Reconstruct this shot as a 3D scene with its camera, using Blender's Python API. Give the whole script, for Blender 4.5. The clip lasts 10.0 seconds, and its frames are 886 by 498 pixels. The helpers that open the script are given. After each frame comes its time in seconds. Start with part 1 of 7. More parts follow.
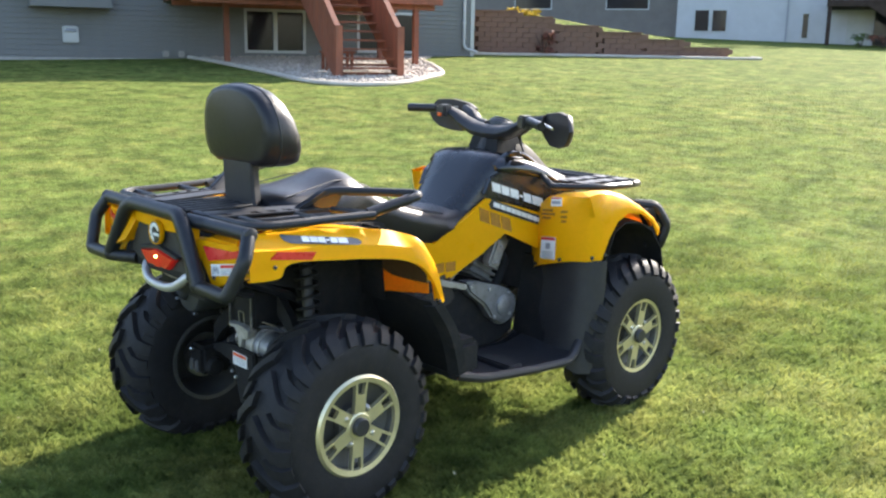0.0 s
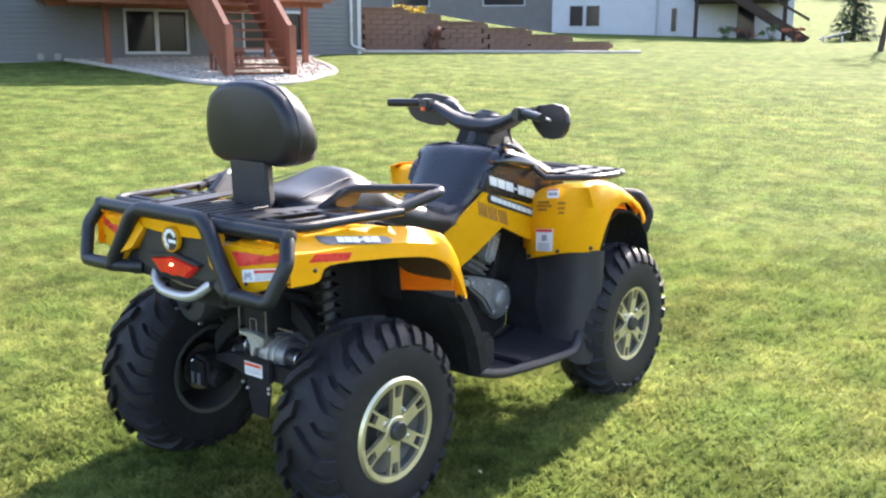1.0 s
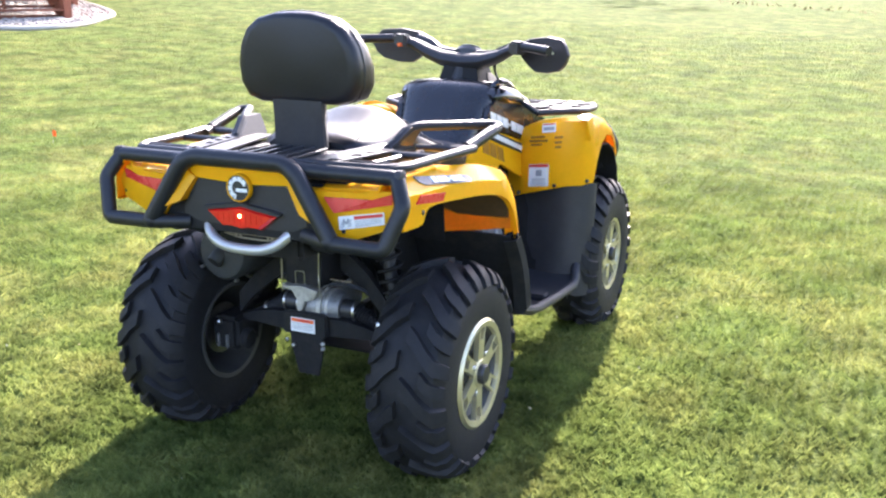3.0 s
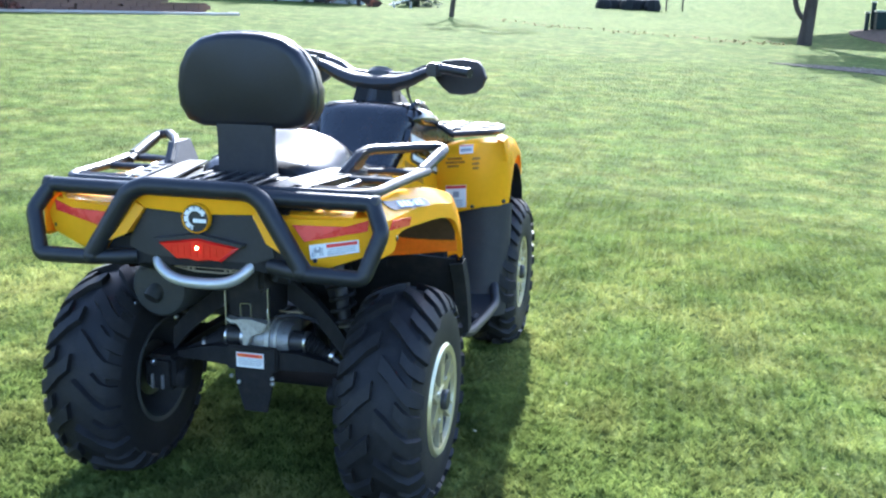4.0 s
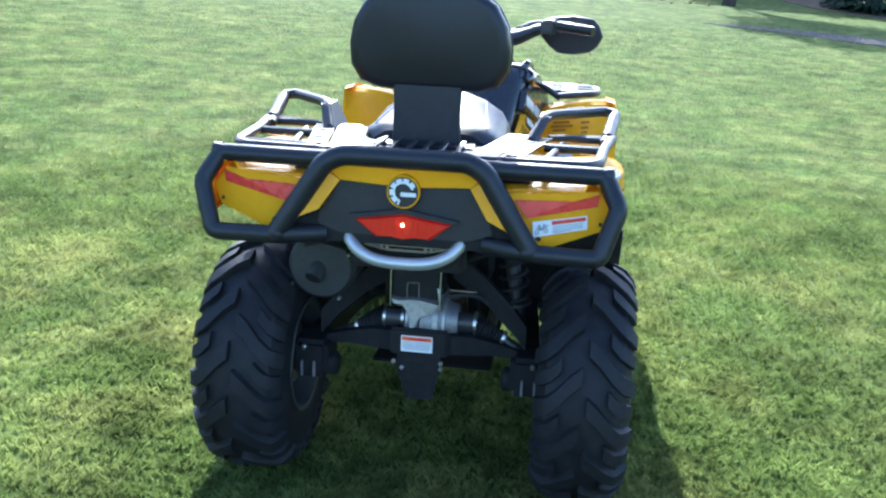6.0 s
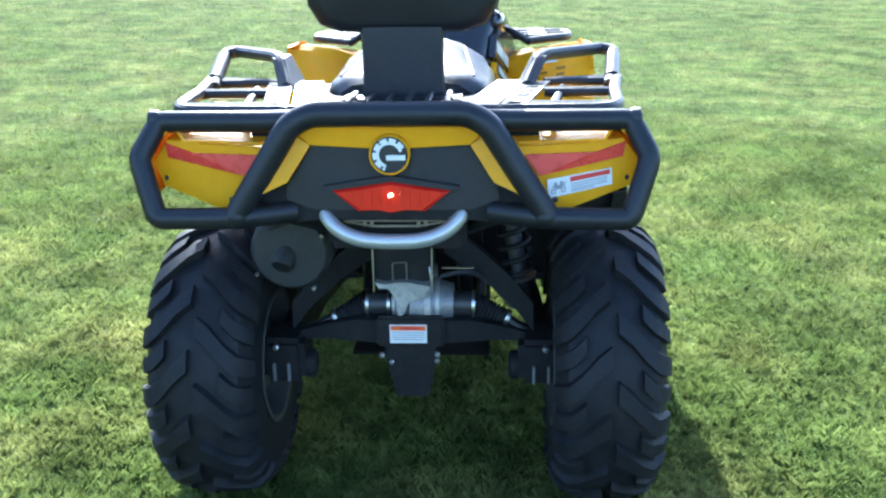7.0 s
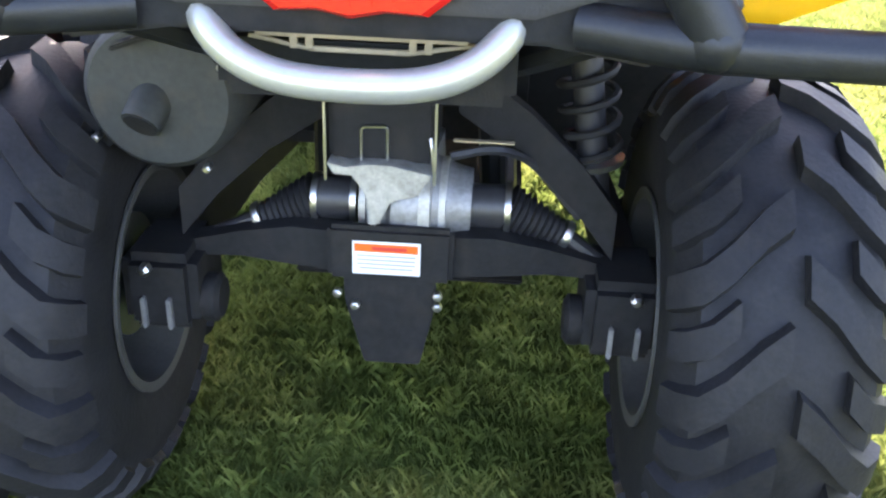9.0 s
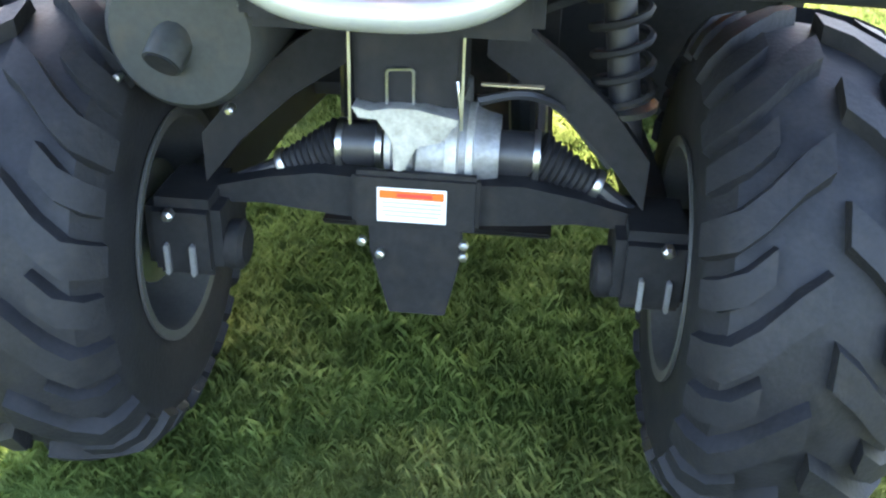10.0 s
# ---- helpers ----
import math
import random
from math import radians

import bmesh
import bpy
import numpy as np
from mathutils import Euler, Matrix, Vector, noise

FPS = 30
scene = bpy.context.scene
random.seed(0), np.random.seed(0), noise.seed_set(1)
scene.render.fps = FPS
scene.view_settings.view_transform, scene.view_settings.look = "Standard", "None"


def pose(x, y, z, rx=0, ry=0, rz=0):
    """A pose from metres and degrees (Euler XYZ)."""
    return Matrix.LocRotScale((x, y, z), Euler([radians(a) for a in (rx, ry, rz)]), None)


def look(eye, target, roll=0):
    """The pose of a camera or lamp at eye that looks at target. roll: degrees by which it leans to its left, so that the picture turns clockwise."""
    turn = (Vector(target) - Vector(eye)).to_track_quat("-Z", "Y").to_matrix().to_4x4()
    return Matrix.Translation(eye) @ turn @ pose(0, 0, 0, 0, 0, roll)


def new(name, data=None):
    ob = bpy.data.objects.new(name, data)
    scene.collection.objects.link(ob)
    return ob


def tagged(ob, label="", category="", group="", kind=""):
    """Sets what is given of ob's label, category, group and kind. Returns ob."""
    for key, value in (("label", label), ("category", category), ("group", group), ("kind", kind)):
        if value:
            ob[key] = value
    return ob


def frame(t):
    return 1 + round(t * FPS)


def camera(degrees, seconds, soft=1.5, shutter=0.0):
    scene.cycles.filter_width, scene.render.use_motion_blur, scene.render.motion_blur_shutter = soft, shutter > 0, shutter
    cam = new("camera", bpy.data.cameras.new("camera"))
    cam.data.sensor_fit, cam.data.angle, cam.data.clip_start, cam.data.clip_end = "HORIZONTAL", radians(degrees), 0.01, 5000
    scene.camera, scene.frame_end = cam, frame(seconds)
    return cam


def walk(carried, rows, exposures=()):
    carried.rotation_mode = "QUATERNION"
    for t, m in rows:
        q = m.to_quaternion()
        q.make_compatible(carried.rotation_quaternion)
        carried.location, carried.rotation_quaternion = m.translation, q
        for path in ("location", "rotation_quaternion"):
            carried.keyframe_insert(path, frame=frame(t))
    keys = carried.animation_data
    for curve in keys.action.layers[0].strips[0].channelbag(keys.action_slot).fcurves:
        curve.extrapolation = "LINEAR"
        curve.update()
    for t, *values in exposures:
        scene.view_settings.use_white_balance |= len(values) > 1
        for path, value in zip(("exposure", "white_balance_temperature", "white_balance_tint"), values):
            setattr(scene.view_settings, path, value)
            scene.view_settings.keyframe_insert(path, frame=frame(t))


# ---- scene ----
cam = camera(49.7, 10.0, soft=2.3)
PATH = [
    (0, (2.759, -1.737, 1.46), (1.341, -0.388, 1.049), 1.1),
    (0.5, (2.619, -1.893, 1.447), (1.282, -0.464, 1.035), 2.1),
    (1, (2.38, -2.007, 1.435), (1.145, -0.489, 1.023), 0.2),
    (1.5, (2.191, -2.127, 1.43), (1.035, -0.545, 1.03), 1.5),
    (2, (1.985, -2.298, 1.422), (0.96, -0.647, 0.95), -0.9),
    (2.2, (1.906, -2.343, 1.437), (0.902, -0.692, 0.919), 0.1),
    (3.3, (1.439, -2.446, 1.378), (0.702, -0.654, 0.879), 0.3),
    (3.5, (1.377, -2.463, 1.379), (0.682, -0.651, 0.898), 0.6),
    (4, (1.158, -2.513, 1.385), (0.706, -0.623, 0.911), 1.0),
    (4.5, (0.972, -2.532, 1.378), (0.574, -0.63, 0.904), 2.8),
    (5, (0.766, -2.487, 1.377), (0.44, -0.576, 0.888), 1.8),
    (5.5, (0.572, -2.47, 1.361), (0.215, -0.58, 0.815), 2.1),
    (5.7, (0.491, -2.457, 1.36), (0.166, -0.562, 0.81), 2.4),
    (6.8, (0.187, -2.231, 1.295), (0.083, -0.327, 0.693), 0.0),
    (7, (0.201, -2.096, 1.256), (0.087, -0.196, 0.64), -0.9),
    (7.5, (0.17, -1.787, 1.206), (0.053, 0.106, 0.572), -0.2),
    (8, (0.108, -1.501, 1.123), (0.107, 0.341, 0.343), 2.1),
    (8.5, (0.117, -1.243, 1.004), (0.079, 0.568, 0.156), 2.2),
    (9, (0.123, -1.127, 0.951), (0.029, 0.653, 0.044), 2.2),
    (9.5, (0.148, -1.111, 0.912), (0.03, 0.677, 0.023), 2.1),
    (10, (0.131, -1.117, 0.913), (-0.026, 0.63, -0.048), 1.8),
]
EXPOSURES = [
    (0.0, 1.86, 6500, 13),
    (0.5, 2.04, 6450, 16),
    (1.0, 2.17, 6400, 18),
    (2.2, 2.30, 6250, 19),
    (3.5, 2.20, 6000, 26),
    (4.0, 2.05, 5250, 12),
    (4.5, 1.90, 5050, 14),
    (5.0, 2.00, 5300, 30),
    (5.5, 1.85, 5050, 14),
    (7.0, 2.05, 5100, 8),
    (7.5, 2.28, 5250, 18),
    (8.0, 2.36, 5650, 18),
    (8.5, 3.08, 6200, 19),
    (9.0, 3.38, 6800, 24),
    (9.5, 3.74, 6700, 19),
    (10.0, 3.70, 6500, 14),
]
walk(cam, [(t, look(eye, target, roll)) for t, eye, target, roll in PATH], EXPOSURES)

# ---- light ----
SUN_EL, SUN_AZ = 30.5, -8.6   # height, and degrees clockwise from +y
world = bpy.data.worlds.new("world")
scene.world = world
world.use_nodes = True
wn = world.node_tree.nodes
sky = wn.new("ShaderNodeTexSky")
sky.sky_type, sky.sun_disc = "NISHITA", False
sky.sun_elevation, sky.sun_rotation = radians(SUN_EL), radians(SUN_AZ)
sky.air_density, sky.dust_density, sky.ozone_density = 1.0, 1.5, 1.0
wn["Background"].inputs["Strength"].default_value = 0.15
world.node_tree.links.new(sky.outputs["Color"], wn["Background"].inputs["Color"])
sun_data = bpy.data.lights.new("sun", "SUN")
sun_data.energy, sun_data.angle, sun_data.color = 5.0, radians(0.6), (1.0, 0.93, 0.80)
sun = new("sun", sun_data)
sd = Vector((math.sin(radians(SUN_AZ)) * math.cos(radians(SUN_EL)), math.cos(radians(SUN_AZ)) * math.cos(radians(SUN_EL)), math.sin(radians(SUN_EL))))
sun.matrix_world = look(sd * 50, (0, 0, 0))

# ---- materials ----
MATS = {}


def mat(name, col, rough=0.5, metal=0.0, var=0.12, scale=12.0, bump=0.0, bscale=200.0, spec=0.5, coat=0.0, dirt=None, dirt_amount=0.3, emit=None, emit_strength=0.0, trans=0.0, stretch=None):
    """A procedural surface: base colour with two scales of noise, roughness variation and fine bump."""
    m = bpy.data.materials.new(name)
    m.use_nodes = True
    nt = m.node_tree
    b = nt.nodes["Principled BSDF"]
    b.inputs["Metallic"].default_value = metal
    b.inputs["Specular IOR Level"].default_value = spec
    b.inputs["Coat Weight"].default_value = coat
    b.inputs["Coat Roughness"].default_value = 0.12
    tc = nt.nodes.new("ShaderNodeTexCoord")
    src = tc.outputs["Object"]
    if stretch:
        mp = nt.nodes.new("ShaderNodeMapping")
        mp.inputs["Scale"].default_value = stretch
        nt.links.new(src, mp.inputs["Vector"])
        src = mp.outputs["Vector"]

    def noise_node(s, detail=5.0):
        n = nt.nodes.new("ShaderNodeTexNoise")
        n.inputs["Scale"].default_value, n.inputs["Detail"].default_value = s, detail
        nt.links.new(src, n.inputs["Vector"])
        return n
    n1, n2 = noise_node(scale), noise_node(scale * 9.0, 3.0)
    mixn = nt.nodes.new("ShaderNodeMix")
    mixn.data_type = "FLOAT"
    mixn.inputs[0].default_value = 0.4
    nt.links.new(n1.outputs["Fac"], mixn.inputs[2])
    nt.links.new(n2.outputs["Fac"], mixn.inputs[3])
    ramp = nt.nodes.new("ShaderNodeValToRGB")
    lo = [max(0.0, c * (1 - var * 1.6)) for c in col]
    hi = [min(1.0, c * (1 + var * 1.6)) for c in col]
    ramp.color_ramp.elements[0].position, ramp.color_ramp.elements[1].position = 0.3, 0.7
    ramp.color_ramp.elements[0].color, ramp.color_ramp.elements[1].color = (*lo, 1), (*hi, 1)
    nt.links.new(mixn.outputs[0], ramp.inputs["Fac"])
    out = ramp.outputs["Color"]
    if dirt:
        n3 = noise_node(scale * 2.3, 8.0)
        r3 = nt.nodes.new("ShaderNodeMapRange")
        r3.inputs["From Min"].default_value, r3.inputs["From Max"].default_value = 0.5, 0.72
        r3.inputs["To Max"].default_value = dirt_amount
        nt.links.new(n3.outputs["Fac"], r3.inputs["Value"])
        mx = nt.nodes.new("ShaderNodeMix")
        mx.data_type = "RGBA"
        mx.inputs[7].default_value = (*dirt, 1)
        nt.links.new(r3.outputs["Result"], mx.inputs[0])
        nt.links.new(out, mx.inputs[6])
        out = mx.outputs[2]
    nt.links.new(out, b.inputs["Base Color"])
    rr = nt.nodes.new("ShaderNodeMapRange")
    rr.inputs["To Min"].default_value, rr.inputs["To Max"].default_value = max(0.02, rough - 0.1), min(1.0, rough + 0.1)
    nt.links.new(n1.outputs["Fac"], rr.inputs["Value"])
    nt.links.new(rr.outputs["Result"], b.inputs["Roughness"])
    if bump:
        n4 = noise_node(bscale, 4.0)
        bp = nt.nodes.new("ShaderNodeBump")
        bp.inputs["Strength"].default_value, bp.inputs["Distance"].default_value = bump, 0.002
        nt.links.new(n4.outputs["Fac"], bp.inputs["Height"])
        nt.links.new(bp.outputs["Normal"], b.inputs["Normal"])
    if emit:
        b.inputs["Emission Color"].default_value = (*emit, 1)
        b.inputs["Emission Strength"].default_value = emit_strength
    if trans:
        tl = nt.nodes.new("ShaderNodeBsdfTranslucent")
        nt.links.new(out, tl.inputs["Color"])
        ms = nt.nodes.new("ShaderNodeMixShader")
        ms.inputs[0].default_value = trans
        nt.links.new(b.outputs[0], ms.inputs[1])
        nt.links.new(tl.outputs[0], ms.inputs[2])
        nt.links.new(ms.outputs[0], nt.nodes["Material Output"].inputs["Surface"])
    MATS[name] = m
    return m


YELLOW = mat("yellow_plastic", (0.95, 0.465, 0.004), 0.30, var=0.04, scale=6, coat=0.03, bump=0.04, bscale=60, spec=0.2, trans=0.28)
# One fender plastic twice: sun glow painted orange, shade painted brown.
ORANGE = mat("sunlit_fender_plastic", (0.82, 0.26, 0.012), 0.35, var=0.10, scale=8, trans=0.38)
BROWN = mat("shaded_fender_plastic", (0.075, 0.036, 0.014), 0.5, var=0.2, scale=9, bump=0.15, bscale=300)
BLACK = mat("black_plastic", (0.026, 0.026, 0.029), 0.40, var=0.2, scale=15, bump=0.15, bscale=500, dirt=(0.06, 0.05, 0.04), dirt_amount=0.15)
SATIN = mat("satin_black_plastic", (0.016, 0.016, 0.019), 0.26, var=0.15, scale=9, coat=0.15, bump=0.08, bscale=300, dirt=(0.05, 0.045, 0.035), dirt_amount=0.10)
MATTE = mat("black_moulded_plastic", (0.018, 0.0175, 0.020), 0.54, var=0.2, scale=12, bump=0.2, bscale=400, dirt=(0.06, 0.052, 0.042), dirt_amount=0.15)
TUBE = mat("black_powder_coat", (0.014, 0.015, 0.018), 0.40, var=0.2, scale=25, bump=0.15, bscale=500, spec=0.36, dirt=(0.045, 0.04, 0.033), dirt_amount=0.15)
DARK = mat("deep_black_matte", (0.013, 0.013, 0.014), 0.72, var=0.3, scale=10, spec=0.25, bump=0.2, bscale=300, dirt=(0.05, 0.04, 0.03), dirt_amount=0.25)
VINYL = mat("black_vinyl", (0.013, 0.013, 0.016), 0.32, spec=0.36, var=0.15, scale=10, bump=0.25, bscale=600)
GLOSS = mat("gloss_black", (0.012, 0.012, 0.014), 0.14, var=0.1, scale=8, coat=0.5)
RUBBER = mat("tyre_rubber", (0.014, 0.014, 0.016), 0.62, var=0.28, scale=18, bump=0.4, bscale=160, spec=0.26, dirt=(0.05, 0.044, 0.035), dirt_amount=0.16)
RIM_FACE = mat("machined_rim", (0.66, 0.60, 0.40), 0.38, metal=0.8, var=0.06, scale=30, bump=0.05, bscale=900)
RIM_DARK = mat("dusty_dark_rim", (0.085, 0.083, 0.078), 0.5, metal=0.3, var=0.15, scale=20)
STEEL = mat("bare_steel", (0.55, 0.54, 0.52), 0.33, metal=1.0, var=0.12, scale=30)
SILVER = mat("silver_paint", (0.46, 0.46, 0.45), 0.34, metal=0.55, var=0.06, scale=14, bump=0.05)
ALU = mat("cast_aluminium", (0.27, 0.27, 0.275), 0.5, metal=0.55, var=0.2, scale=20, bump=0.3, bscale=250, dirt=(0.10, 0.085, 0.06), dirt_amount=0.35)
CAST = mat("pale_cast_alloy", (0.42, 0.41, 0.385), 0.48, metal=0.45, var=0.2, scale=22, bump=0.3, bscale=250, dirt=(0.12, 0.10, 0.07), dirt_amount=0.4)
TAN = mat("tan_zinc_plate", (0.36, 0.30, 0.20), 0.45, metal=0.3, var=0.12, scale=25)
MUFFLER = mat("muffler_steel", (0.034, 0.037, 0.038), 0.6, metal=0.3, var=0.2, scale=14, bump=0.2, dirt=(0.07, 0.055, 0.04), dirt_amount=0.35)
RED = mat("red_reflector", (0.62, 0.035, 0.03), 0.28, var=0.08, scale=40, coat=0.3)
TAIL = mat("tail_lens", (0.45, 0.010, 0.008), 0.12, var=0.08, scale=60, coat=0.4, emit=(1.0, 0.05, 0.03), emit_strength=0.032)
BULB = mat("lit_bulb", (1.0, 0.5, 0.2), 0.3, var=0.0, emit=(1.0, 0.55, 0.18), emit_strength=9.0)
WHITE = mat("white_sticker", (0.76, 0.76, 0.74), 0.4, var=0.05, scale=30)
GREY = mat("grey_print", (0.30, 0.31, 0.34), 0.45, var=0.05, scale=30)
WARN = mat("orange_print", (0.80, 0.14, 0.02), 0.4, var=0.05, scale=30)
REDP = mat("red_print", (0.62, 0.05, 0.04), 0.4, var=0.05, scale=30)
SLATE = mat("slate_grey_print", (0.085, 0.090, 0.105), 0.4, var=0.1, scale=25)
GHOST = mat("faded_black_print", (0.36, 0.155, 0.012), 0.4, var=0.25, scale=40)

# ---- mesh tools ----
def part(name, bm, material, parent=None, label="", smooth=True, sharp=35.0):
    """Links a bmesh as one mesh object under a thing or part."""
    bmesh.ops.recalc_face_normals(bm, faces=bm.faces)
    lim = radians(sharp)
    for f in bm.faces:
        f.smooth = smooth
    if smooth:
        for e in bm.edges:
            if len(e.link_faces) == 2 and e.calc_face_angle(0.0) > lim:
                e.smooth = False
    me = bpy.data.meshes.new(name)
    bm.to_mesh(me)
    bm.free()
    me.materials.append(material)
    ob = new(name, me)
    if parent is not None:
        ob.parent = parent
    if label:
        ob["label"] = label
    return ob


def piece(name, mesh, parent, m):
    """One more object on a mesh that others share."""
    ob = new(name, mesh)
    ob.parent = parent
    ob.matrix_basis = m
    return ob


def bevel(bm, w, seg=2, angle=30.0):
    es = [e for e in bm.edges if len(e.link_faces) == 2 and e.calc_face_angle(0.0) > radians(angle)]
    if es and w > 0:
        bmesh.ops.bevel(bm, geom=es, offset=w, segments=seg, affect="EDGES", clamp_overlap=True)
    return bm


def add_box(bm, c, s, rot=(0, 0, 0)):
    m = pose(*c, *rot) @ Matrix.Diagonal((s[0], s[1], s[2], 1))
    bmesh.ops.create_cube(bm, size=1.0, matrix=m)
    return bm


def box(c, s, rot=(0, 0, 0), b=0.004, seg=2):
    return bevel(add_box(bmesh.new(), c, s, rot), b, seg)


def add_prism(bm, poly, axis, a, b, ka=1.0):
    """A polygon in the two other axes, from a to b along the axis. ka: scale of the outline at a."""
    def at(p, v, k=1.0):
        cx = sum(q[0] for q in poly) / len(poly)
        cy = sum(q[1] for q in poly) / len(poly)
        u, w = cx + (p[0] - cx) * k, cy + (p[1] - cy) * k
        return {"x": (v, u, w), "y": (u, v, w), "z": (u, w, v)}[axis]
    va = [bm.verts.new(at(p, a, ka)) for p in poly]
    vb = [bm.verts.new(at(p, b)) for p in poly]
    n = len(poly)
    bm.faces.new(va)
    bm.faces.new(vb[::-1])
    for i in range(n):
        bm.faces.new((va[i], vb[i], vb[(i + 1) % n], va[(i + 1) % n]))
    return bm


def prism(poly, axis, a, b, bw=0.004, ka=1.0):
    bm = add_prism(bmesh.new(), poly, axis, a, b, ka)
    bmesh.ops.recalc_face_normals(bm, faces=bm.faces)
    return bevel(bm, bw)


def round_path(pts, fillet, steps=4, closed=False):
    pts = [Vector(p) for p in pts]
    out, n = [], len(pts)
    for i, p in enumerate(pts):
        if not closed and i in (0, n - 1):
            out.append(p)
            continue
        a, b = pts[i - 1] - p, pts[(i + 1) % n] - p
        r = min(fillet, a.length * 0.45, b.length * 0.45)
        a, b = p + a.normalized() * r, p + b.normalized() * r
        for k in range(steps + 1):
            t = k / steps
            out.append(a * (1 - t) ** 2 + p * 2 * t * (1 - t) + b * t * t)
    return out


def add_tube(bm, pts, r, seg=10, fillet=0.03, closed=False, flat=1.0, raw=False):
    path = pts if raw else round_path(pts, fillet, closed=closed)
    path = [Vector(p) for p in path]
    n = len(path)
    rad = r if isinstance(r, (list, tuple)) else [r] * n
    rings, up = [], None
    for i, p in enumerate(path):
        if closed:
            d = path[(i + 1) % n] - path[i - 1]
        else:
            d = path[min(i + 1, n - 1)] - path[max(i - 1, 0)]
        d.normalize()
        if up is None:
            up = Vector((0, 0, 1)) if abs(d.z) < 0.9 else Vector((0, 1, 0))
        up = (up - d * up.dot(d)).normalized()
        side = d.cross(up)
        rings.append([bm.verts.new(p + (up * math.sin(2 * math.pi * k / seg) * flat + side * math.cos(2 * math.pi * k / seg)) * rad[i]) for k in range(seg)])
    for i in range(n if closed else n - 1):
        a, b = rings[i], rings[(i + 1) % n]
        for k in range(seg):
            bm.faces.new((a[k], a[(k + 1) % seg], b[(k + 1) % seg], b[k]))
    if not closed:
        bm.faces.new(rings[0][::-1])
        bm.faces.new(rings[-1])
    return bm


def tube(pts, r, **kw):
    return add_tube(bmesh.new(), pts, r, **kw)


def add_revolve(bm, prof, c=(0, 0, 0), axis="x", seg=32, closed=False):
    """Turns (radius, along) pairs round the axis."""
    rings = []
    for rr, h in prof:
        ring = []
        for k in range(seg):
            a = 2 * math.pi * k / seg
            u, v = rr * math.cos(a), rr * math.sin(a)
            q = {"x": (h, u, v), "y": (u, h, v), "z": (u, v, h)}[axis]
            ring.append(bm.verts.new((q[0] + c[0], q[1] + c[1], q[2] + c[2])))
        rings.append(ring)
    m = len(rings)
    for i in range(m if closed else m - 1):
        a, b = rings[i], rings[(i + 1) % m]
        for k in range(seg):
            bm.faces.new((a[k], a[(k + 1) % seg], b[(k + 1) % seg], b[k]))
    if not closed:
        bm.faces.new(rings[0][::-1])
        bm.faces.new(rings[-1])
    return bm


def revolve(prof, **kw):
    return add_revolve(bmesh.new(), prof, **kw)


def add_loft(bm, rings, cap=True, closed=True):
    vs = [[bm.verts.new(p) for p in r] for r in rings]
    n = len(vs[0])
    for a, b in zip(vs, vs[1:]):
        for k in range(n if closed else n - 1):
            bm.faces.new((a[k], a[(k + 1) % n], b[(k + 1) % n], b[k]))
    if cap and closed:
        bm.faces.new(vs[0][::-1])
        bm.faces.new(vs[-1])
    return bm


def loft(rings, **kw):
    return add_loft(bmesh.new(), rings, **kw)


def shell(rows, t):
    """A sheet through rows of points, given a thickness."""
    bm = loft(rows, cap=False, closed=False)
    bmesh.ops.recalc_face_normals(bm, faces=bm.faces)
    bm.normal_update()
    under = {v: bm.verts.new(v.co - v.normal * t) for v in list(bm.verts)}
    rim = [e for e in bm.edges if len(e.link_faces) == 1]
    for f in list(bm.faces):
        bm.faces.new([under[v] for v in reversed(f.verts)])
    for e in rim:
        a, b = e.verts
        bm.faces.new((a, b, under[b], under[a]))
    return bm


def smooth_rows(pts, n):
    """Catmull-Rom through the points, n steps a span."""
    p = [Vector(q) for q in pts]
    p = [p[0] * 2 - p[1]] + p + [p[-1] * 2 - p[-2]]
    out = []
    for i in range(1, len(p) - 2):
        for k in range(n):
            t = k / n
            a, b, c, d = p[i - 1], p[i], p[i + 1], p[i + 2]
            out.append(0.5 * ((2 * b) + (c - a) * t + (2 * a - 5 * b + 4 * c - d) * t * t + (3 * b - a - 3 * c + d) * t ** 3))
    out.append(p[-2])
    return out


def empty(name, at=(0, 0, 0)):
    ob = new(name)
    ob.location = at
    ob.empty_display_size = 0.1
    return ob


def small_mesh(name, bm, material, round_off=0.0):
    bmesh.ops.recalc_face_normals(bm, faces=bm.faces)
    if round_off:
        for f in bm.faces:
            f.smooth = True
        for e in bm.edges:
            if len(e.link_faces) == 2 and e.calc_face_angle(0.0) > radians(round_off):
                e.smooth = False
    me = bpy.data.meshes.new(name)
    bm.to_mesh(me)
    bm.free()
    me.materials.append(material)
    return me

# ---- ground ----
def ground_z(x, y):
    """Height of the lawn: level round the quad bike, rising gently to the houses, with a berm by the utility box."""
    x, y = np.asarray(x, float), np.asarray(y, float)
    ye = np.where(y < 30, y, 30 + 0.5 * (y - 30))
    rise = -0.040 * x + 0.034 * ye - 0.12
    rise = np.clip(rise, -3, 9)
    z = 0.05 * np.log1p(np.exp(np.minimum(rise / 0.05, 60)))
    z = np.where(rise / 0.05 > 59, rise, z)
    z = z + 0.55 * np.exp(-((x - 9.0) / 2.4) ** 2 - ((y - 36.5) / 4.5) ** 2)
    return z + 0.046 * np.clip(y - 58, 0, 120)


def gz(x, y):
    return float(ground_z(x, y))


def nodes_of(name):
    m = bpy.data.materials.new(name)
    m.use_nodes = True
    return m, m.node_tree, m.node_tree.nodes["Principled BSDF"]


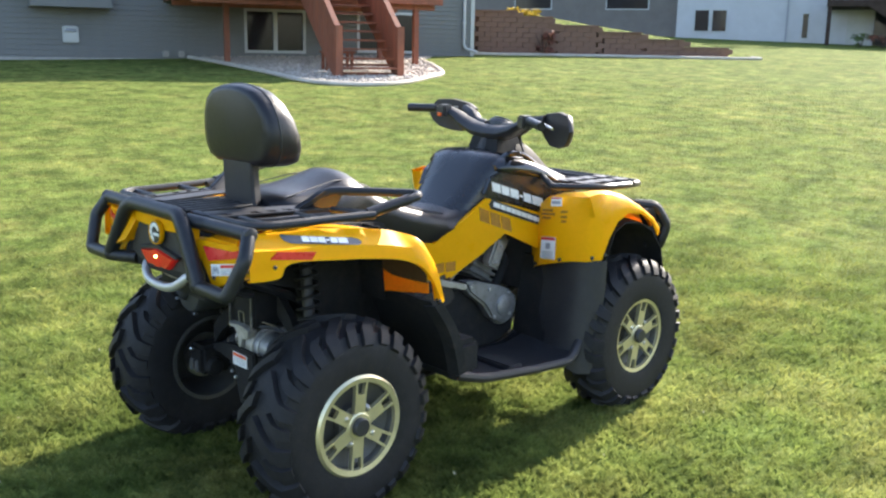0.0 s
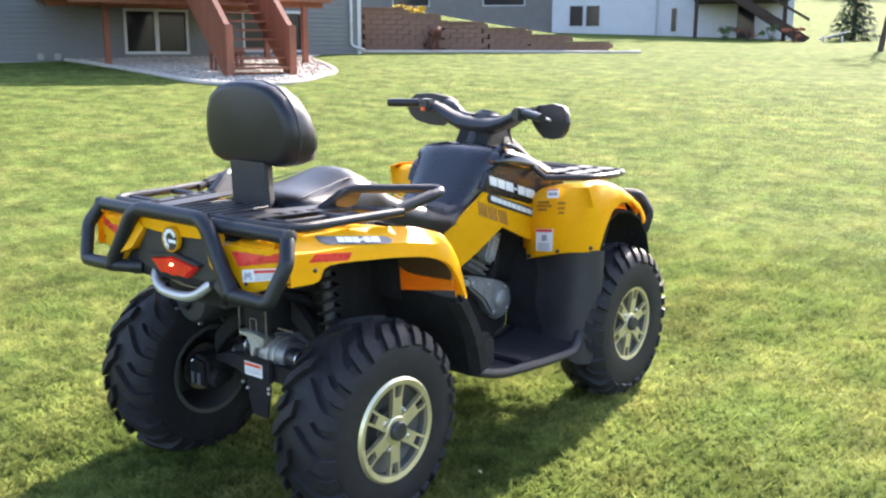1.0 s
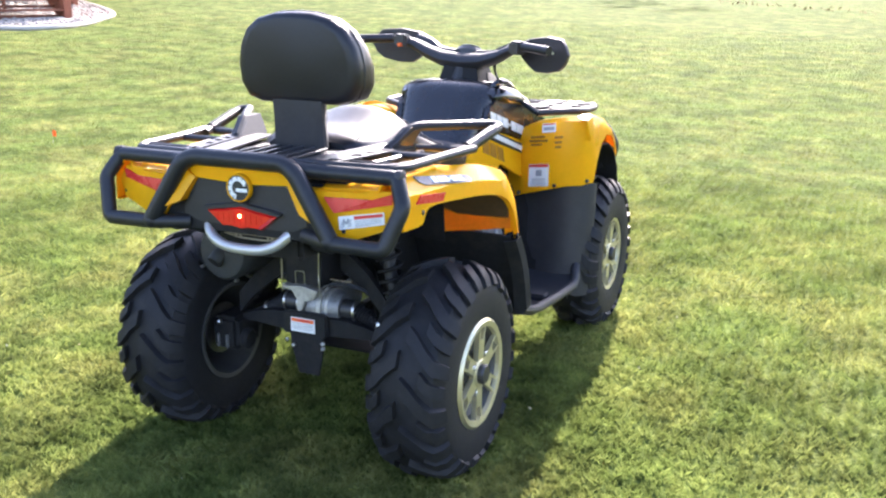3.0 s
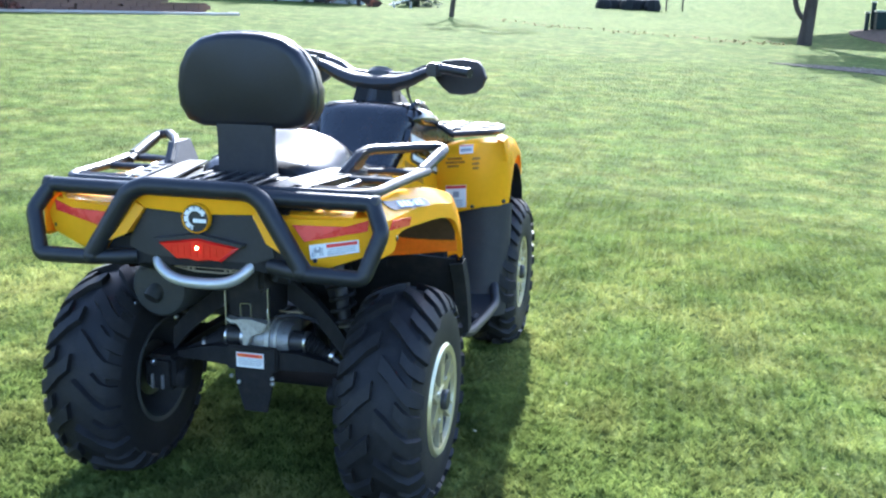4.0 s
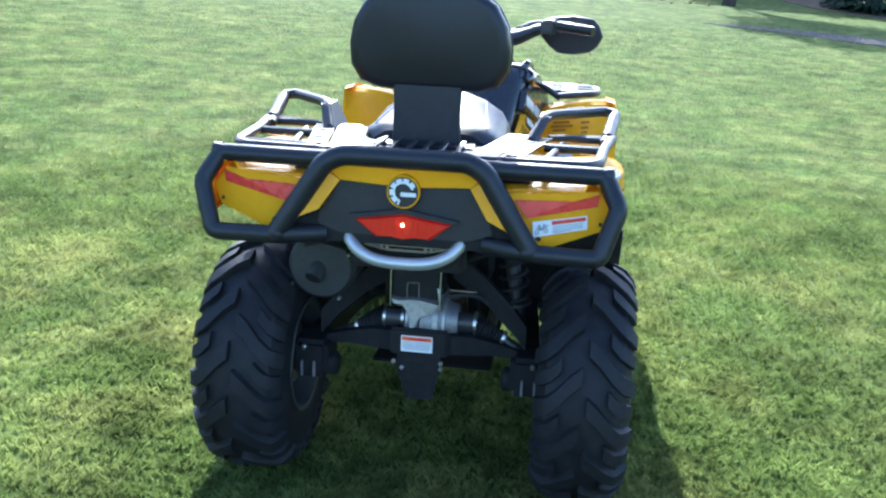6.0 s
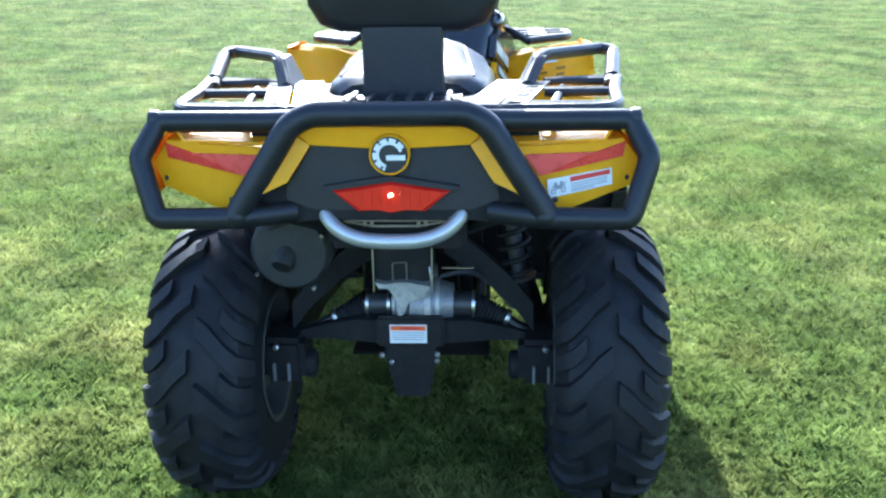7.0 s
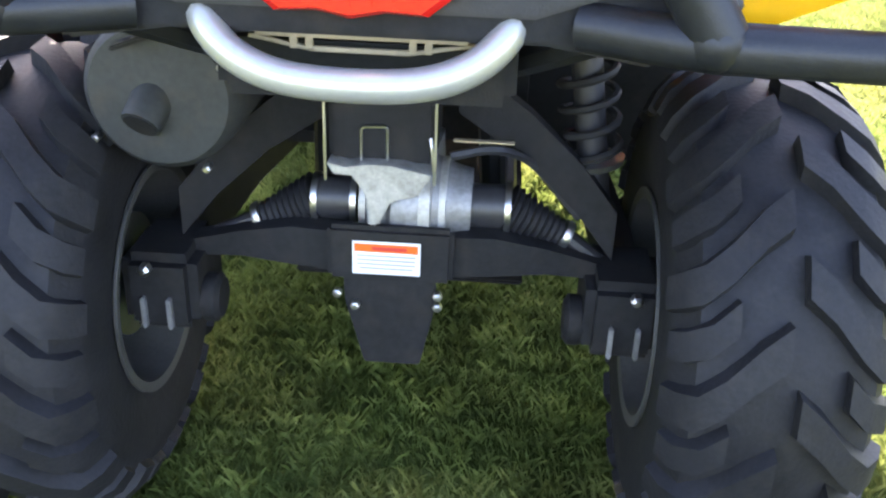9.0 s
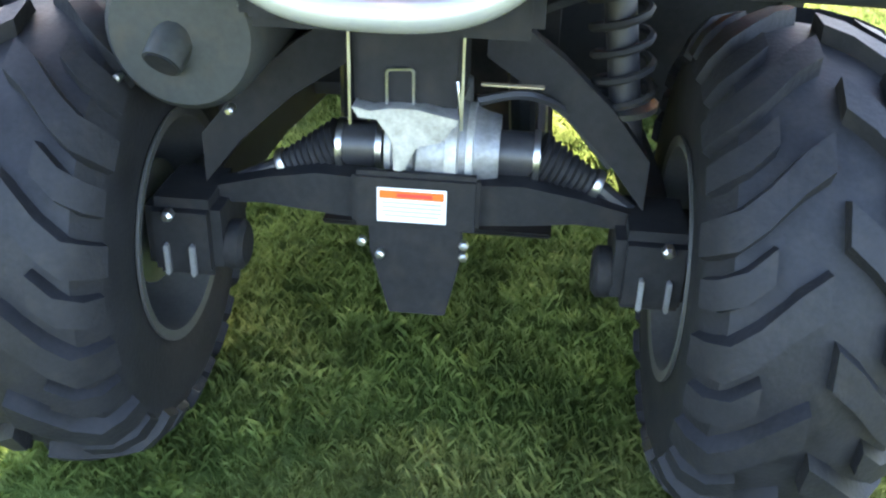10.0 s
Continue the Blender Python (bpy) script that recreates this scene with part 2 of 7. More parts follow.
def grass_material(name, blades):
    """Mown grass: fresh green with straw-coloured patches; blades let light through."""
    m, nt, b = nodes_of(name)
    geo = nt.nodes.new("ShaderNodeNewGeometry")

    def noise_at(scale, detail, rough=0.6):
        n = nt.nodes.new("ShaderNodeTexNoise")
        n.inputs["Scale"].default_value, n.inputs["Detail"].default_value, n.inputs["Roughness"].default_value = scale, detail, rough
        nt.links.new(geo.outputs["Position"], n.inputs["Vector"])
        return n

    def ramp(src, stops):
        r = nt.nodes.new("ShaderNodeValToRGB")
        while len(r.color_ramp.elements) < len(stops):
            r.color_ramp.elements.new(0.5)
        for e, (p, c) in zip(r.color_ramp.elements, stops):
            e.position, e.color = p, (*c, 1)
        nt.links.new(src, r.inputs["Fac"])
        return r.outputs["Color"]

    def mix(f, a, c):
        x = nt.nodes.new("ShaderNodeMix")
        x.data_type = "RGBA"
        if isinstance(f, float):
            x.inputs[0].default_value = f
        else:
            nt.links.new(f, x.inputs[0])
        nt.links.new(a, x.inputs[6])
        nt.links.new(c, x.inputs[7])
        return x.outputs[2]
    k = 0.98 if blades else 0.72   # shade in the depth between the blades is put into the sheet's colour

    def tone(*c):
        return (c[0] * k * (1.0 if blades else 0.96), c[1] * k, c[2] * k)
    big, mid, tuft, fine = noise_at(0.50, 4), noise_at(2.3, 6, 0.65), noise_at(9.0, 3), noise_at(60.0 if blades else 30.0, 4, 0.7)
    green = ramp(fine.outputs["Fac"], [(0.28, tone(0.076, 0.110, 0.023)), (0.50, tone(0.138, 0.186, 0.044)), (0.70, tone(0.213, 0.262, 0.077)), (0.85, tone(0.29, 0.32, 0.12))])
    straw = ramp(fine.outputs["Fac"], [(0.28, tone(0.143, 0.143, 0.036)), (0.5, tone(0.262, 0.260, 0.076)), (0.72, tone(0.372, 0.355, 0.135)), (0.88, tone(0.45, 0.43, 0.20))])

    def span(src, a, b, lo, hi):
        f = nt.nodes.new("ShaderNodeMapRange")
        for name, v in (("From Min", a), ("From Max", b), ("To Min", lo), ("To Max", hi)):
            f.inputs[name].default_value = v
        nt.links.new(src, f.inputs["Value"])
        return f.outputs["Result"]

    def times(a, c):
        f = nt.nodes.new("ShaderNodeMath")
        f.operation = "MULTIPLY"
        nt.links.new(a, f.inputs[0])
        nt.links.new(c, f.inputs[1])
        return f.outputs[0]
    col = mix(times(span(mid.outputs["Fac"], 0.42, 0.63, 0.0, 0.84), span(big.outputs["Fac"], 0.38, 0.60, 0.36, 1.0)), green, straw)
    # random lighter and darker mottling at two scales
    mottle = times(span(mid.outputs["Color"], 0.36, 0.60, 0.56, 1.18), span(tuft.outputs["Fac"], 0.36, 0.62, 0.72, 1.18))
    vm = nt.nodes.new("ShaderNodeVectorMath")
    vm.operation = "SCALE"
    nt.links.new(col, vm.inputs[0])
    nt.links.new(mottle, vm.inputs["Scale"])
    col = vm.outputs["Vector"]
    nt.links.new(col, b.inputs["Base Color"])
    b.inputs["Roughness"].default_value = 0.70 if blades else 0.95
    b.inputs["Specular IOR Level"].default_value = 0.20 if blades else 0.03
    if blades:
        tl = nt.nodes.new("ShaderNodeBsdfTranslucent")
        nt.links.new(col, tl.inputs["Color"])
        ms = nt.nodes.new("ShaderNodeMixShader")
        ms.inputs[0].default_value = 0.5
        nt.links.new(b.outputs[0], ms.inputs[1])
        nt.links.new(tl.outputs[0], ms.inputs[2])
        nt.links.new(ms.outputs[0], nt.nodes["Material Output"].inputs["Surface"])
    else:
        bp = nt.nodes.new("ShaderNodeBump")
        bp.inputs["Strength"].default_value, bp.inputs["Distance"].default_value = 0.9, 0.03
        nt.links.new(fine.outputs["Fac"], bp.inputs["Height"])
        nt.links.new(bp.outputs["Normal"], b.inputs["Normal"])
    return m


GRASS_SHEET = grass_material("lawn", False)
GRASS_BLADE = grass_material("grass_blades", True)


def mesh_np(name, verts, faces, material, smooth=True):
    """A mesh from arrays of places and of triangles or quads."""
    me = bpy.data.meshes.new(name)
    n, k = faces.shape
    me.vertices.add(len(verts))
    me.vertices.foreach_set("co", np.ascontiguousarray(verts, np.float32).ravel())
    me.loops.add(n * k)
    me.loops.foreach_set("vertex_index", np.ascontiguousarray(faces, np.int32).ravel())
    me.polygons.add(n)
    me.polygons.foreach_set("loop_start", np.arange(0, n * k, k, dtype=np.int32))
    me.polygons.foreach_set("use_smooth", np.full(n, smooth))
    me.update(calc_edges=True)
    me.materials.append(material)
    return me


def grid_faces(nx, ny):
    i = np.arange(nx * ny).reshape(ny, nx)
    return np.stack([i[:-1, :-1], i[:-1, 1:], i[1:, 1:], i[1:, :-1]], -1).reshape(-1, 4)


gx = np.sinh(np.linspace(-6.2, 6.2, 220)) * 1.5
gy = np.sinh(np.linspace(-6.2, 6.2, 260)) * 1.5 + 2
X, Y = np.meshgrid(gx, gy)
Z = ground_z(np.clip(X, -90, 90), np.clip(Y, -60, 300))
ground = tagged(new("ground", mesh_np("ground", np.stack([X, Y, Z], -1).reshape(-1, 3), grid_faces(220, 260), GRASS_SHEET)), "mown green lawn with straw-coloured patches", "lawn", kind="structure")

rng = np.random.default_rng(7)


def blades(n, x0, x1, y0, y1, h, w, seed, keep=None, fall=None):
    """Grass blades as leaning slivers, two triangles each, scattered over a stretch of lawn."""
    r = np.random.default_rng(seed)
    x, y = r.uniform(x0, x1, n), r.uniform(y0, y1, n)
    if fall is not None:
        k = r.uniform(0, 1, n) < fall(x, y)
        x, y = x[k], y[k]
    # tufts: pull towards cell centres
    cell = 0.055
    cx, cy = np.floor(x / cell), np.floor(y / cell)
    jx = (np.modf(np.sin(cx * 12.9898 + cy * 78.233) * 43758.5453)[0])
    jy = (np.modf(np.sin(cx * 39.3468 + cy * 11.135) * 24634.6345)[0])
    pull = r.uniform(0, 0.55, len(x))
    x = x + ((cx + 0.5 + 0.4 * jx) * cell - x) * pull
    y = y + ((cy + 0.5 + 0.4 * jy) * cell - y) * pull
    n = len(x)
    z = ground_z(x, y)
    a = r.uniform(0, 2 * np.pi, n)
    hh = h * r.uniform(0.45, 1.25, n) * (0.75 + 0.5 * np.abs(jx))
    ww = w * r.uniform(0.6, 1.3, n)
    lean = r.uniform(0.1, 1.1, n) * hh
    la = a + r.normal(0, 0.9, n)
    dx, dy = np.cos(a) * ww, np.sin(a) * ww
    lx, ly = -np.sin(la) * lean, np.cos(la) * lean
    v = np.empty((n, 4, 3))
    v[:, 0] = np.stack([x - dx, y - dy, z - 0.004], -1)
    v[:, 1] = np.stack([x + dx, y + dy, z - 0.004], -1)
    v[:, 2] = np.stack([x + lx * 0.45 + dx * 0.8, y + ly * 0.45 + dy * 0.8, z + hh * 0.62], -1)
    v[:, 3] = np.stack([x + lx, y + ly, z + hh * 0.95], -1)
    i = np.arange(n)[:, None] * 4
    f = np.concatenate([i + np.array([[0, 1, 2]]), i + np.array([[0, 2, 3]])])
    return v.reshape(-1, 3), f


def grass(label, *args, **kw):
    v, f = blades(*args, **kw)
    return tagged(new("grass", mesh_np("grass", v, f, GRASS_BLADE, False)), label, "grass", kind="stuff")


def near_fall(x, y):
    d = np.hypot(x - 0.3, y - 0.6)
    return np.clip((4.6 - d) / 2.2, 0, 1)


def close_fall(x, y):
    return np.clip((1.7 - np.hypot(x - 0.1, y - 0.1)) / 1.1, 0, 1)


def mid_fall(x, y):
    d = np.hypot(x - 0.3, y - 0.6)
    return np.clip((d - 2.0) / 2.4, 0, 1) * np.clip(1.2 - d / 17.0, 0, 1)


grass("short mown lawn grass, green and straw coloured", 800000, -4.4, 5.0, -4.1, 5.3, 0.025, 0.0012, 11, fall=near_fall)
grass("fine short grass below and behind the quad bike", 260000, -1.6, 1.8, -1.6, 1.8, 0.024, 0.0008, 13, fall=close_fall)
grass("short mown lawn grass, green and straw coloured", 1000000, -15, 14, -5, 20, 0.022, 0.0026, 12, fall=mid_fall)

# ---- the house ----
HX, HY, HA = -20.38, 11.13, 72.0   # a point of the wall's foot, and the wall's turn
HOUSE = Matrix.Translation((HX, HY, 0)) @ pose(0, 0, 0, 0, 0, HA)


def hw(u, v):
    """World place of (along the wall to the right, into the house)."""
    p = HOUSE @ Vector((u, v, 0))
    return p.x, p.y


# Grey set darker to put part of the wall's shade into the siding.
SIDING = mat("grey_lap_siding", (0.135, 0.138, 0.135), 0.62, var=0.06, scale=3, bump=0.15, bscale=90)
CREAM = mat("white_vinyl_trim", (0.43, 0.44, 0.44), 0.45, var=0.05, scale=5)
GLASSM = mat("dark_window_glass", (0.012, 0.014, 0.019), 0.06, var=0.2, scale=2, spec=0.3)
DECK = mat("red_brown_stained_wood", (0.22, 0.070, 0.035), 0.6, var=0.22, scale=5, bump=0.3, bscale=60, stretch=(1, 1, 0.25), dirt=(0.10, 0.05, 0.03), dirt_amount=0.4)
BLOCK = mat("brown_wall_block", (0.165, 0.095, 0.068), 0.85, var=0.15, scale=4, bump=0.5, bscale=60)
CONCRETE = mat("pale_concrete", (0.42, 0.385, 0.335), 0.85, spec=0.15, var=0.12, scale=6, bump=0.3, bscale=80)
ROOF = mat("brown_roof_shingle", (0.09, 0.075, 0.062), 0.85, var=0.3, scale=6, bump=0.4, bscale=40)
FOUND = mat("grey_foundation", (0.30, 0.29, 0.27), 0.85, var=0.15, scale=4, bump=0.3)

house = tagged(empty("house", (HX, HY, 0)), "two-storey house with grey lap siding and a raised deck", "house")
house.matrix_basis = HOUSE
WL, WR, EAVE, BASE_Z = -12.0, 8.20, 7.4, 0.6
OPEN = [(1.40, 2.96, 1.31, 2.33), (4.60, 6.29, 1.36, 2.36)]   # daylight windows: u0, u1, z0, z1
# wall with the openings cut through
bm = bmesh.new()
us = sorted({WL, WR, *(o[0] for o in OPEN), *(o[1] for o in OPEN)})
for a, b in zip(us, us[1:]):
    holes = [o for o in OPEN if o[0] <= a and o[1] >= b]
    if holes:
        o = holes[0]
        add_box(bm, ((a + b) / 2, 0.12, (BASE_Z + o[2]) / 2), (b - a, 0.24, o[2] - BASE_Z))
        add_box(bm, ((a + b) / 2, 0.12, (EAVE + o[3]) / 2), (b - a, 0.24, EAVE - o[3]))
    else:
        add_box(bm, ((a + b) / 2, 0.12, (BASE_Z + EAVE) / 2), (b - a, 0.24, EAVE - BASE_Z))
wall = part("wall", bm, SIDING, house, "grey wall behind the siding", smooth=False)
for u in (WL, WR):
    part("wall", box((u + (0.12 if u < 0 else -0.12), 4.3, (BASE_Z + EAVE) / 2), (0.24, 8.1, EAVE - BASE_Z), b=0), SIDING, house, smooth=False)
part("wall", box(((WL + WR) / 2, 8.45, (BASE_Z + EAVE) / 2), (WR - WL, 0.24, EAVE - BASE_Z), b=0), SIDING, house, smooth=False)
# lap boards, broken at the openings
board_meshes = {}


def board(u0, u1, z, parent):
    n = round(u1 - u0, 2)
    if n not in board_meshes:
        bm = bmesh.new()
        add_loft(bm, [[(x, 0.0, 0.0), (x, -0.026, 0.004), (x, -0.010, 0.128), (x, 0.0, 0.130)] for x in (0.0, n)])
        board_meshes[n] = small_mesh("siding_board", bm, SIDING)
    piece("siding_board", board_meshes[n], parent, pose(u0, 0.0, z))


z = 0.98
while z < 3.7:
    u = WL
    for o in sorted(OPEN):
        if z + 0.13 > o[2] - 0.06 and z < o[3] + 0.06:
            board(u, o[0] - 0.07, z, wall)
            u = o[1] + 0.07
    board(u, WR - 0.10, z, wall)
    z += 0.127
part("foundation", box(((WL + WR) / 2, -0.01, 0.75), (WR - WL, 0.06, 0.62), b=0.01), FOUND, house)
part("corner_board", box((WR - 0.04, -0.015, 3.6), (0.12, 0.05, 5.0), b=0.005), CREAM, house)
rf = prism([(-0.7, EAVE), (4.2, EAVE + 2.6), (9.1, EAVE), (9.1, EAVE + 0.18), (4.2, EAVE + 2.85), (-0.7, EAVE + 0.18)], "x", WL - 0.4, WR + 0.4, 0.02)
part("roof", rf, ROOF, house, "brown shingle roof", smooth=False)
part("soffit", box(((WL + WR) / 2, -0.3, EAVE - 0.04), (WR - WL + 0.8, 0.8, 0.06), b=0.01), CREAM, house)


def window(u0, u1, z0, z1, parent, sashes=2):
    w = part("window", prism([(u0 - 0.07, z0 - 0.07), (u1 + 0.07, z0 - 0.07), (u1 + 0.07, z0), (u0 - 0.07, z0)], "y", -0.045, 0.06, 0.004), CREAM, parent, "white vinyl window with two dark panes")
    part("head", prism([(u0 - 0.07, z1), (u1 + 0.07, z1), (u1 + 0.07, z1 + 0.07), (u0 - 0.07, z1 + 0.07)], "y", -0.045, 0.06, 0.004), CREAM, w)
    edges = [u0 + (u1 - u0) * i / sashes for i in range(sashes + 1)]
    for i, u in enumerate(edges):
        half = 0.07 if i in (0, sashes) else 0.055
        c = u + (-0.035 if i == 0 else 0.035 if i == sashes else 0)
        part("jamb", box((c, 0.008, (z0 + z1) / 2), (0.07 if i in (0, sashes) else 0.11, 0.10, z1 - z0), b=0.004), CREAM, w)
    for a, b in zip(edges, edges[1:]):
        part("pane", box(((a + b) / 2, 0.05, (z0 + z1) / 2), (b - a, 0.012, z1 - z0), b=0), GLASSM, w, smooth=False)


for o in OPEN:
    window(*o, house)
# dark rooms behind the panes
for o in OPEN:
    part("room_wall", box(((o[0] + o[1]) / 2, 1.6, (o[2] + o[3]) / 2), (2.4, 0.05, 1.8), b=0), FOUND, house, smooth=False)
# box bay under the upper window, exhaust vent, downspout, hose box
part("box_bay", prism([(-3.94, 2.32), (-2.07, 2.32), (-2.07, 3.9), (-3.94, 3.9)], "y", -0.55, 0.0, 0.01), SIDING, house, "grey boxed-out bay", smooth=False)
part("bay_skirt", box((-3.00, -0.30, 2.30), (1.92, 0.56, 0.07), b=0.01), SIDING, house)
vent = part("dryer_vent", box((-3.03, -0.05, 1.62), (0.38, 0.09, 0.40), b=0.02), CREAM, house, "white wall vent")
part("vent_hood", prism([(-0.02, 1.84), (-0.16, 1.70), (-0.02, 1.66)], "x", -3.16, -2.90, 0.005), GREY, vent)
for u in (-0.75, -0.35):
    part("utility_outlet", box((u, -0.06, 1.18), (0.16, 0.09, 0.16), b=0.02), FOUND, house)
ds = part("downspout", tube([(7.87, -0.07, 7.2), (7.87, -0.07, 1.55), (7.91, -0.16, 1.45), (8.13, -0.42, 1.36)], 0.042, seg=8, fillet=0.06), CREAM, house, "white downspout")
for z in (2.2, 4.0):
    part("strap", box((7.87, -0.07, z), (0.12, 0.10, 0.04), b=0.004), CREAM, ds)

# deck, its posts and stairs
deck = tagged(empty("deck"), "red-brown stained timber deck with stairs to the lawn", "deck")
deck.matrix_basis = HOUSE
DZ = 2.62
part("beam", box((2.25, -3.6, DZ - 0.13), (6.0, 0.09, 0.24), b=0.01), DECK, deck, "dark stained beam")
part("beam", box((2.25, -1.2, DZ - 0.13), (6.0, 0.09, 0.24), b=0.01), DECK, deck)
part("rim_joist", box((2.25, -3.88, DZ), (6.2, 0.05, 0.26), b=0.008), DECK, deck)
for i in range(27):
    part("deck_board", box((2.25, -0.10 - i * 0.142, DZ + 0.15), (6.0, 0.136, 0.03), b=0.004, seg=1), DECK, deck)
for i in range(13):
    part("joist", box((-0.75 + i * 0.50, -1.95, DZ), (0.04, 3.8, 0.24), b=0.004, seg=1), DECK, deck)
for u, v in ((0.40, -2.0), (4.75, -3.6), (4.75, -1.2)):
    zb = gz(*hw(u, v)) - 0.1
    part("post", box((u, v, (zb + DZ) / 2), (0.13, 0.13, DZ - zb), b=0.008), DECK, deck)
for i in range(16):
    part("baluster", box((-0.75 + i * 0.16, -3.9, DZ + 0.65), (0.04, 0.04, 0.9), b=0.003, seg=1), DECK, deck)
part("hand_rail", box((0.45, -3.9, DZ + 1.12), (2.5, 0.10, 0.05), b=0.008), DECK, deck)
# stairs: closed sides with newels, treads with open risers
SU0, SU1, SV0, SV1 = 1.76, 3.10, -6.45, -3.90
zf = gz(*hw(2.4, SV0))
steps = 10
for i in range(1, steps):
    k = i / steps
    v, zz = SV0 + (SV1 - SV0) * k, zf + (DZ + 0.16 - zf) * k
    part("tread", box(((SU0 + SU1) / 2, v - 0.14, zz), (SU1 - SU0, 0.28, 0.04), b=0.005), DECK, deck)
for i in (0, 1):
    k = (i + 0.55) / steps
    part("kick_board", box(((SU0 + SU1) / 2, SV0 + 0.03 + (SV1 - SV0) * k, zf + (DZ - zf) * k - 0.02), (SU1 - SU0, 0.03, 0.05), b=0.004), DECK, deck)
for u in (SU0 - 0.03, SU1 + 0.03):
    zt = DZ + 0.16
    side = [(SV0 + 0.02, zf + 0.02), (SV0 + 0.25, zf - 0.02), (SV1, zt - 0.30), (SV1, zt + 0.95), (SV0 + 0.02, zf + 1.00)]
    part("stair_side", prism(side, "x", u - 0.022, u + 0.022, 0.004), DECK, deck, "solid boarded stair side", smooth=False)
    part("newel", box((u, SV0, zf + 0.50), (0.16, 0.13, 1.16), b=0.008), DECK, deck)
    part("rail_cap", box((u, (SV0 + SV1) / 2, (zf + zt) / 2 + 1.0), (0.13, math.hypot(SV1 - SV0, zt - zf) + 0.1, 0.05), (math.degrees(math.atan2(zt - zf, SV1 - SV0)), 0, 0), b=0.008), DECK, deck)
    for k in range(7):
        t = (k + 0.5) / 7
        part("side_board", box((u, SV0 + 0.1 + (SV1 - SV0 - 0.1) * t, zf + 0.42 + (zt - zf) * t), (0.058, 0.018, 0.92), b=0.003, seg=1), DECK, deck)
bench = tagged(empty("garden_bench"), "small dark timber bench under the stairs", "bench")
bench.matrix_basis = HOUSE
zb = gz(*hw(2.3, -4.4))
part("seat", box((2.35, -4.6, zb + 0.42), (0.75, 0.40, 0.05), b=0.008), DECK, bench)
for u in (2.05, 2.65):
    for v in (-4.75, -4.45):
        part("leg", box((u, v, zb + 0.20), (0.06, 0.06, 0.42), b=0.005), DECK, bench)

# gravel bed with a pale concrete edging
PEBBLE = mat("pale_river_stone", (0.37, 0.33, 0.285), 0.85, spec=0.15, var=0.35, scale=14, bump=0.4, bscale=60)
bed_line = [(-20.5, 11.0), (-18.55, 10.75), (-15.55, 10.15), (-13.2, 9.62), (-12.1, 10.0), (-11.95, 11.0), (-12.6, 12.3), (-13.4, 13.5), (-15.2, 14.9), (-16.9, 16.0)]
curve = smooth_rows([(*p, 0) for p in bed_line], 6)


def draped(name, outline, lift, material, label, category):
    """A flat patch that lies on the lawn, with a turned-down rim."""
    pts = [(p[0], p[1]) for p in outline]
    cx, cy = sum(p[0] for p in pts) / len(pts), sum(p[1] for p in pts) / len(pts)
    rings = []
    for k in (1.0, 0.985, 0.75, 0.5, 0.25, 0.03):
        rings.append([(cx + (x - cx) * k, cy + (y - cy) * k, gz(cx + (x - cx) * k, cy + (y - cy) * k) + (lift if k < 1 else -0.03)) for x, y in pts])
    return tagged(part(name, loft(rings), material, None), label, category, kind="structure")


outline = [(p.x, p.y) for p in curve] + [hw(6.9, 0.0), hw(0.0, 0.0)]
draped("gravel_bed", outline, 0.03, PEBBLE, "bed of pale river stones along the house wall", "gravel bed")
edge = part("bed_edging", add_tube(bmesh.new(), [(p.x, p.y, gz(p.x, p.y) + 0.03) for p in curve], 0.065, seg=8, raw=True, flat=0.8), CONCRETE, None)
tagged(edge, "pale curved concrete edging round the stone bed", "edging", kind="structure")


def scatter_stones(name, n, inside, size, lift, material, label, seed):
    """Loose stones as squashed low-polygon lumps."""
    r = random.Random(seed)
    done = 0
    vs, fs = [], []
    base = bmesh.new()
    bmesh.ops.create_icosphere(base, subdivisions=1, radius=1.0)
    bv = np.array([v.co[:] for v in base.verts])
    bf = np.array([[v.index for v in f.verts] for f in base.faces])
    base.free()
    while done < n:
        p = inside(r)
        if p is None:
            continue
        s = size * r.uniform(0.5, 1.4)
        t = r.uniform(0, 6.28)
        rot = np.array([[math.cos(t), -math.sin(t), 0], [math.sin(t), math.cos(t), 0], [0, 0, 1]])
        v = (bv * np.array([s, s * r.uniform(0.6, 0.95), s * r.uniform(0.4, 0.65)]) * (1 + 0.12 * np.array([[r.uniform(-1, 1)] for _ in bv]))) @ rot.T
        v += np.array([p[0], p[1], gz(*p) + lift])
        fs.append(bf + len(vs) * len(bv))
        vs.append(v)
        done += 1
    return tagged(new(name, mesh_np(name, np.concatenate(vs), np.concatenate(fs), material, False)), label, "stones", kind="stuff")


def in_poly(x, y, poly):
    c = False
    for (x0, y0), (x1, y1) in zip(poly, poly[1:] + poly[:1]):
        if (y0 > y) != (y1 > y) and x < (x1 - x0) * (y - y0) / (y1 - y0) + x0:
            c = not c
    return c


def bed_place(r):
    x, y = r.uniform(-21, -11.8), r.uniform(9.4, 16.5)
    return (x, y) if in_poly(x, y, outline) else None


scatter_stones("river_stones", 2600, bed_place, 0.055, 0.035, PEBBLE, "pale rounded river stones", 3)

# stepped block retaining wall from the house corner, with its own stone strip
retaining = tagged(empty("retaining_wall"), "stepped brown block retaining wall", "retaining wall")
RW = Matrix.Translation((-18.9, 19.9, 0)) @ pose(0, 0, 0, 0, 0, 49.2)
retaining.matrix_basis = RW
block_mesh = {}


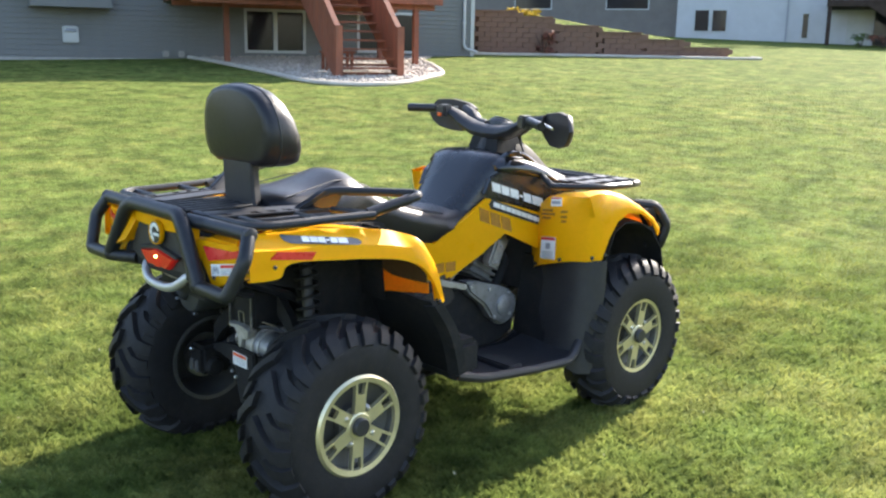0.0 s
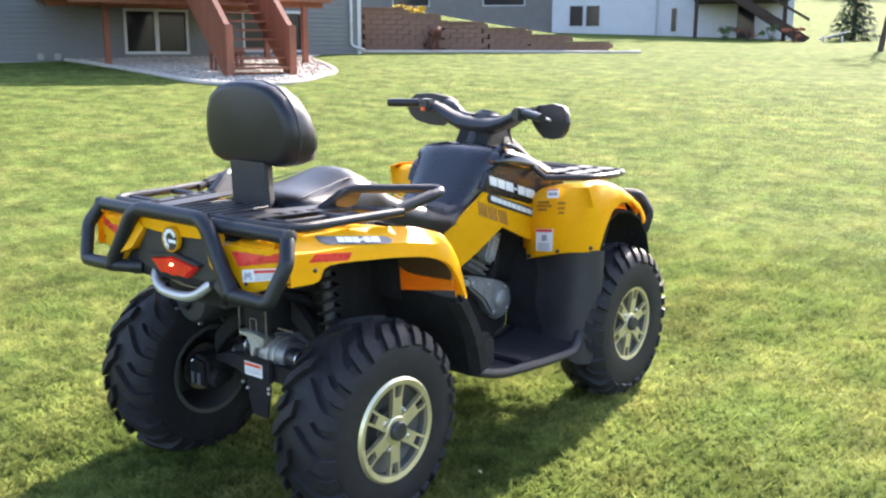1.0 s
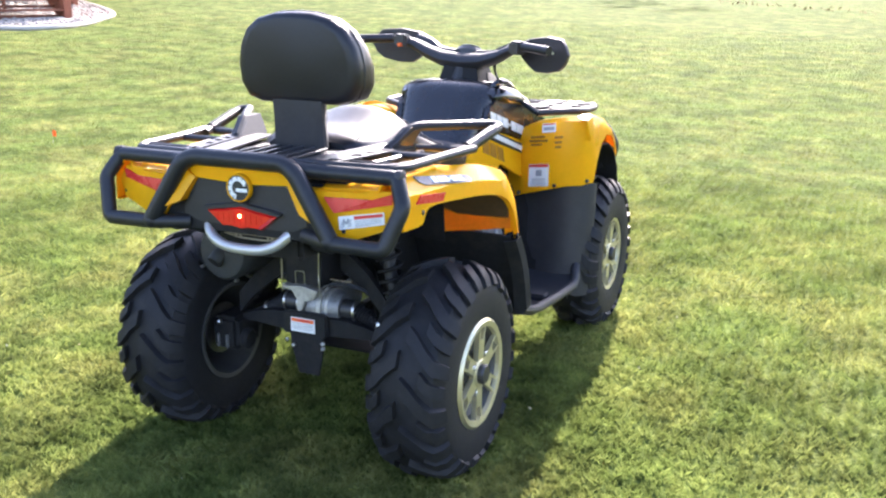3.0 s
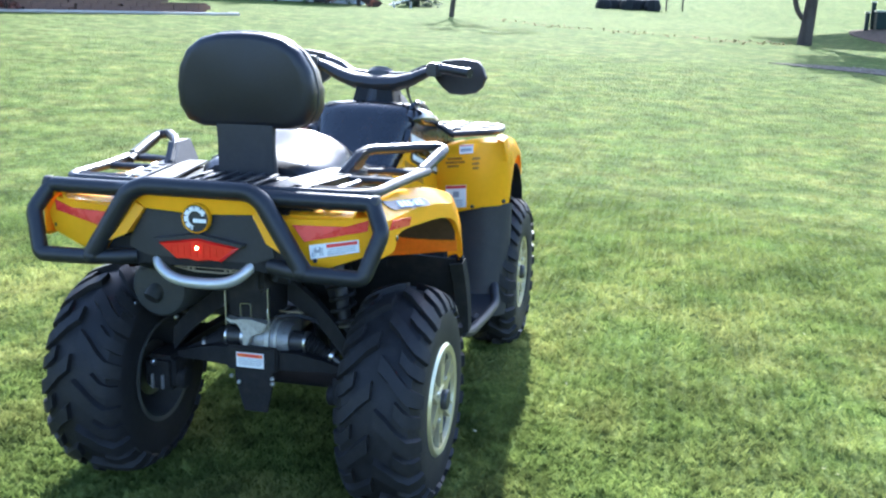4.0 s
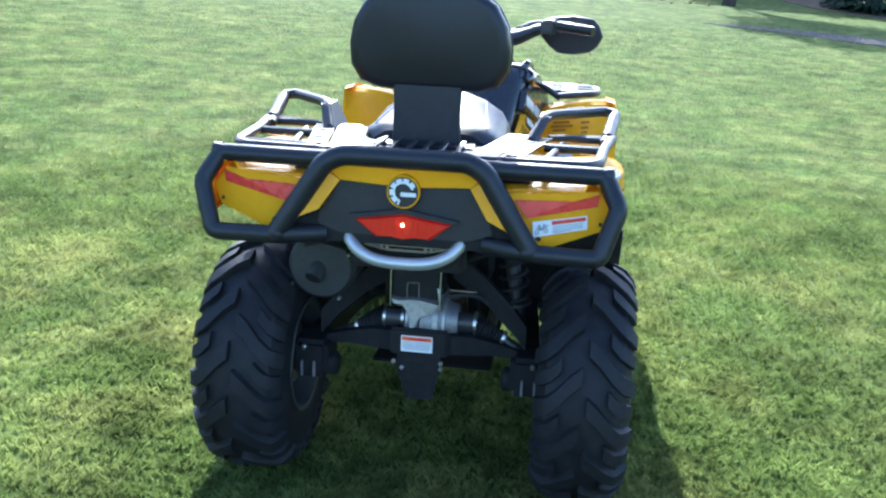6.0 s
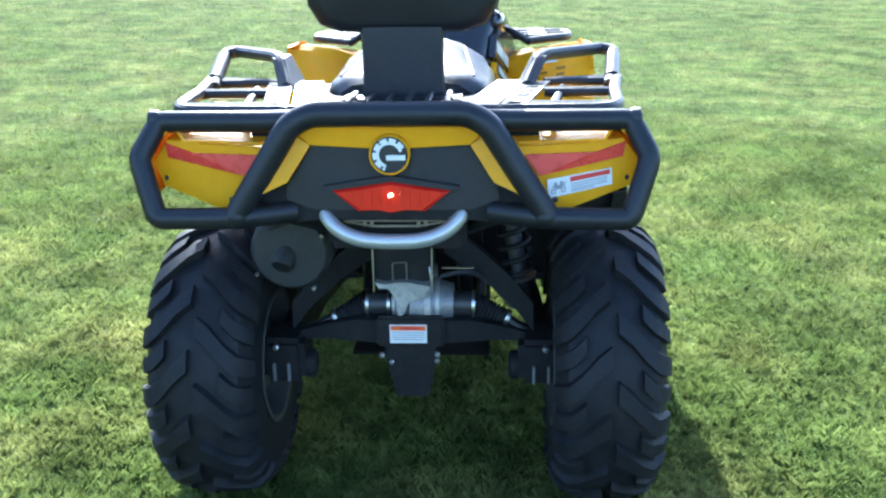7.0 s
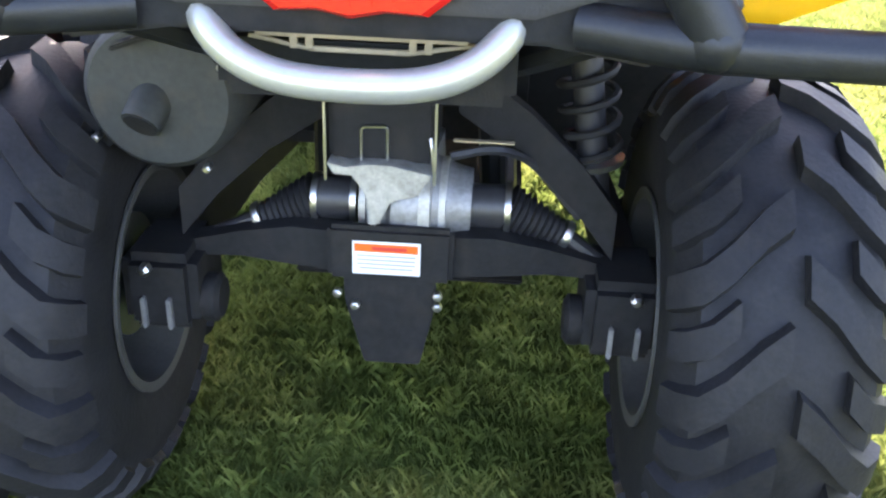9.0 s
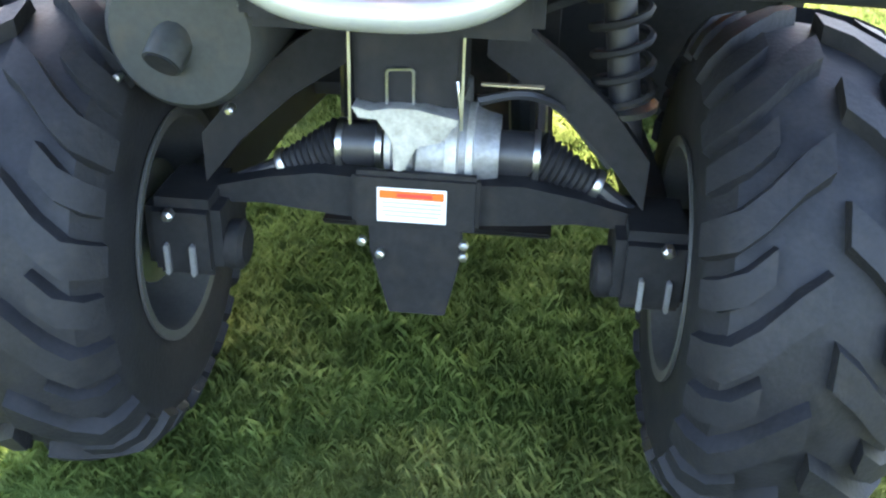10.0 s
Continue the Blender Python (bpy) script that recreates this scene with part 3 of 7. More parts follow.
def block(u, v, z, L, parent):
    if L not in block_mesh:
        block_mesh[L] = small_mesh("wall_block", box((0, 0, 0), (L - 0.008, 0.26, 0.146), b=0.006, seg=1), BLOCK)
    piece("wall_block", block_mesh[L], parent, pose(u, v + random.uniform(-0.008, 0.008), z))


LEVELS = [(0.0, 1.4, 2.58), (1.4, 2.5, 2.42), (2.5, 3.95, 2.18), (3.95, 5.3, 2.00), (5.3, 6.65, 1.80), (6.65, 8.1, 1.58)]
for u0, u1, zt in LEVELS:
    z0 = 1.10
    rows = max(2, round((zt - z0) / 0.15))
    for j in range(rows):
        u = u0 + 0.2 + (0.2 if j % 2 else 0)
        while u < u1 + 0.1:
            block(u, -0.1, zt - 0.075 - j * 0.15, 0.40, retaining)
            u += 0.40
    part("core", box(((u0 + u1) / 2, 0.15, (zt + 0.6) / 2 - 0.05), (u1 - u0 + 0.2, 0.3, zt - 0.7), b=0), BLOCK, retaining, smooth=False)
    part("cap", box(((u0 + u1) / 2, -0.1, zt + 0.03), (u1 - u0 + 0.06, 0.34, 0.06), b=0.01), BLOCK, retaining)
# raised lawn behind the wall
rows = []
for u in np.linspace(0.0, 9.5, 20):
    t = float(np.interp(u, [0, 1.4, 2.5, 3.95, 5.3, 6.65, 8.1, 9.5], [2.50, 2.60, 2.45, 2.21, 2.03, 1.83, 1.60, 1.32]))
    rows.append([(u, 0.02, t - 0.28), (u, 0.9, t + 0.02), (u, 2.0, t + 0.12), (u, 5.0, t + 0.25), (u, 12.0, t + 0.2)])
terrace = part("raised_lawn", loft(rows, cap=False, closed=False), GRASS_SHEET, None)
terrace.matrix_basis = RW
tagged(terrace, "raised lawn behind the block wall", "lawn", kind="structure")


def rw(u, v):
    p = RW @ Vector((u, v, 0))
    return p.x, p.y


strip = [rw(-0.2, -0.75), rw(2.0, -0.62), rw(5.0, -0.55), rw(8.3, -0.62), rw(9.1, -0.45), rw(8.8, 0.1), rw(5.0, 0.0), rw(-0.2, 0.0)]
draped("stone_strip", strip, 0.03, PEBBLE, "strip of pale stones at the wall's foot", "gravel bed")
edge2 = part("wall_edging", tube([(*rw(u, v), gz(*rw(u, v)) + 0.03) for u, v in ((-0.2, -0.78), (2.0, -0.66), (5.0, -0.60), (8.3, -0.66), (9.15, -0.50), (8.9, -0.1))], 0.055, seg=8, fillet=0.2), CONCRETE, None)
tagged(edge2, "pale concrete edging at the wall's foot", "edging", kind="structure")

# ---- plants ----
LEAF_Y = mat("yellow_leaves", (0.42, 0.30, 0.03), 0.6, var=0.35, scale=9, trans=0.3)
LEAF_R = mat("red_brown_leaves", (0.20, 0.075, 0.05), 0.6, var=0.35, scale=9, trans=0.3)
LEAF_G = mat("green_leaves", (0.060, 0.100, 0.025), 0.6, var=0.35, scale=9, trans=0.3)
NEEDLE = mat("dark_spruce_needles", (0.035, 0.058, 0.036), 0.8, spec=0.1, var=0.35, scale=7, trans=0.15)
BARK = mat("grey_brown_bark", (0.065, 0.053, 0.045), 0.95, spec=0.08, var=0.3, scale=6, bump=0.9, bscale=30, stretch=(1, 1, 0.2))
MULCH = mat("brown_mulch", (0.115, 0.080, 0.055), 0.95, spec=0.05, var=0.4, scale=9, bump=0.9, bscale=40)


def leaf_cloud(n, centre, size, radii, seed, hollow=0.4):
    """Many small leaves in an uneven crown: clusters within an ellipsoid, with gaps."""
    r = np.random.default_rng(seed)
    k = max(6, n // 60)
    d = r.normal(size=(k, 3))
    d /= np.linalg.norm(d, axis=1)[:, None]
    cl = d * (r.uniform(hollow, 1.0, k) ** 0.5)[:, None] * np.array(radii)
    idx = r.integers(0, k, n)
    p = cl[idx] + r.normal(0, 0.13, (n, 3)) * np.array(radii) + np.array(centre)
    a, b = r.normal(size=(n, 3)), r.normal(size=(n, 3))
    a /= np.linalg.norm(a, axis=1)[:, None]
    b -= a * (a * b).sum(1)[:, None]
    b /= np.linalg.norm(b, axis=1)[:, None]
    s = size * r.uniform(0.6, 1.3, (n, 1))
    v = np.stack([p - a * s, p + b * s * 0.45, p + a * s, p - b * s * 0.45], 1)
    f = np.arange(n * 4).reshape(n, 4)
    return v.reshape(-1, 3), f


def crown(name, parent, material, *args, label="", **kw):
    v, f = leaf_cloud(*args, **kw)
    ob = new(name, mesh_np(name, v, f, material, False))
    ob.parent = parent
    if label:
        ob["label"] = label
    return ob


def shrub(x, y, z, r, h, material, label, seed, n=500):
    s = tagged(empty("shrub", (x, y, z)), label, "shrub")
    for k in range(5):
        a = k * 1.3
        part("stem", tube([(0, 0, -0.05), (math.cos(a) * r * 0.3, math.sin(a) * r * 0.3, h * 0.5), (math.cos(a) * r * 0.6, math.sin(a) * r * 0.6, h * 0.85)], 0.012, seg=5), BARK, s)
    crown("foliage", s, material, n, (0, 0, h * 0.55), 0.07, (r, r, h * 0.5), seed, hollow=0.2)
    return s


ux, uy = rw(1.6, 0.25)
shrub(ux, uy, 2.44, 0.55, 0.34, LEAF_Y, "low yellow-leaved shrub on the block wall", 5)
ux, uy = rw(2.2, -0.55)
shrub(ux, uy, gz(ux, uy), 0.42, 0.75, LEAF_R, "reddish shrub in front of the block wall", 6, 350)


def tree(x, y, trunk, lean, height, crown_c, crown_r, seed, n, leaf, label, stem=None, leaf_size=0.16):
    """Tapered trunk with limbs and a crown of leaf clusters."""
    z0 = gz(x, y)
    t = tagged(empty("tree", (x, y, z0)), label, "tree")
    r = random.Random(seed)
    top = Vector((lean[0], lean[1], height))
    path = smooth_rows([(0, 0, -0.15), (0.0, 0, 0.12), (lean[0] * 0.2 + 0.02, lean[1] * 0.2, height * 0.3), (lean[0] * 0.6 - 0.03, lean[1] * 0.6, height * 0.65), top], 4)
    rad = [trunk * (1.45 if i == 0 else 1.2 if i < 3 else 1.0) * (1 - 0.62 * i / len(path)) for i in range(len(path))]
    part("trunk", tube(path, rad, seg=12, raw=True), BARK, t, "grey-brown bark trunk")
    limbs = []
    for k in range(9):
        b = path[len(path) // 2 + k % (len(path) // 2)]
        a = k * 2.4 + r.uniform(-0.3, 0.3)
        e = Vector((crown_c[0] + math.cos(a) * crown_r[0] * 0.75, crown_c[1] + math.sin(a) * crown_r[1] * 0.75, crown_c[2] + r.uniform(-0.4, 0.6) * crown_r[2]))
        limbs.append([b, b.lerp(e, 0.5) + Vector((0, 0, 0.15 * crown_r[2])), e])
    for l in limbs:
        part("limb", tube(smooth_rows(l, 4), [trunk * 0.42 * (1 - 0.85 * i / 8) for i in range(9)], seg=7, raw=True), BARK, t)
    if stem:
        q = smooth_rows(stem, 4)
        part("side_stem", tube(q, [trunk * 0.30] * len(q), seg=8, raw=True), BARK, t)
    if n:
        crown("crown", t, leaf, n, crown_c, leaf_size, crown_r, seed)
    return t


# lawn trees on the far side of the quad
tree(4.86, 29.4, 0.255, (0.35, 0.1), 4.2, (0.3, 0.6, 5.2), (2.6, 2.6, 1.9), 21, 4200, LEAF_G, "lawn tree with a stout grey-brown trunk and a forked side stem",
     stem=[(-0.08, 0, 0.75), (-0.30, 0.02, 1.05), (-0.42, 0.05, 1.6), (-0.45, 0.1, 2.6), (-0.3, 0.2, 4.0)])
# Unseen behind the stout trunk; added so its crown shades the lawn there.
tree(5.96, 38.4, 0.16, (0.1, 0.3), 3.6, (-0.3, 0.6, 4.0), (2.7, 2.8, 1.4), 22, 8500, LEAF_G, "unseen leafy tree added for the shadow round the stout trunk", leaf_size=0.19)
tree(-8.1, 37.0, 0.13, (0.75, 0.0), 4.6, (1.3, 0.3, 6.4), (2.0, 2.0, 1.6), 23, 220, LEAF_G, "young leaning lawn tree with a thin dark trunk")


def spruce(x, y, h, r, seed, n, label):
    """A conifer: trunk, whorls of drooping boughs and needle sprays."""
    z0 = gz(x, y)
    t = tagged(empty("spruce", (x, y, z0)), label, "tree")
    part("trunk", tube([(0, 0, -0.1), (0, 0, h * 0.5), (0.02, 0, h)], [0.14, 0.08, 0.02], seg=8, raw=True), BARK, t)
    rr = np.random.default_rng(seed)
    k = rr.uniform(0, 1, n) ** 1.4
    a = np.round(rr.uniform(0, 2 * np.pi, n) * 2.2) / 2.2 + rr.normal(0, 0.14, n)
    reach = r * (1 - k) * rr.uniform(0.25, 1.05, n)
    zc = 0.25 + np.round(k * 13) / 13 * (h - 0.3) - reach * 0.28 + rr.normal(0, 0.06, n)
    p = np.stack([np.cos(a) * reach, np.sin(a) * reach, zc], -1)
    d = np.stack([np.cos(a), np.sin(a), -0.35 + rr.normal(0, 0.3, n)], -1)
    w = np.stack([-np.sin(a), np.cos(a), rr.normal(0, 0.4, n)], -1)
    s = rr.uniform(0.10, 0.24, (n, 1))
    v = np.stack([p - d * s * 0.4, p + w * s * 0.35, p + d * s, p - w * s * 0.35], 1).reshape(-1, 3)
    ob = new("needle_crown", mesh_np("needle_crown", v, np.arange(n * 4).reshape(n, 4), NEEDLE, False))
    ob.parent = t
    return t


spruce(9.5, 30.9, 5.2, 1.55, 31, 8000, "dense dark spruce on the mulch berm")
spruce(-14.3, 54.5, 4.2, 1.5, 32, 2500, "spruce beside the neighbouring house")

# mulch berm with a utility box and posts, bare stony patch
mul = [(7.3, 37.2), (7.0, 34.6), (7.4, 32.0), (8.2, 29.6), (10.5, 28.2), (13.0, 30.0), (13.2, 35.0), (11.0, 39.0), (8.6, 39.2)]
draped("mulch_bed", [(p.x, p.y) for p in smooth_rows([(*p, 0) for p in mul + mul[:1]], 4)[:-1]], 0.03, MULCH, "brown mulch bed on a low berm", "mulch bed")
patch = [(3.1, 20.8), (3.9, 20.2), (4.9, 19.6), (6.0, 18.7), (7.6, 18.2), (8.4, 19.4), (6.8, 20.6), (5.2, 21.0), (4.0, 21.1)]
STONY = mat("stony_soil", (0.095, 0.082, 0.066), 0.95, spec=0.05, var=0.4, scale=7, bump=0.9, bscale=50)
pl = [(p.x, p.y) for p in smooth_rows([(*p, 0) for p in patch + patch[:1]], 4)[:-1]]
draped("bare_patch", pl, 0.012, STONY, "bare stony soil patch in the lawn", "soil")


def patch_place(r):
    x, y = r.uniform(3, 8.4), r.uniform(18, 21.2)
    return (x, y) if in_poly(x, y, pl) else None


scatter_stones("loose_stones", 150, patch_place, 0.022, 0.012, mat("grey_brown_pebble", (0.24, 0.215, 0.18), 0.9, spec=0.1, var=0.3, scale=14), "small pale stones in bare soil", 8)
UTIL = mat("green_utility_box", (0.020, 0.034, 0.029), 0.6, spec=0.2, var=0.15, scale=6)
ub = tagged(empty("utility_box", (8.35, 36.0, gz(8.35, 36.0))), "dark green utility box on the berm", "utility box")
part("body", box((0, 0, 0.30), (0.75, 0.6, 0.62), b=0.02), UTIL, ub)
part("lid", box((0, 0, 0.635), (0.80, 0.65, 0.06), b=0.015), STEEL, ub, "pale metal lid")
for x, y, h in ((7.70, 36.0, 0.62), (7.95, 36.4, 0.95)):
    p = tagged(empty("marker_post", (x, y, gz(x, y))), "dark green marker post by the utility box", "post", group="marker posts")
    part("shaft", box((0, 0, h / 2), (0.14, 0.14, h + 0.1), b=0.01), UTIL, p)
    part("cap", box((0, 0, h + 0.04), (0.16, 0.16, 0.05), b=0.01), STEEL, p)

# fallen leaves along the edge of the far lawn, and scattered bits of straw
LITTER = mat("fallen_leaves", (0.22, 0.13, 0.07), 0.9, spec=0.05, var=0.45, scale=15)


def litter(name, n, line, spread, size, material, label, seed):
    r = np.random.default_rng(seed)
    k = r.uniform(0, len(line) - 1.001, n)
    i = k.astype(int)
    P = np.array(line)
    p = P[i] + (P[i + 1] - P[i]) * (k - i)[:, None] + r.normal(0, spread, (n, 2))
    z = ground_z(p[:, 0], p[:, 1]) + 0.03
    a = r.uniform(0, 6.28, n)
    s = size * r.uniform(0.5, 1.3, n)
    t = r.normal(0, 0.4, n) * s
    c = np.stack([p[:, 0], p[:, 1], z], -1)
    u = np.stack([np.cos(a) * s, np.sin(a) * s, t], -1)
    w = np.stack([-np.sin(a) * s * 0.5, np.cos(a) * s * 0.5, -t * 0.5], -1)
    v = np.stack([c - u, c + w, c + u, c - w], 1).reshape(-1, 3)
    return tagged(new(name, mesh_np(name, v, np.arange(n * 4).reshape(n, 4), material, False)), label, "leaves", kind="stuff")


litter("fallen_leaves", 260, [(-7.5, 38.0), (-2.6, 31.4), (2.4, 29.1), (4.0, 28.6)], 0.55, 0.055, LITTER, "fallen leaves along the lawn's edge", 41)
STRAW = mat("dry_clippings", (0.50, 0.45, 0.28), 0.9, spec=0.05, var=0.2, scale=20)
litter("dry_clippings", 110, [(-6, 3), (-2, -1), (2, -1.2), (4, 2), (6, 8)], 1.9, 0.0065, STRAW, "dry grass clippings on the lawn", 42)

FLAG = mat("orange_flag_plastic", (0.85, 0.18, 0.02), 0.5, var=0.08, scale=20, trans=0.3)
mf = tagged(empty("marker_flag", (-4.60, 3.33, gz(-4.60, 3.33))), "small orange marker flag stuck in the lawn", "flag")
part("wire", tube([(0, 0, -0.04), (0.002, 0, 0.10)], 0.0014, seg=6), STEEL, mf)
part("pennant", loft([[(0.0, 0.0, z0), (0.020, 0.006, z0 - 0.002), (0.044, -0.004, z0 - 0.006), (0.044, -0.003, z0 - 0.005), (0.020, 0.007, z0 - 0.001), (0.0, 0.001, z0)] for z0 in (0.055, 0.078, 0.102)]), FLAG, mf, "orange plastic pennant")

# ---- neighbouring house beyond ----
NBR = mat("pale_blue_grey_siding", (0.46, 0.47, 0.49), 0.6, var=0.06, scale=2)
# Taupe is darkened so the wing's shade is in its colour.
TAUPE = mat("shaded_taupe_siding", (0.15, 0.135, 0.125), 0.7, var=0.10, scale=2, bump=0.2, bscale=40)
n_house = tagged(empty("neighbour_house"), "pale grey neighbouring house with a dark raised deck", "house")
NH = Matrix.Translation((-29.0, 45.5, 0)) @ pose(0, 0, 0, 0, 0, 24.0)
n_house.matrix_basis = NH
bm = bmesh.new()
add_box(bm, (7.15, 4.0, 4.5), (13.1, 8.0, 6.2))
part("wall", bm, NBR, n_house, smooth=False)
wing = part("wing", box((-6.7, 4.6, 4.5), (14.6, 7.6, 6.2), b=0), TAUPE, n_house, "taupe-grey wing, darkened for its shade", smooth=False)
for u0, u1, z0, z1 in ((-3.6, -1.2, 3.9, 5.2), (-9.2, -7.0, 3.9, 5.2)):
    w = part("window", box(((u0 + u1) / 2, 0.78, (z0 + z1) / 2), (u1 - u0 + 0.14, 0.06, z1 - z0 + 0.14), b=0.005), CREAM, n_house)
    part("pane", box(((u0 + u1) / 2, 0.745, (z0 + z1) / 2), (u1 - u0, 0.02, z1 - z0), b=0), GLASSM, w, smooth=False)
part("roof", prism([(-0.6, 7.5), (4.0, 10.0), (8.6, 7.5), (8.6, 7.7), (4.0, 10.3), (-0.6, 7.7)], "x", -14.4, 14.2, 0.02), ROOF, n_house, smooth=False)
for u0, u1, z0, z1 in ((1.62, 2.36, 2.67, 3.78), (2.56, 3.30, 2.67, 3.78), (7.28, 7.55, 2.36, 3.61)):
    w = part("window", box(((u0 + u1) / 2, -0.02, (z0 + z1) / 2), (u1 - u0 + 0.14, 0.06, z1 - z0 + 0.14), b=0.005), CREAM, n_house)
    part("pane", box(((u0 + u1) / 2, -0.055, (z0 + z1) / 2), (u1 - u0, 0.02, z1 - z0), b=0), GLASSM, w, smooth=False)
for z in np.arange(2.2, 7.2, 0.24):
    part("siding_course", box((7.15, -0.008, float(z)), (13.1, 0.02, 0.018), b=0, seg=1), NBR, n_house, smooth=False)
part("downspout", box((6.47, -0.06, 4.4), (0.10, 0.08, 4.6), b=0.01), GREY, n_house)
part("sliding_door", box((10.03, -0.05, 2.95), (1.08, 0.08, 1.90), b=0.01), CREAM, n_house, "white door under the deck")
part("pane", box((11.25, -0.05, 2.95), (0.9, 0.06, 1.9), b=0.0), GLASSM, n_house, smooth=False)
DARKWOOD = mat("dark_brown_wood", (0.050, 0.035, 0.029), 0.8, spec=0.15, var=0.25, scale=4)
nd = tagged(empty("neighbour_deck"), "dark brown raised deck with stairs", "deck")
nd.matrix_basis = NH
part("floor", box((10.85, -1.9, 4.0), (4.7, 3.8, 0.34), b=0.01), DARKWOOD, nd)
part("rail_screen", box((10.85, -3.75, 4.7), (4.7, 0.06, 1.0), b=0.01), DARKWOOD, nd)
for u in (8.65, 13.0):
    zb = gz(*(NH @ Vector((u, -3.6, 0))).xy)
    part("post", box((u, -3.6, (zb + 4.0) / 2 - 0.1), (0.2, 0.2, 4.2 - zb), b=0.01), DARKWOOD, nd)
zs = gz(*(NH @ Vector((14.0, -4.5, 0))).xy)
part("stair_side", prism([(10.2, 3.95), (10.7, 4.15), (14.2, zs + 0.2), (13.8, zs - 0.1)], "y", -4.6, -4.5, 0.01), DARKWOOD, nd, smooth=False)
part("stair_side", prism([(10.2, 3.95), (10.7, 4.15), (14.2, zs + 0.2), (13.8, zs - 0.1)], "y", -3.7, -3.6, 0.01), DARKWOOD, nd, smooth=False)
part("stair_rail", prism([(10.4, 4.9), (10.4, 5.05), (14.1, zs + 1.15), (14.1, zs + 1.0)], "y", -4.6, -4.5, 0.01), DARKWOOD, nd, smooth=False)
for i in range(11):
    k = i / 11
    part("tread", box((10.5 + 3.5 * k, -4.1, 4.0 + (zs - 4.0) * k), (0.3, 0.9, 0.05), b=0.005, seg=1), DARKWOOD, nd)
gr = tagged(empty("lawn_bench"), "white garden bench beside the neighbour's stairs", "bench")
gr.matrix_basis = NH @ pose(15.4, -3.6, gz(*(NH @ Vector((15.4, -3.6, 0))).xy))
part("seat", box((0, 0, 0.35), (1.5, 0.5, 0.06), (0, -16, 0), b=0.01), CREAM, gr)
for u in (-0.5, 0.4):
    part("leg", box((u, 0, 0.15), (0.07, 0.4, 0.36), b=0.01), CREAM, gr)
bush_spots = [(10.2, -5.0), (11.2, -5.1), (12.3, -5.2), (13.4, -5.3)]
for i, (u, v) in enumerate(bush_spots):
    q = NH @ Vector((u, v, 0))
    shrub(q.x, q.y, gz(q.x, q.y), 0.6, 0.8, LEAF_R if i % 2 else LEAF_G, "dark shrub below the neighbour's deck", 50 + i, 260)
tree(-21.4, 49.6, 0.18, (0.1, 0.0), 5.5, (0.2, 0.2, 7.2), (2.2, 2.2, 1.8), 24, 900, LEAF_G, "slim lawn tree in front of the pale house")
# dim far side: hedge trees, rock pile with play frame
FAR = mat("hazy_far_foliage", (0.085, 0.115, 0.085), 0.8, var=0.3, scale=0.5, trans=0.2)
for i, (x, y, h, r) in enumerate([(-40, 150, 10, 8), (-28, 160, 9, 9), (-14, 158, 8, 9), (0, 165, 9, 10), (14, 160, 8, 9), (28, 158, 9, 9), (44, 150, 10, 9), (-55, 140, 11, 9), (60, 150, 10, 9), (-20, 120, 6, 3)]):
    t = tagged(empty("far_tree", (x, y, gz(x, y))), "hazy broad tree at the far edge of the lawns", "tree", group="far trees")
    part("trunk", tube([(0, 0, -0.5), (0, 0, h * 0.5)], 0.35, seg=8), BARK, t)
    crown("crown", t, FAR, 1400, (0, 0, h * 0.55), 0.55, (r, r * 0.7, h * 0.48), 60 + i, hollow=0.3)
q = (-2.6, 66.5)
rp = tagged(empty("rock_pile", (q[0], q[1], gz(*q))), "dark rock pile beside the far lawn", "rocks")
for i in range(7):
    part("rock", loft([[(math.cos(a) * r, math.sin(a) * r, z) for a in [k * 0.8 for k in range(8)]] for r, z in ((0.5, -0.1), (0.62, 0.3), (0.45, 0.75), (0.1, 0.95))]), DARK, rp).matrix_basis = pose(i * 0.55 - 1.6, (i % 3) * 0.5, -0.1, 0, 0, i * 40)
fr = tagged(empty("swing_frame", (0.0, 67.6, gz(0.0, 67.6))), "small dark play frame on the far lawn", "play frame")
for x in (-1.1, 0.0, 1.1):
    for sg in (-1, 1):
        part("leg", tube([(x, sg * 0.6, 0), (x, 0, 1.3)], 0.05, seg=6), DARKWOOD, fr)
part("beam", tube([(-1.2, 0, 1.3), (1.2, 0, 1.3)], 0.06, seg=6), DARKWOOD, fr)

# ---- the quad bike ----
quad = tagged(empty("quad_bike"), "yellow and black four-wheel quad bike parked on the lawn", "quad bike")


def both(fn):
    for s in (-1, 1):
        fn(s)


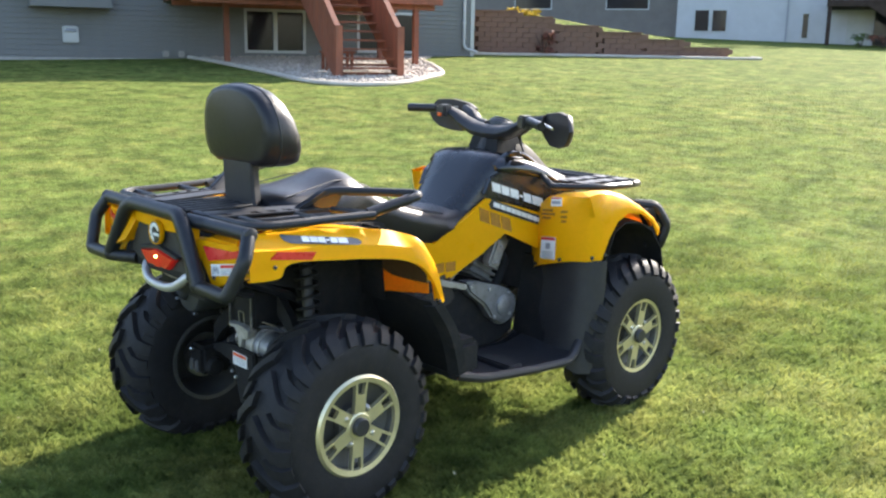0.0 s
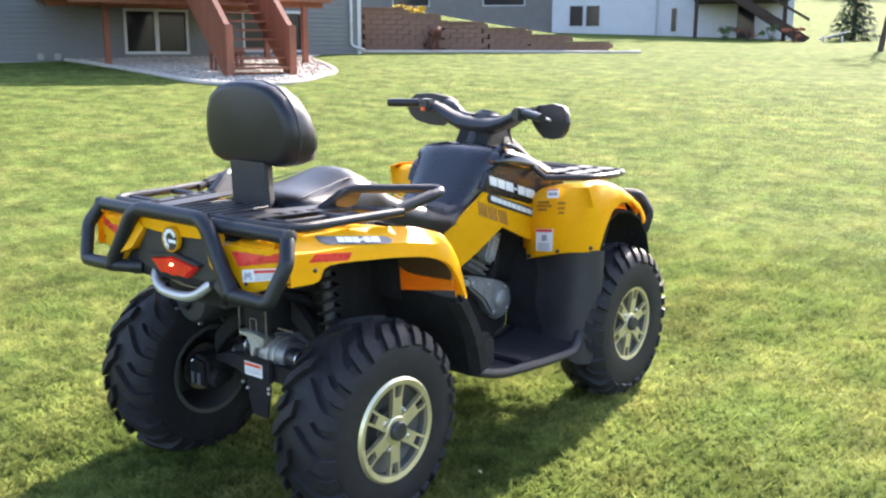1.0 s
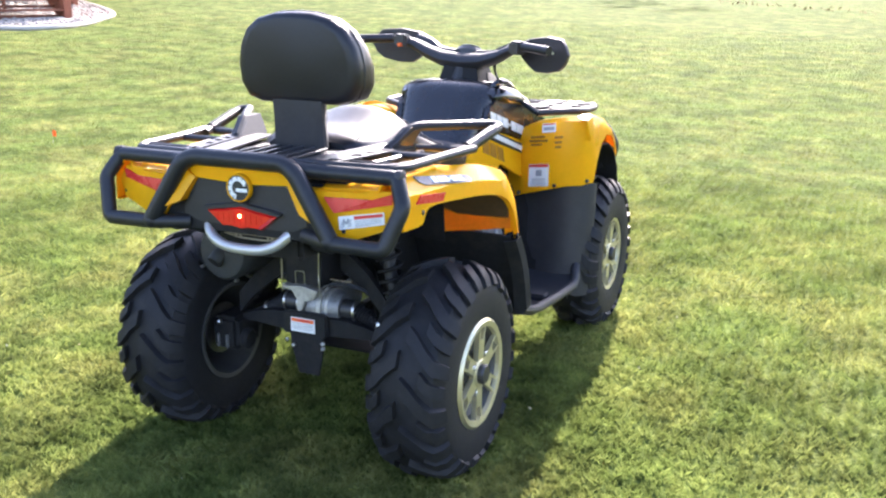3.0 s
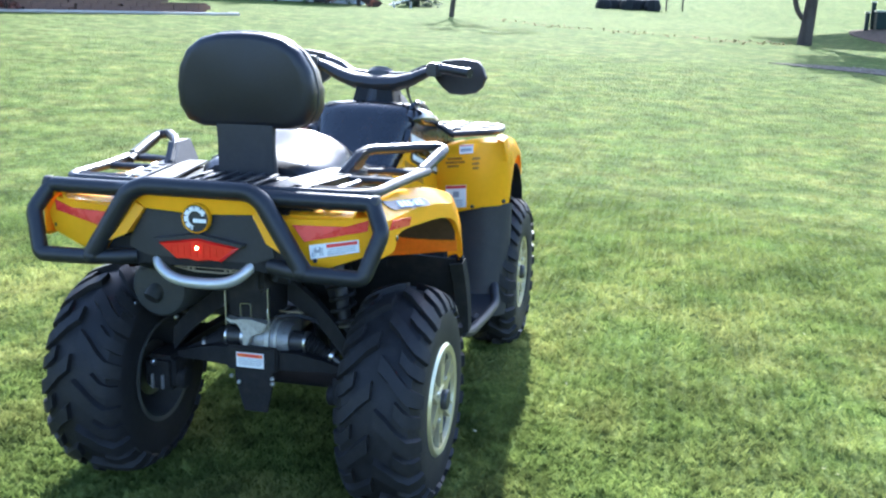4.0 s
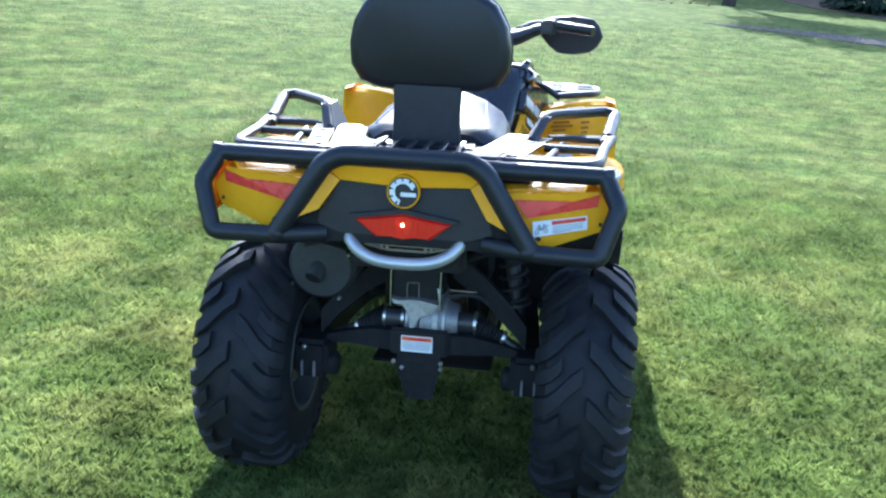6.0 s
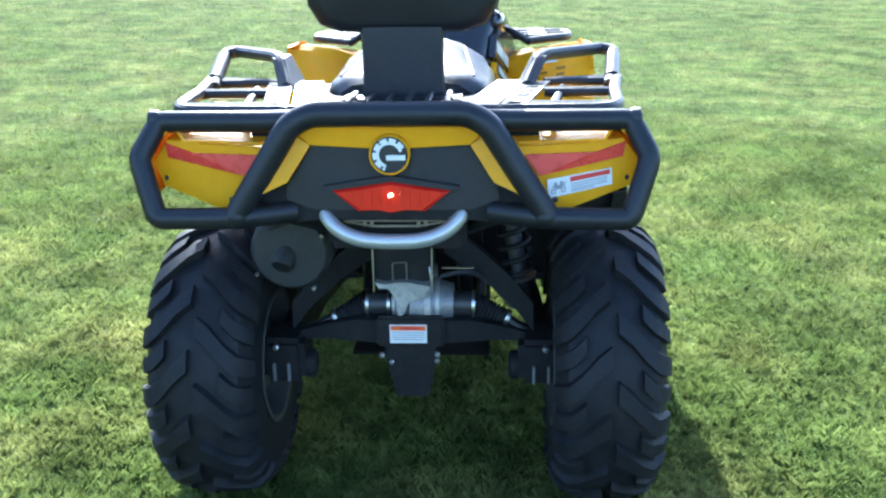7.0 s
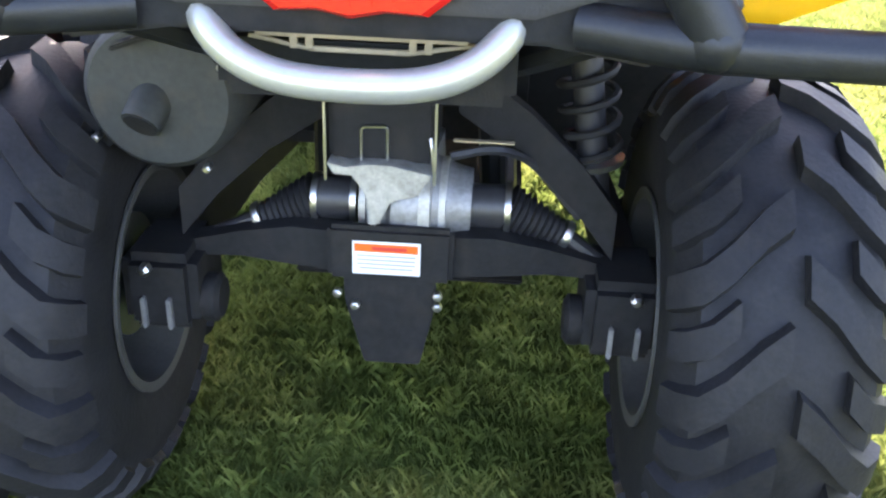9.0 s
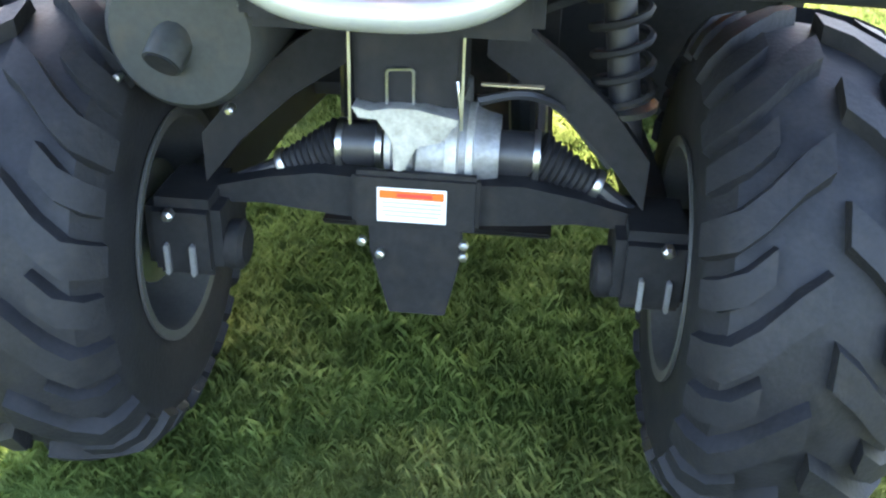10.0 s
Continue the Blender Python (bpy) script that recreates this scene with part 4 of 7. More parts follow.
# wheels
def tyre_mesh(width, rad, bead, lugs, name, way):
    bm = bmesh.new()
    w = width / 2
    prof = [(bead, -w * 0.94), (bead + 0.016, -w * 0.985), (bead + 0.05, -w * 1.0), (bead + 0.09, -w), (rad - 0.070, -w * 0.965), (rad - 0.039, -w * 0.80), (rad - 0.025, -w * 0.4), (rad - 0.020, 0),
            (rad - 0.025, w * 0.4), (rad - 0.039, w * 0.80), (rad - 0.070, w * 0.965), (bead + 0.09, w), (bead + 0.05, w * 1.0), (bead + 0.016, w * 0.985), (bead, w * 0.94), (bead - 0.006, w * 0.5), (bead - 0.006, -w * 0.5)]
    add_revolve(bm, prof, axis="x", seg=64, closed=True)

    def surf(u, a, lift):
        """A point on the tread: u across (-1 to 1), a round, lift above the carcass."""
        au = abs(u)
        if au <= 0.8:
            x, r = u * w, rad - 0.020 - 0.019 * (au / 0.8) ** 2
            nx, nr = 0.0, 1.0
        else:
            k = (au - 0.8) / 0.45
            x = math.copysign(w * (0.8 + 0.17 * math.sin(k * 1.5)), u)
            r = rad - 0.039 - 0.056 * k
            nx, nr = math.copysign(0.45 + 0.4 * k, u), 0.85 - 0.45 * k
        return Vector((x + nx * lift, (r + nr * lift) * math.cos(a), (r + nr * lift) * math.sin(a)))

    def lug(path, half, h):
        lo, hi = [], []
        for u, a in path:
            lo.append([surf(u, way * a - half * 1.3, -0.004), surf(u, way * a + half * 1.3, -0.004)])
            hi.append([surf(u, way * a - half, h), surf(u, way * a + half, h)])
        return bevel(loft([[l[0], t[0], t[1], l[1]] for l, t in zip(lo, hi)]), 0.004, 2)
    step = 2 * math.pi / lugs
    kinds = []
    for sgn in (-1, 1):
        b = 0.5 * step if sgn > 0 else 0.0
        kinds.append(small_mesh("tread_lug", lug([(sgn * 0.06, b + 0.62 * step), (sgn * 0.30, b + 0.46 * step), (sgn * 0.58, b + 0.20 * step), (sgn * 0.80, b + 0.04 * step), (sgn * 0.95, b), (sgn * 1.12, b - 0.02 * step)], 0.150 * step, 0.019), RUBBER, 50.0))
        kinds.append(small_mesh("tread_lug", lug([(sgn * 0.50, b + 0.80 * step), (sgn * 0.72, b + 0.62 * step), (sgn * 0.90, b + 0.54 * step), (sgn * 1.08, b + 0.52 * step)], 0.125 * step, 0.017), RUBBER, 50.0))
    bmesh.ops.recalc_face_normals(bm, faces=bm.faces)
    for f in bm.faces:
        f.smooth = True
    for e in bm.edges:
        if len(e.link_faces) == 2 and e.calc_face_angle(0.0) > radians(38):
            e.smooth = False
    return small_mesh(name, bm, RUBBER), kinds, lugs


def spoke_mesh(bead):
    """Machined face: outer ring and six spokes that fork round a slot near the rim."""
    bm = bmesh.new()
    add_revolve(bm, [(bead + 0.004, -0.004), (bead + 0.010, 0.004), (bead + 0.002, 0.012), (bead - 0.014, 0.009), (bead - 0.016, -0.004)], axis="x", seg=56, closed=True)
    for i in range(6):
        a = 2 * math.pi * i / 6 + 0.14
        rad_dir, tan = Vector((0, math.cos(a), math.sin(a))), Vector((0, -math.sin(a), math.cos(a)))
        r0, r1, r2 = 0.030, bead * 0.66, bead - 0.010

        def slab(pts):
            top = [rad_dir * r + tan * t + Vector((x, 0, 0)) for r, t, x in pts]
            add_loft(bm, [[p + Vector((-0.016, 0, 0)) for p in top], top])
        slab([(r0, -0.021, 0.004), (r1, -0.021, 0.005), (r1, 0.021, 0.005), (r0, 0.021, 0.004)])
        slab([(r1 - 0.002, 0.0125, 0.0046), (r2, 0.017, 0.007), (r2, 0.025, 0.007), (r1 - 0.002, 0.0208, 0.0046)])
        slab([(r1 - 0.002, -0.0208, 0.0046), (r2, -0.025, 0.007), (r2, -0.017, 0.007), (r1 - 0.002, -0.0125, 0.0046)])
    add_revolve(bm, [(0.046, -0.012), (0.048, 0.002), (0.040, 0.0065), (0.02, 0.0065)], axis="x", seg=28)
    bmesh.ops.recalc_face_normals(bm, faces=bm.faces)
    me = bpy.data.meshes.new("spokes")
    bm.to_mesh(me)
    bm.free()
    me.materials.append(RIM_FACE)
    return me


def barrel_mesh(bead, w):
    bm = revolve([(bead, -w), (bead + 0.006, -w - 0.004), (bead + 0.006, -w - 0.008), (bead - 0.008, -w - 0.006), (bead - 0.018, -w * 0.3), (bead - 0.020, w - 0.035), (bead - 0.018, w - 0.010), (bead - 0.006, w + 0.004), (bead + 0.004, w), (bead - 0.004, w * 0.5)], axis="x", seg=48, closed=True)
    bmesh.ops.recalc_face_normals(bm, faces=bm.faces)
    for f in bm.faces:
        f.smooth = True
    for e in bm.edges:
        if len(e.link_faces) == 2 and e.calc_face_angle(0.0) > radians(40):
            e.smooth = False
    me = bpy.data.meshes.new("wheel")
    bm.to_mesh(me)
    bm.free()
    me.materials.append(RIM_DARK)
    return me


BEAD = 0.156
SPOKES = spoke_mesh(BEAD)
CAP = small_mesh("hub_cap", revolve([(0.030, 0.0), (0.030, 0.016), (0.026, 0.022), (0.010, 0.023)], axis="x", seg=24), BLACK)
NUT = small_mesh("lug_nut", revolve([(0.0125, 0.0), (0.0125, 0.010), (0.0085, 0.013), (0.0085, 0.020), (0.005, 0.022)], axis="x", seg=6), STEEL)
TYRES = {(sx, front): tyre_mesh(w, 0.332, BEAD, 14, "tyre", -sx) for sx in (-1, 1) for front, w in ((False, 0.234), (True, 0.205))}
DISH = small_mesh("wheel_dish", revolve([(BEAD - 0.012, 0.012), (BEAD - 0.016, 0.0), (0.105, -0.020), (0.060, -0.024), (0.058, -0.030), (0.105, -0.026), (BEAD - 0.014, -0.006)], axis="x", seg=40, closed=True), RIM_DARK, 40.0)
HUB = small_mesh("wheel_hub", revolve([(0.002, -0.034), (0.062, -0.034), (0.062, 0.006), (0.030, 0.010), (0.002, 0.010)], axis="x", seg=28), RIM_DARK, 40.0)
REAR_BARREL, FRONT_BARREL = barrel_mesh(BEAD, 0.110), barrel_mesh(BEAD, 0.086)
for sx in (-1, 1):
    for y, cx, half, bmsh, spin in ((0.012, 0.444, 0.116, REAR_BARREL, 18), (1.5, 0.460, 0.088, FRONT_BARREL, 10)):
        tm = TYRES[sx, y > 1]
        base = Matrix.Translation((sx * cx, y, 0.303)) @ pose(0, 0, 0, 0, 0, 0 if sx > 0 else 180) @ pose(0, 0, 0, spin)
        wheel = piece("wheel", bmsh, quad, base)
        wheel["label"] = "alloy wheel with a mud tyre"
        piece("tyre", tm[0], wheel, Matrix.Identity(4))["label"] = "black lugged mud tyre"
        for k in range(tm[2]):
            for lug_mesh in tm[1]:
                piece("tread_lug", lug_mesh, wheel, pose(0, 0, 0, 360.0 / tm[2] * k))
        piece("rim_face", SPOKES, wheel, pose(half - 0.006, 0, 0))["label"] = "machined six-spoke rim face"
        piece("wheel_dish", DISH, wheel, pose(half - 0.030, 0, 0))
        piece("wheel_hub", HUB, wheel, pose(half - 0.030, 0, 0))
        piece("hub_cap", CAP, wheel, pose(half - 0.004, 0, 0))
        for k in range(4):
            a = math.pi / 2 * k + 0.14 + math.radians(30)
            piece("lug_nut", NUT, wheel, pose(half - 0.018, 0.062 * math.cos(a), 0.062 * math.sin(a)))


# rear fenders
def fender_out(y):
    """Half width over the rear fenders."""
    return 0.474 + 0.058 * min(1.0, max(0.0, (y + 0.315) / 0.68))


def rear_fender(s):
    top = smooth_rows([(0, -0.315, 0.936), (0, -0.225, 0.929), (0, -0.175, 0.925), (0, 0.0, 0.911), (0, 0.12, 0.898), (0, 0.23, 0.878), (0, 0.31, 0.842), (0, 0.372, 0.746), (0, 0.404, 0.640)], 4)
    lip = smooth_rows([(0, -0.315, 0.796), (0, -0.222, 0.797), (0, -0.182, 0.837), (0, 0.0, 0.826), (0, 0.12, 0.814), (0, 0.225, 0.796), (0, 0.300, 0.762), (0, 0.350, 0.698), (0, 0.384, 0.628)], 4)
    rows = []
    n = len(top)
    for i, (p, q) in enumerate(zip(top, lip)):
        k = i / (n - 1)
        out = fender_out(p.y)
        dip = 0.050 * min(1.0, max(0.0, (-0.06 - p.y) / 0.16))
        f = min(1.0, max(0.0, (p.y - 0.24) / 0.05))   # only a narrow band runs down the front
        rows.append([(s * (0.24 + (out - 0.296) * f), p.y, p.z - 0.014 - dip * 0.6), (s * (0.40 + (out - 0.450) * f), p.y, p.z - 0.004 - dip * 0.7), (s * (out - 0.055 + 0.030 * f), p.y, p.z + 0.004 - dip * 0.2), (s * (out - 0.030 + 0.016 * f), p.y, p.z - 0.018 + 0.012 * f - dip * 0.2),
                     (s * (out - 0.005), p.y * 0.7 + q.y * 0.3 if f else p.y, (p.z - 0.040 - dip * 0.2) * (1 - f) + (p.z * 0.7 + q.z * 0.3) * f), (s * out, q.y, q.z), (s * (out - 0.016), q.y, q.z - 0.002)])
    part("rear_fender", shell(rows, 0.006), YELLOW, quad, "glossy yellow plastic rear fender")
    # black liner over and in front of the wheel, translucent wall between
    rows = []
    for p in smooth_rows([(0, -0.27, 0.815), (0, -0.20, 0.838), (0, -0.05, 0.842), (0, 0.12, 0.838), (0, 0.24, 0.815)], 3):
        rows.append([(s * 0.13, p.y, p.z + 0.02), (s * 0.34, p.y, p.z + 0.012), (s * 0.462, p.y, p.z), (s * 0.468, p.y, p.z - 0.012)])
    part("arch_liner", shell(rows, 0.006), DARK, quad, "black plastic wheel-arch liner")
    rows = []
    for p in smooth_rows([(0, 0.345, 0.642), (0, 0.392, 0.56), (0, 0.44, 0.46), (0, 0.485, 0.34)], 3):
        rows.append([(s * 0.13, p.y, p.z + 0.01), (s * 0.34, p.y, p.z + 0.006), (s * 0.505, p.y, p.z), (s * 0.515, p.y + 0.004, p.z)])
    part("arch_liner", shell(rows, 0.006), DARK, quad)
    # front wall of the wheel housing: black inboard, shade painted brown above, sunlit orange below
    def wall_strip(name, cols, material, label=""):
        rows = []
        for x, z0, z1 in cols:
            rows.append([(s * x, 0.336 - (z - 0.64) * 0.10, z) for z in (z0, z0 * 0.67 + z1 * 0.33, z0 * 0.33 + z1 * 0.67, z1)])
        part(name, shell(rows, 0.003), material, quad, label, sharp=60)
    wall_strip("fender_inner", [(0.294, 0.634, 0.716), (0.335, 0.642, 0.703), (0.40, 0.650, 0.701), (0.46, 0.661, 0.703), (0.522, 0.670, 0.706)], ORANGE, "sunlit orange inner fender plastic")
    wall_strip("housing_wall", [(0.290, 0.712, 0.84), (0.335, 0.700, 0.84), (0.40, 0.698, 0.84), (0.46, 0.700, 0.83), (0.516, 0.703, 0.80)], BROWN, "inner fender plastic with its shade painted brown")
    wall_strip("housing_wall", [(0.12, 0.60, 0.86), (0.20, 0.60, 0.86), (0.292, 0.60, 0.86)], DARK)
    # Added cover: closes the gap that lets sun leak onto the tyre.
    part("housing_gap_cover", shell([[(s * 0.12, y, z), (s * 0.30, y, z), (s * (fender_out(y) - 0.03), y, z - 0.004)] for y, z in ((0.205, 0.868), (0.26, 0.862), (0.30, 0.848), (0.322, 0.838))], 0.004), DARK, quad)
    ext = [(0, 0.365, 0.632), (0, 0.425, 0.545), (0, 0.462, 0.460), (0, 0.485, 0.365)]
    rows = [[(s * 0.50, p.y - 0.035, p.z - 0.01), (s * 0.538, p.y - 0.02, p.z - 0.006), (s * 0.542, p.y + 0.012, p.z + 0.004), (s * 0.50, p.y + 0.02, p.z + 0.006)] for p in smooth_rows(ext, 4)]
    part("fender_flare", shell(rows, 0.004), DARK, quad)
    for y, z in ((0.372, 0.640), (-0.245, 0.835)):
        part("rivet", revolve([(0.007, 0), (0.007, 0.003), (0.003, 0.005)], c=(s * 0.531 if y > 0 else s * 0.494, y, z), axis="x", seg=8), BLACK, quad)


both(rear_fender)


def fender_x(y, z):
    """Outer face of the rear fender: an upright side below a slanted shoulder."""
    out = fender_out(y)
    top = float(np.interp(y, [-0.315, -0.225, -0.175, 0.0, 0.12, 0.23], [0.936, 0.929, 0.925, 0.911, 0.898, 0.878])) - 0.010 * min(1.0, max(0.0, (-0.06 - y) / 0.16))
    if z < top - 0.040:
        return out - 0.003
    k = (z - top + 0.040) / 0.022
    return out - 0.005 - 0.025 * k if k < 1 else out - 0.030 - 0.025 * (k - 1)


def fender_patch(name, s, poly, lift, material, parent, label=""):
    fine = []
    for (y0, z0), (y1, z1) in zip(poly, poly[1:] + poly[:1]):
        fine += [(y0 + (y1 - y0) * k / 4, z0 + (z1 - z0) * k / 4) for k in range(4)]
    return part(name, loft([[(s * (fender_x(y, z) - 0.004), y, z) for y, z in fine], [(s * (fender_x(y, z) + lift), y, z) for y, z in fine]]), material, parent, label, smooth=False)


def side_marks(s):
    mark = fender_patch("fender_label", s, [(-0.192, 0.913), (-0.187, 0.901), (-0.172, 0.893), (0.052, 0.866), (0.064, 0.868), (0.070, 0.874), (0.062, 0.881), (0.045, 0.886), (-0.172, 0.914), (-0.186, 0.917)], 0.0045, SLATE, quad, "dark grey maker's label with white marks")
    for y0, y1 in ((-0.132, -0.110), (-0.106, -0.084), (-0.080, -0.058), (-0.054, -0.044), (-0.040, -0.018), (-0.014, 0.018)):
        za, zb = 0.9005 - (y0 + 0.132) * 0.125, 0.9005 - (y1 + 0.132) * 0.125
        t = 0.0068 if y1 - y0 > 0.012 else 0.002
        fender_patch("label_bar", s, [(y0, za - t), (y1, zb - t), (y1 + 0.003, zb + t), (y0 + 0.003, za + t)], 0.0085, WHITE, mark)
    fender_patch("side_reflector", s, [(-0.250, 0.856), (-0.226, 0.876), (-0.098, 0.862), (-0.114, 0.840)], 0.004, RED, quad, "red side reflector")


both(side_marks)

# rear body
def slanted(bm):
    """Leans the outer strips of the tail panel back towards their feet."""
    for v in bm.verts:
        v.co.y -= max(0.0, 0.915 - v.co.z) * 0.28 * min(1.0, max(0.0, (abs(v.co.x) - 0.150) / 0.06))
    return bm


bm = bmesh.new()
add_prism(bm, [(-0.168, 0.938), (0.168, 0.938), (0.175, 0.915), (0.150, 0.893), (0.04, 0.887), (-0.04, 0.887), (-0.150, 0.893), (-0.175, 0.915)], "y", -0.348, -0.31)
for s in (-1, 1):
    add_prism(bm, [(s * 0.186, 0.918), (s * 0.242, 0.806), (s * 0.194, 0.826), (s * 0.150, 0.893)], "y", -0.352, -0.31)
part("tail_panel", slanted(bevel(bm, 0.002)), YELLOW, quad, "yellow plastic tail panel")
part("tail_centre", prism([(-0.150, 0.891), (0, 0.885), (0.150, 0.891), (0.200, 0.815), (0.205, 0.785), (0.150, 0.765), (-0.150, 0.765), (-0.205, 0.785), (-0.200, 0.815)], "y", -0.342, -0.27, 0.003), MATTE, quad, "black plastic tail centre")
part("tail_apron", prism([(-0.252, 0.806), (-0.200, 0.816), (0.200, 0.816), (0.252, 0.806), (0.290, 0.752), (0.250, 0.728), (0.160, 0.742), (-0.160, 0.742), (-0.250, 0.728), (-0.290, 0.752)], "y", -0.336, -0.312, 0.004), DARK, quad, "black plastic apron below the tail")
part("tail_core", box((0, -0.20, 0.84), (0.62, 0.20, 0.16), b=0.03), DARK, quad)
# lit tail lamp with its bulb
bm = bmesh.new()
hexa = [(-0.113, 0.806), (-0.062, 0.812), (0, 0.824), (0.062, 0.812), (0.113, 0.806), (0.064, 0.766), (0.030, 0.768), (0, 0.762), (-0.030, 0.768), (-0.064, 0.766)]
add_loft(bm, [[(x, -0.330, z) for x, z in hexa], [(x * 0.99, -0.354, 0.795 + (z - 0.795) * 0.99) for x, z in hexa], [(x * 0.90, -0.362, 0.795 + (z - 0.795) * 0.86) for x, z in hexa]])
tail_lamp = part("tail_lamp", bm, TAIL, quad, "red tail lamp, switched on", sharp=20)
for i in range(9):
    x = -0.072 + 0.018 * i
    h = 0.020 - abs(i - 4) * 0.0022
    part("lens_rib", box((x, -0.3625, 0.794), (0.002, 0.002, h * 2), b=0.0006, seg=1), TAIL, tail_lamp)
part("bulb", revolve([(0.0012, -0.3675), (0.003, -0.366), (0.004, -0.362), (0.004, -0.356)], c=(0, 0, 0.800), axis="y", seg=12), BULB, tail_lamp, "glowing bulb")
part("lamp_hood", prism([(-0.13, 0.815), (0, 0.836), (0.13, 0.815), (0.12, 0.806), (0, 0.824), (-0.12, 0.806)], "y", -0.358, -0.31, 0.002), MATTE, quad)
# round maker's emblem
emb = part("emblem", revolve([(0.036, -0.350), (0.036, -0.362), (0.033, -0.364), (0.0305, -0.362), (0.004, -0.362)], c=(0, 0, 0.877), axis="y", seg=36), BLACK, quad, "round black and white maker's emblem")
part("emblem_rim", revolve([(0.0385, -0.349), (0.0385, -0.363), (0.0365, -0.365), (0.0345, -0.363), (0.0345, -0.349)], c=(0, 0, 0.877), axis="y", seg=36, closed=True), YELLOW, emb)
bm = bmesh.new()
for i in range(26):
    a0, a1 = radians(18 + i * 9.0), radians(18 + (i + 1) * 9.0)
    ro = 0.0315 if i % 4 else 0.025
    q = [(0.0195, a0), (ro, a0), (ro, a1), (0.0195, a1)]
    add_loft(bm, [[(r * math.cos(a), y, 0.877 + r * math.sin(a)) for r, a in q] for y in (-0.361, -0.3645)])
part("emblem_ring", bm, WHITE, emb, smooth=False)
part("emblem_bar", box((0.012, -0.3645, 0.872), (0.036, 0.003, 0.0095), b=0.0005, seg=1), WHITE, emb)


def tail_side(s):
    """Yellow corner panel with its red reflector."""
    poly = [(s * 0.184, 0.900), (s * 0.440, 0.908), (s * 0.474, 0.852), (s * 0.456, 0.803), (s * 0.312, 0.752), (s * 0.288, 0.760)]
    bm = bmesh.new()
    back = [(x * 0.97, -0.235, z - (0.008 if i == 0 else 0.004 if i == 1 else -0.006)) for i, (x, z) in enumerate(poly)]
    low = [(x, z - (0.016 if i == 0 else 0.010 if i == 1 else 0.0)) for i, (x, z) in enumerate(poly)]   # the top slants down to the rear
    mid = [(x, -0.322 + 0.035 * max(0.0, (abs(x) - 0.30) / 0.17), z) for x, z in low]
    face = [(s * (abs(x) + (0.33 - abs(x)) * 0.03), -0.334 + 0.035 * max(0.0, (abs(x) - 0.30) / 0.17), 0.835 + (z - 0.835) * 0.96) for x, z in low]
    add_loft(bm, [back, mid, face])
    corner = part("tail_corner", bm, YELLOW, quad, "yellow plastic tail corner", sharp=25)
    # bright upper facet
    f = [(s * 0.236, -0.331, 0.8865), (s * 0.372, -0.318, 0.8925), (s * 0.402, -0.225, 0.9035), (s * 0.208, -0.225, 0.8985)]
    part("tail_facet", loft([[Vector(p) + Vector((0, 0.012, -0.010)) for p in f], f]), YELLOW, corner, smooth=False)
    yo = -0.337
    red = [(0.251, 0.875), (0.385, 0.876), (0.441, 0.894), (0.437, 0.866), (0.281, 0.835)]
    rr = [(s * x, yo + 0.035 * max(0.0, (x - 0.30) / 0.17), z - 0.004) for x, z in red]
    part("rear_reflector", loft([[Vector(p) + Vector((0, 0.006, 0)) for p in rr], rr]), RED, corner, "red rear reflector", smooth=False)
    for x, y, z in ((0.445, -0.30, 0.82), (0.31, -0.336, 0.785)):
        part("rivet", revolve([(0.006, y), (0.006, y - 0.003), (0.002, y - 0.004)], c=(s * x, 0, z), axis="y", seg=8), BLACK, corner)


both(tail_side)
# warning sticker on the right corner
st = [(0.294, 0.826), (0.416, 0.844), (0.418, 0.812), (0.297, 0.790)]


def on_corner(x, z, lift):
    return (x, -0.3345 - lift + 0.035 * max(0.0, (x - 0.30) / 0.17), z - 0.003)


def corner_patch(name, us, vs, lift, material, parent):
    """A patch of the sticker between fractions us across and vs down."""
    def at(u, v):
        a, b, c, d = (Vector((*p, 0)) for p in (st[0], st[1], st[2], st[3]))
        p = (a * (1 - u) + b * u) * (1 - v) + (d * (1 - u) + c * u) * v
        return Vector(on_corner(p.x, p.y, lift))
    q = [at(us[0], vs[0]), at(us[1], vs[0]), at(us[1], vs[1]), at(us[0], vs[1])]
    return part(name, loft([[p + Vector((0, 0.0012, 0)) for p in q], q]), material, parent, smooth=False)


stick = corner_patch("warning_sticker", (0, 1), (0, 1), 0.0022, WHITE, quad)
stick["label"] = "white warning sticker with a red band"
corner_patch("red_band", (0.35, 0.97), (0.08, 0.34), 0.0032, REDP, stick)
for v in (0.46, 0.60, 0.74, 0.86):
    corner_patch("print_line", (0.36, 0.92 - (v > 0.8) * 0.2), (v, v + 0.05), 0.0032, GREY, stick)
for u, v, w, h in ((0.045, 0.56, 0.07, 0.26), (0.115, 0.50, 0.10, 0.10), (0.205, 0.56, 0.07, 0.26), (0.07, 0.40, 0.20, 0.09), (0.10, 0.22, 0.045, 0.20), (0.19, 0.20, 0.040, 0.22), (0.225, 0.30, 0.07, 0.05)):
    corner_patch("print_mark", (u, u + w), (v, v + h), 0.0032, GREY, stick)
for u in (0.062, 0.222):
    corner_patch("print_mark", (u, u + 0.036), (0.62, 0.76), 0.0038, WHITE, stick)

# rear bumper tubes
bump = part("rear_bumper", tube([(-0.292, -0.378, 0.766), (-0.184, -0.366, 0.934), (-0.146, -0.358, 0.953), (0.146, -0.358, 0.953), (0.184, -0.366, 0.934), (0.292, -0.378, 0.766)], 0.0240, seg=14, fillet=0.035), TUBE, quad, "black tubular steel rear bumper")


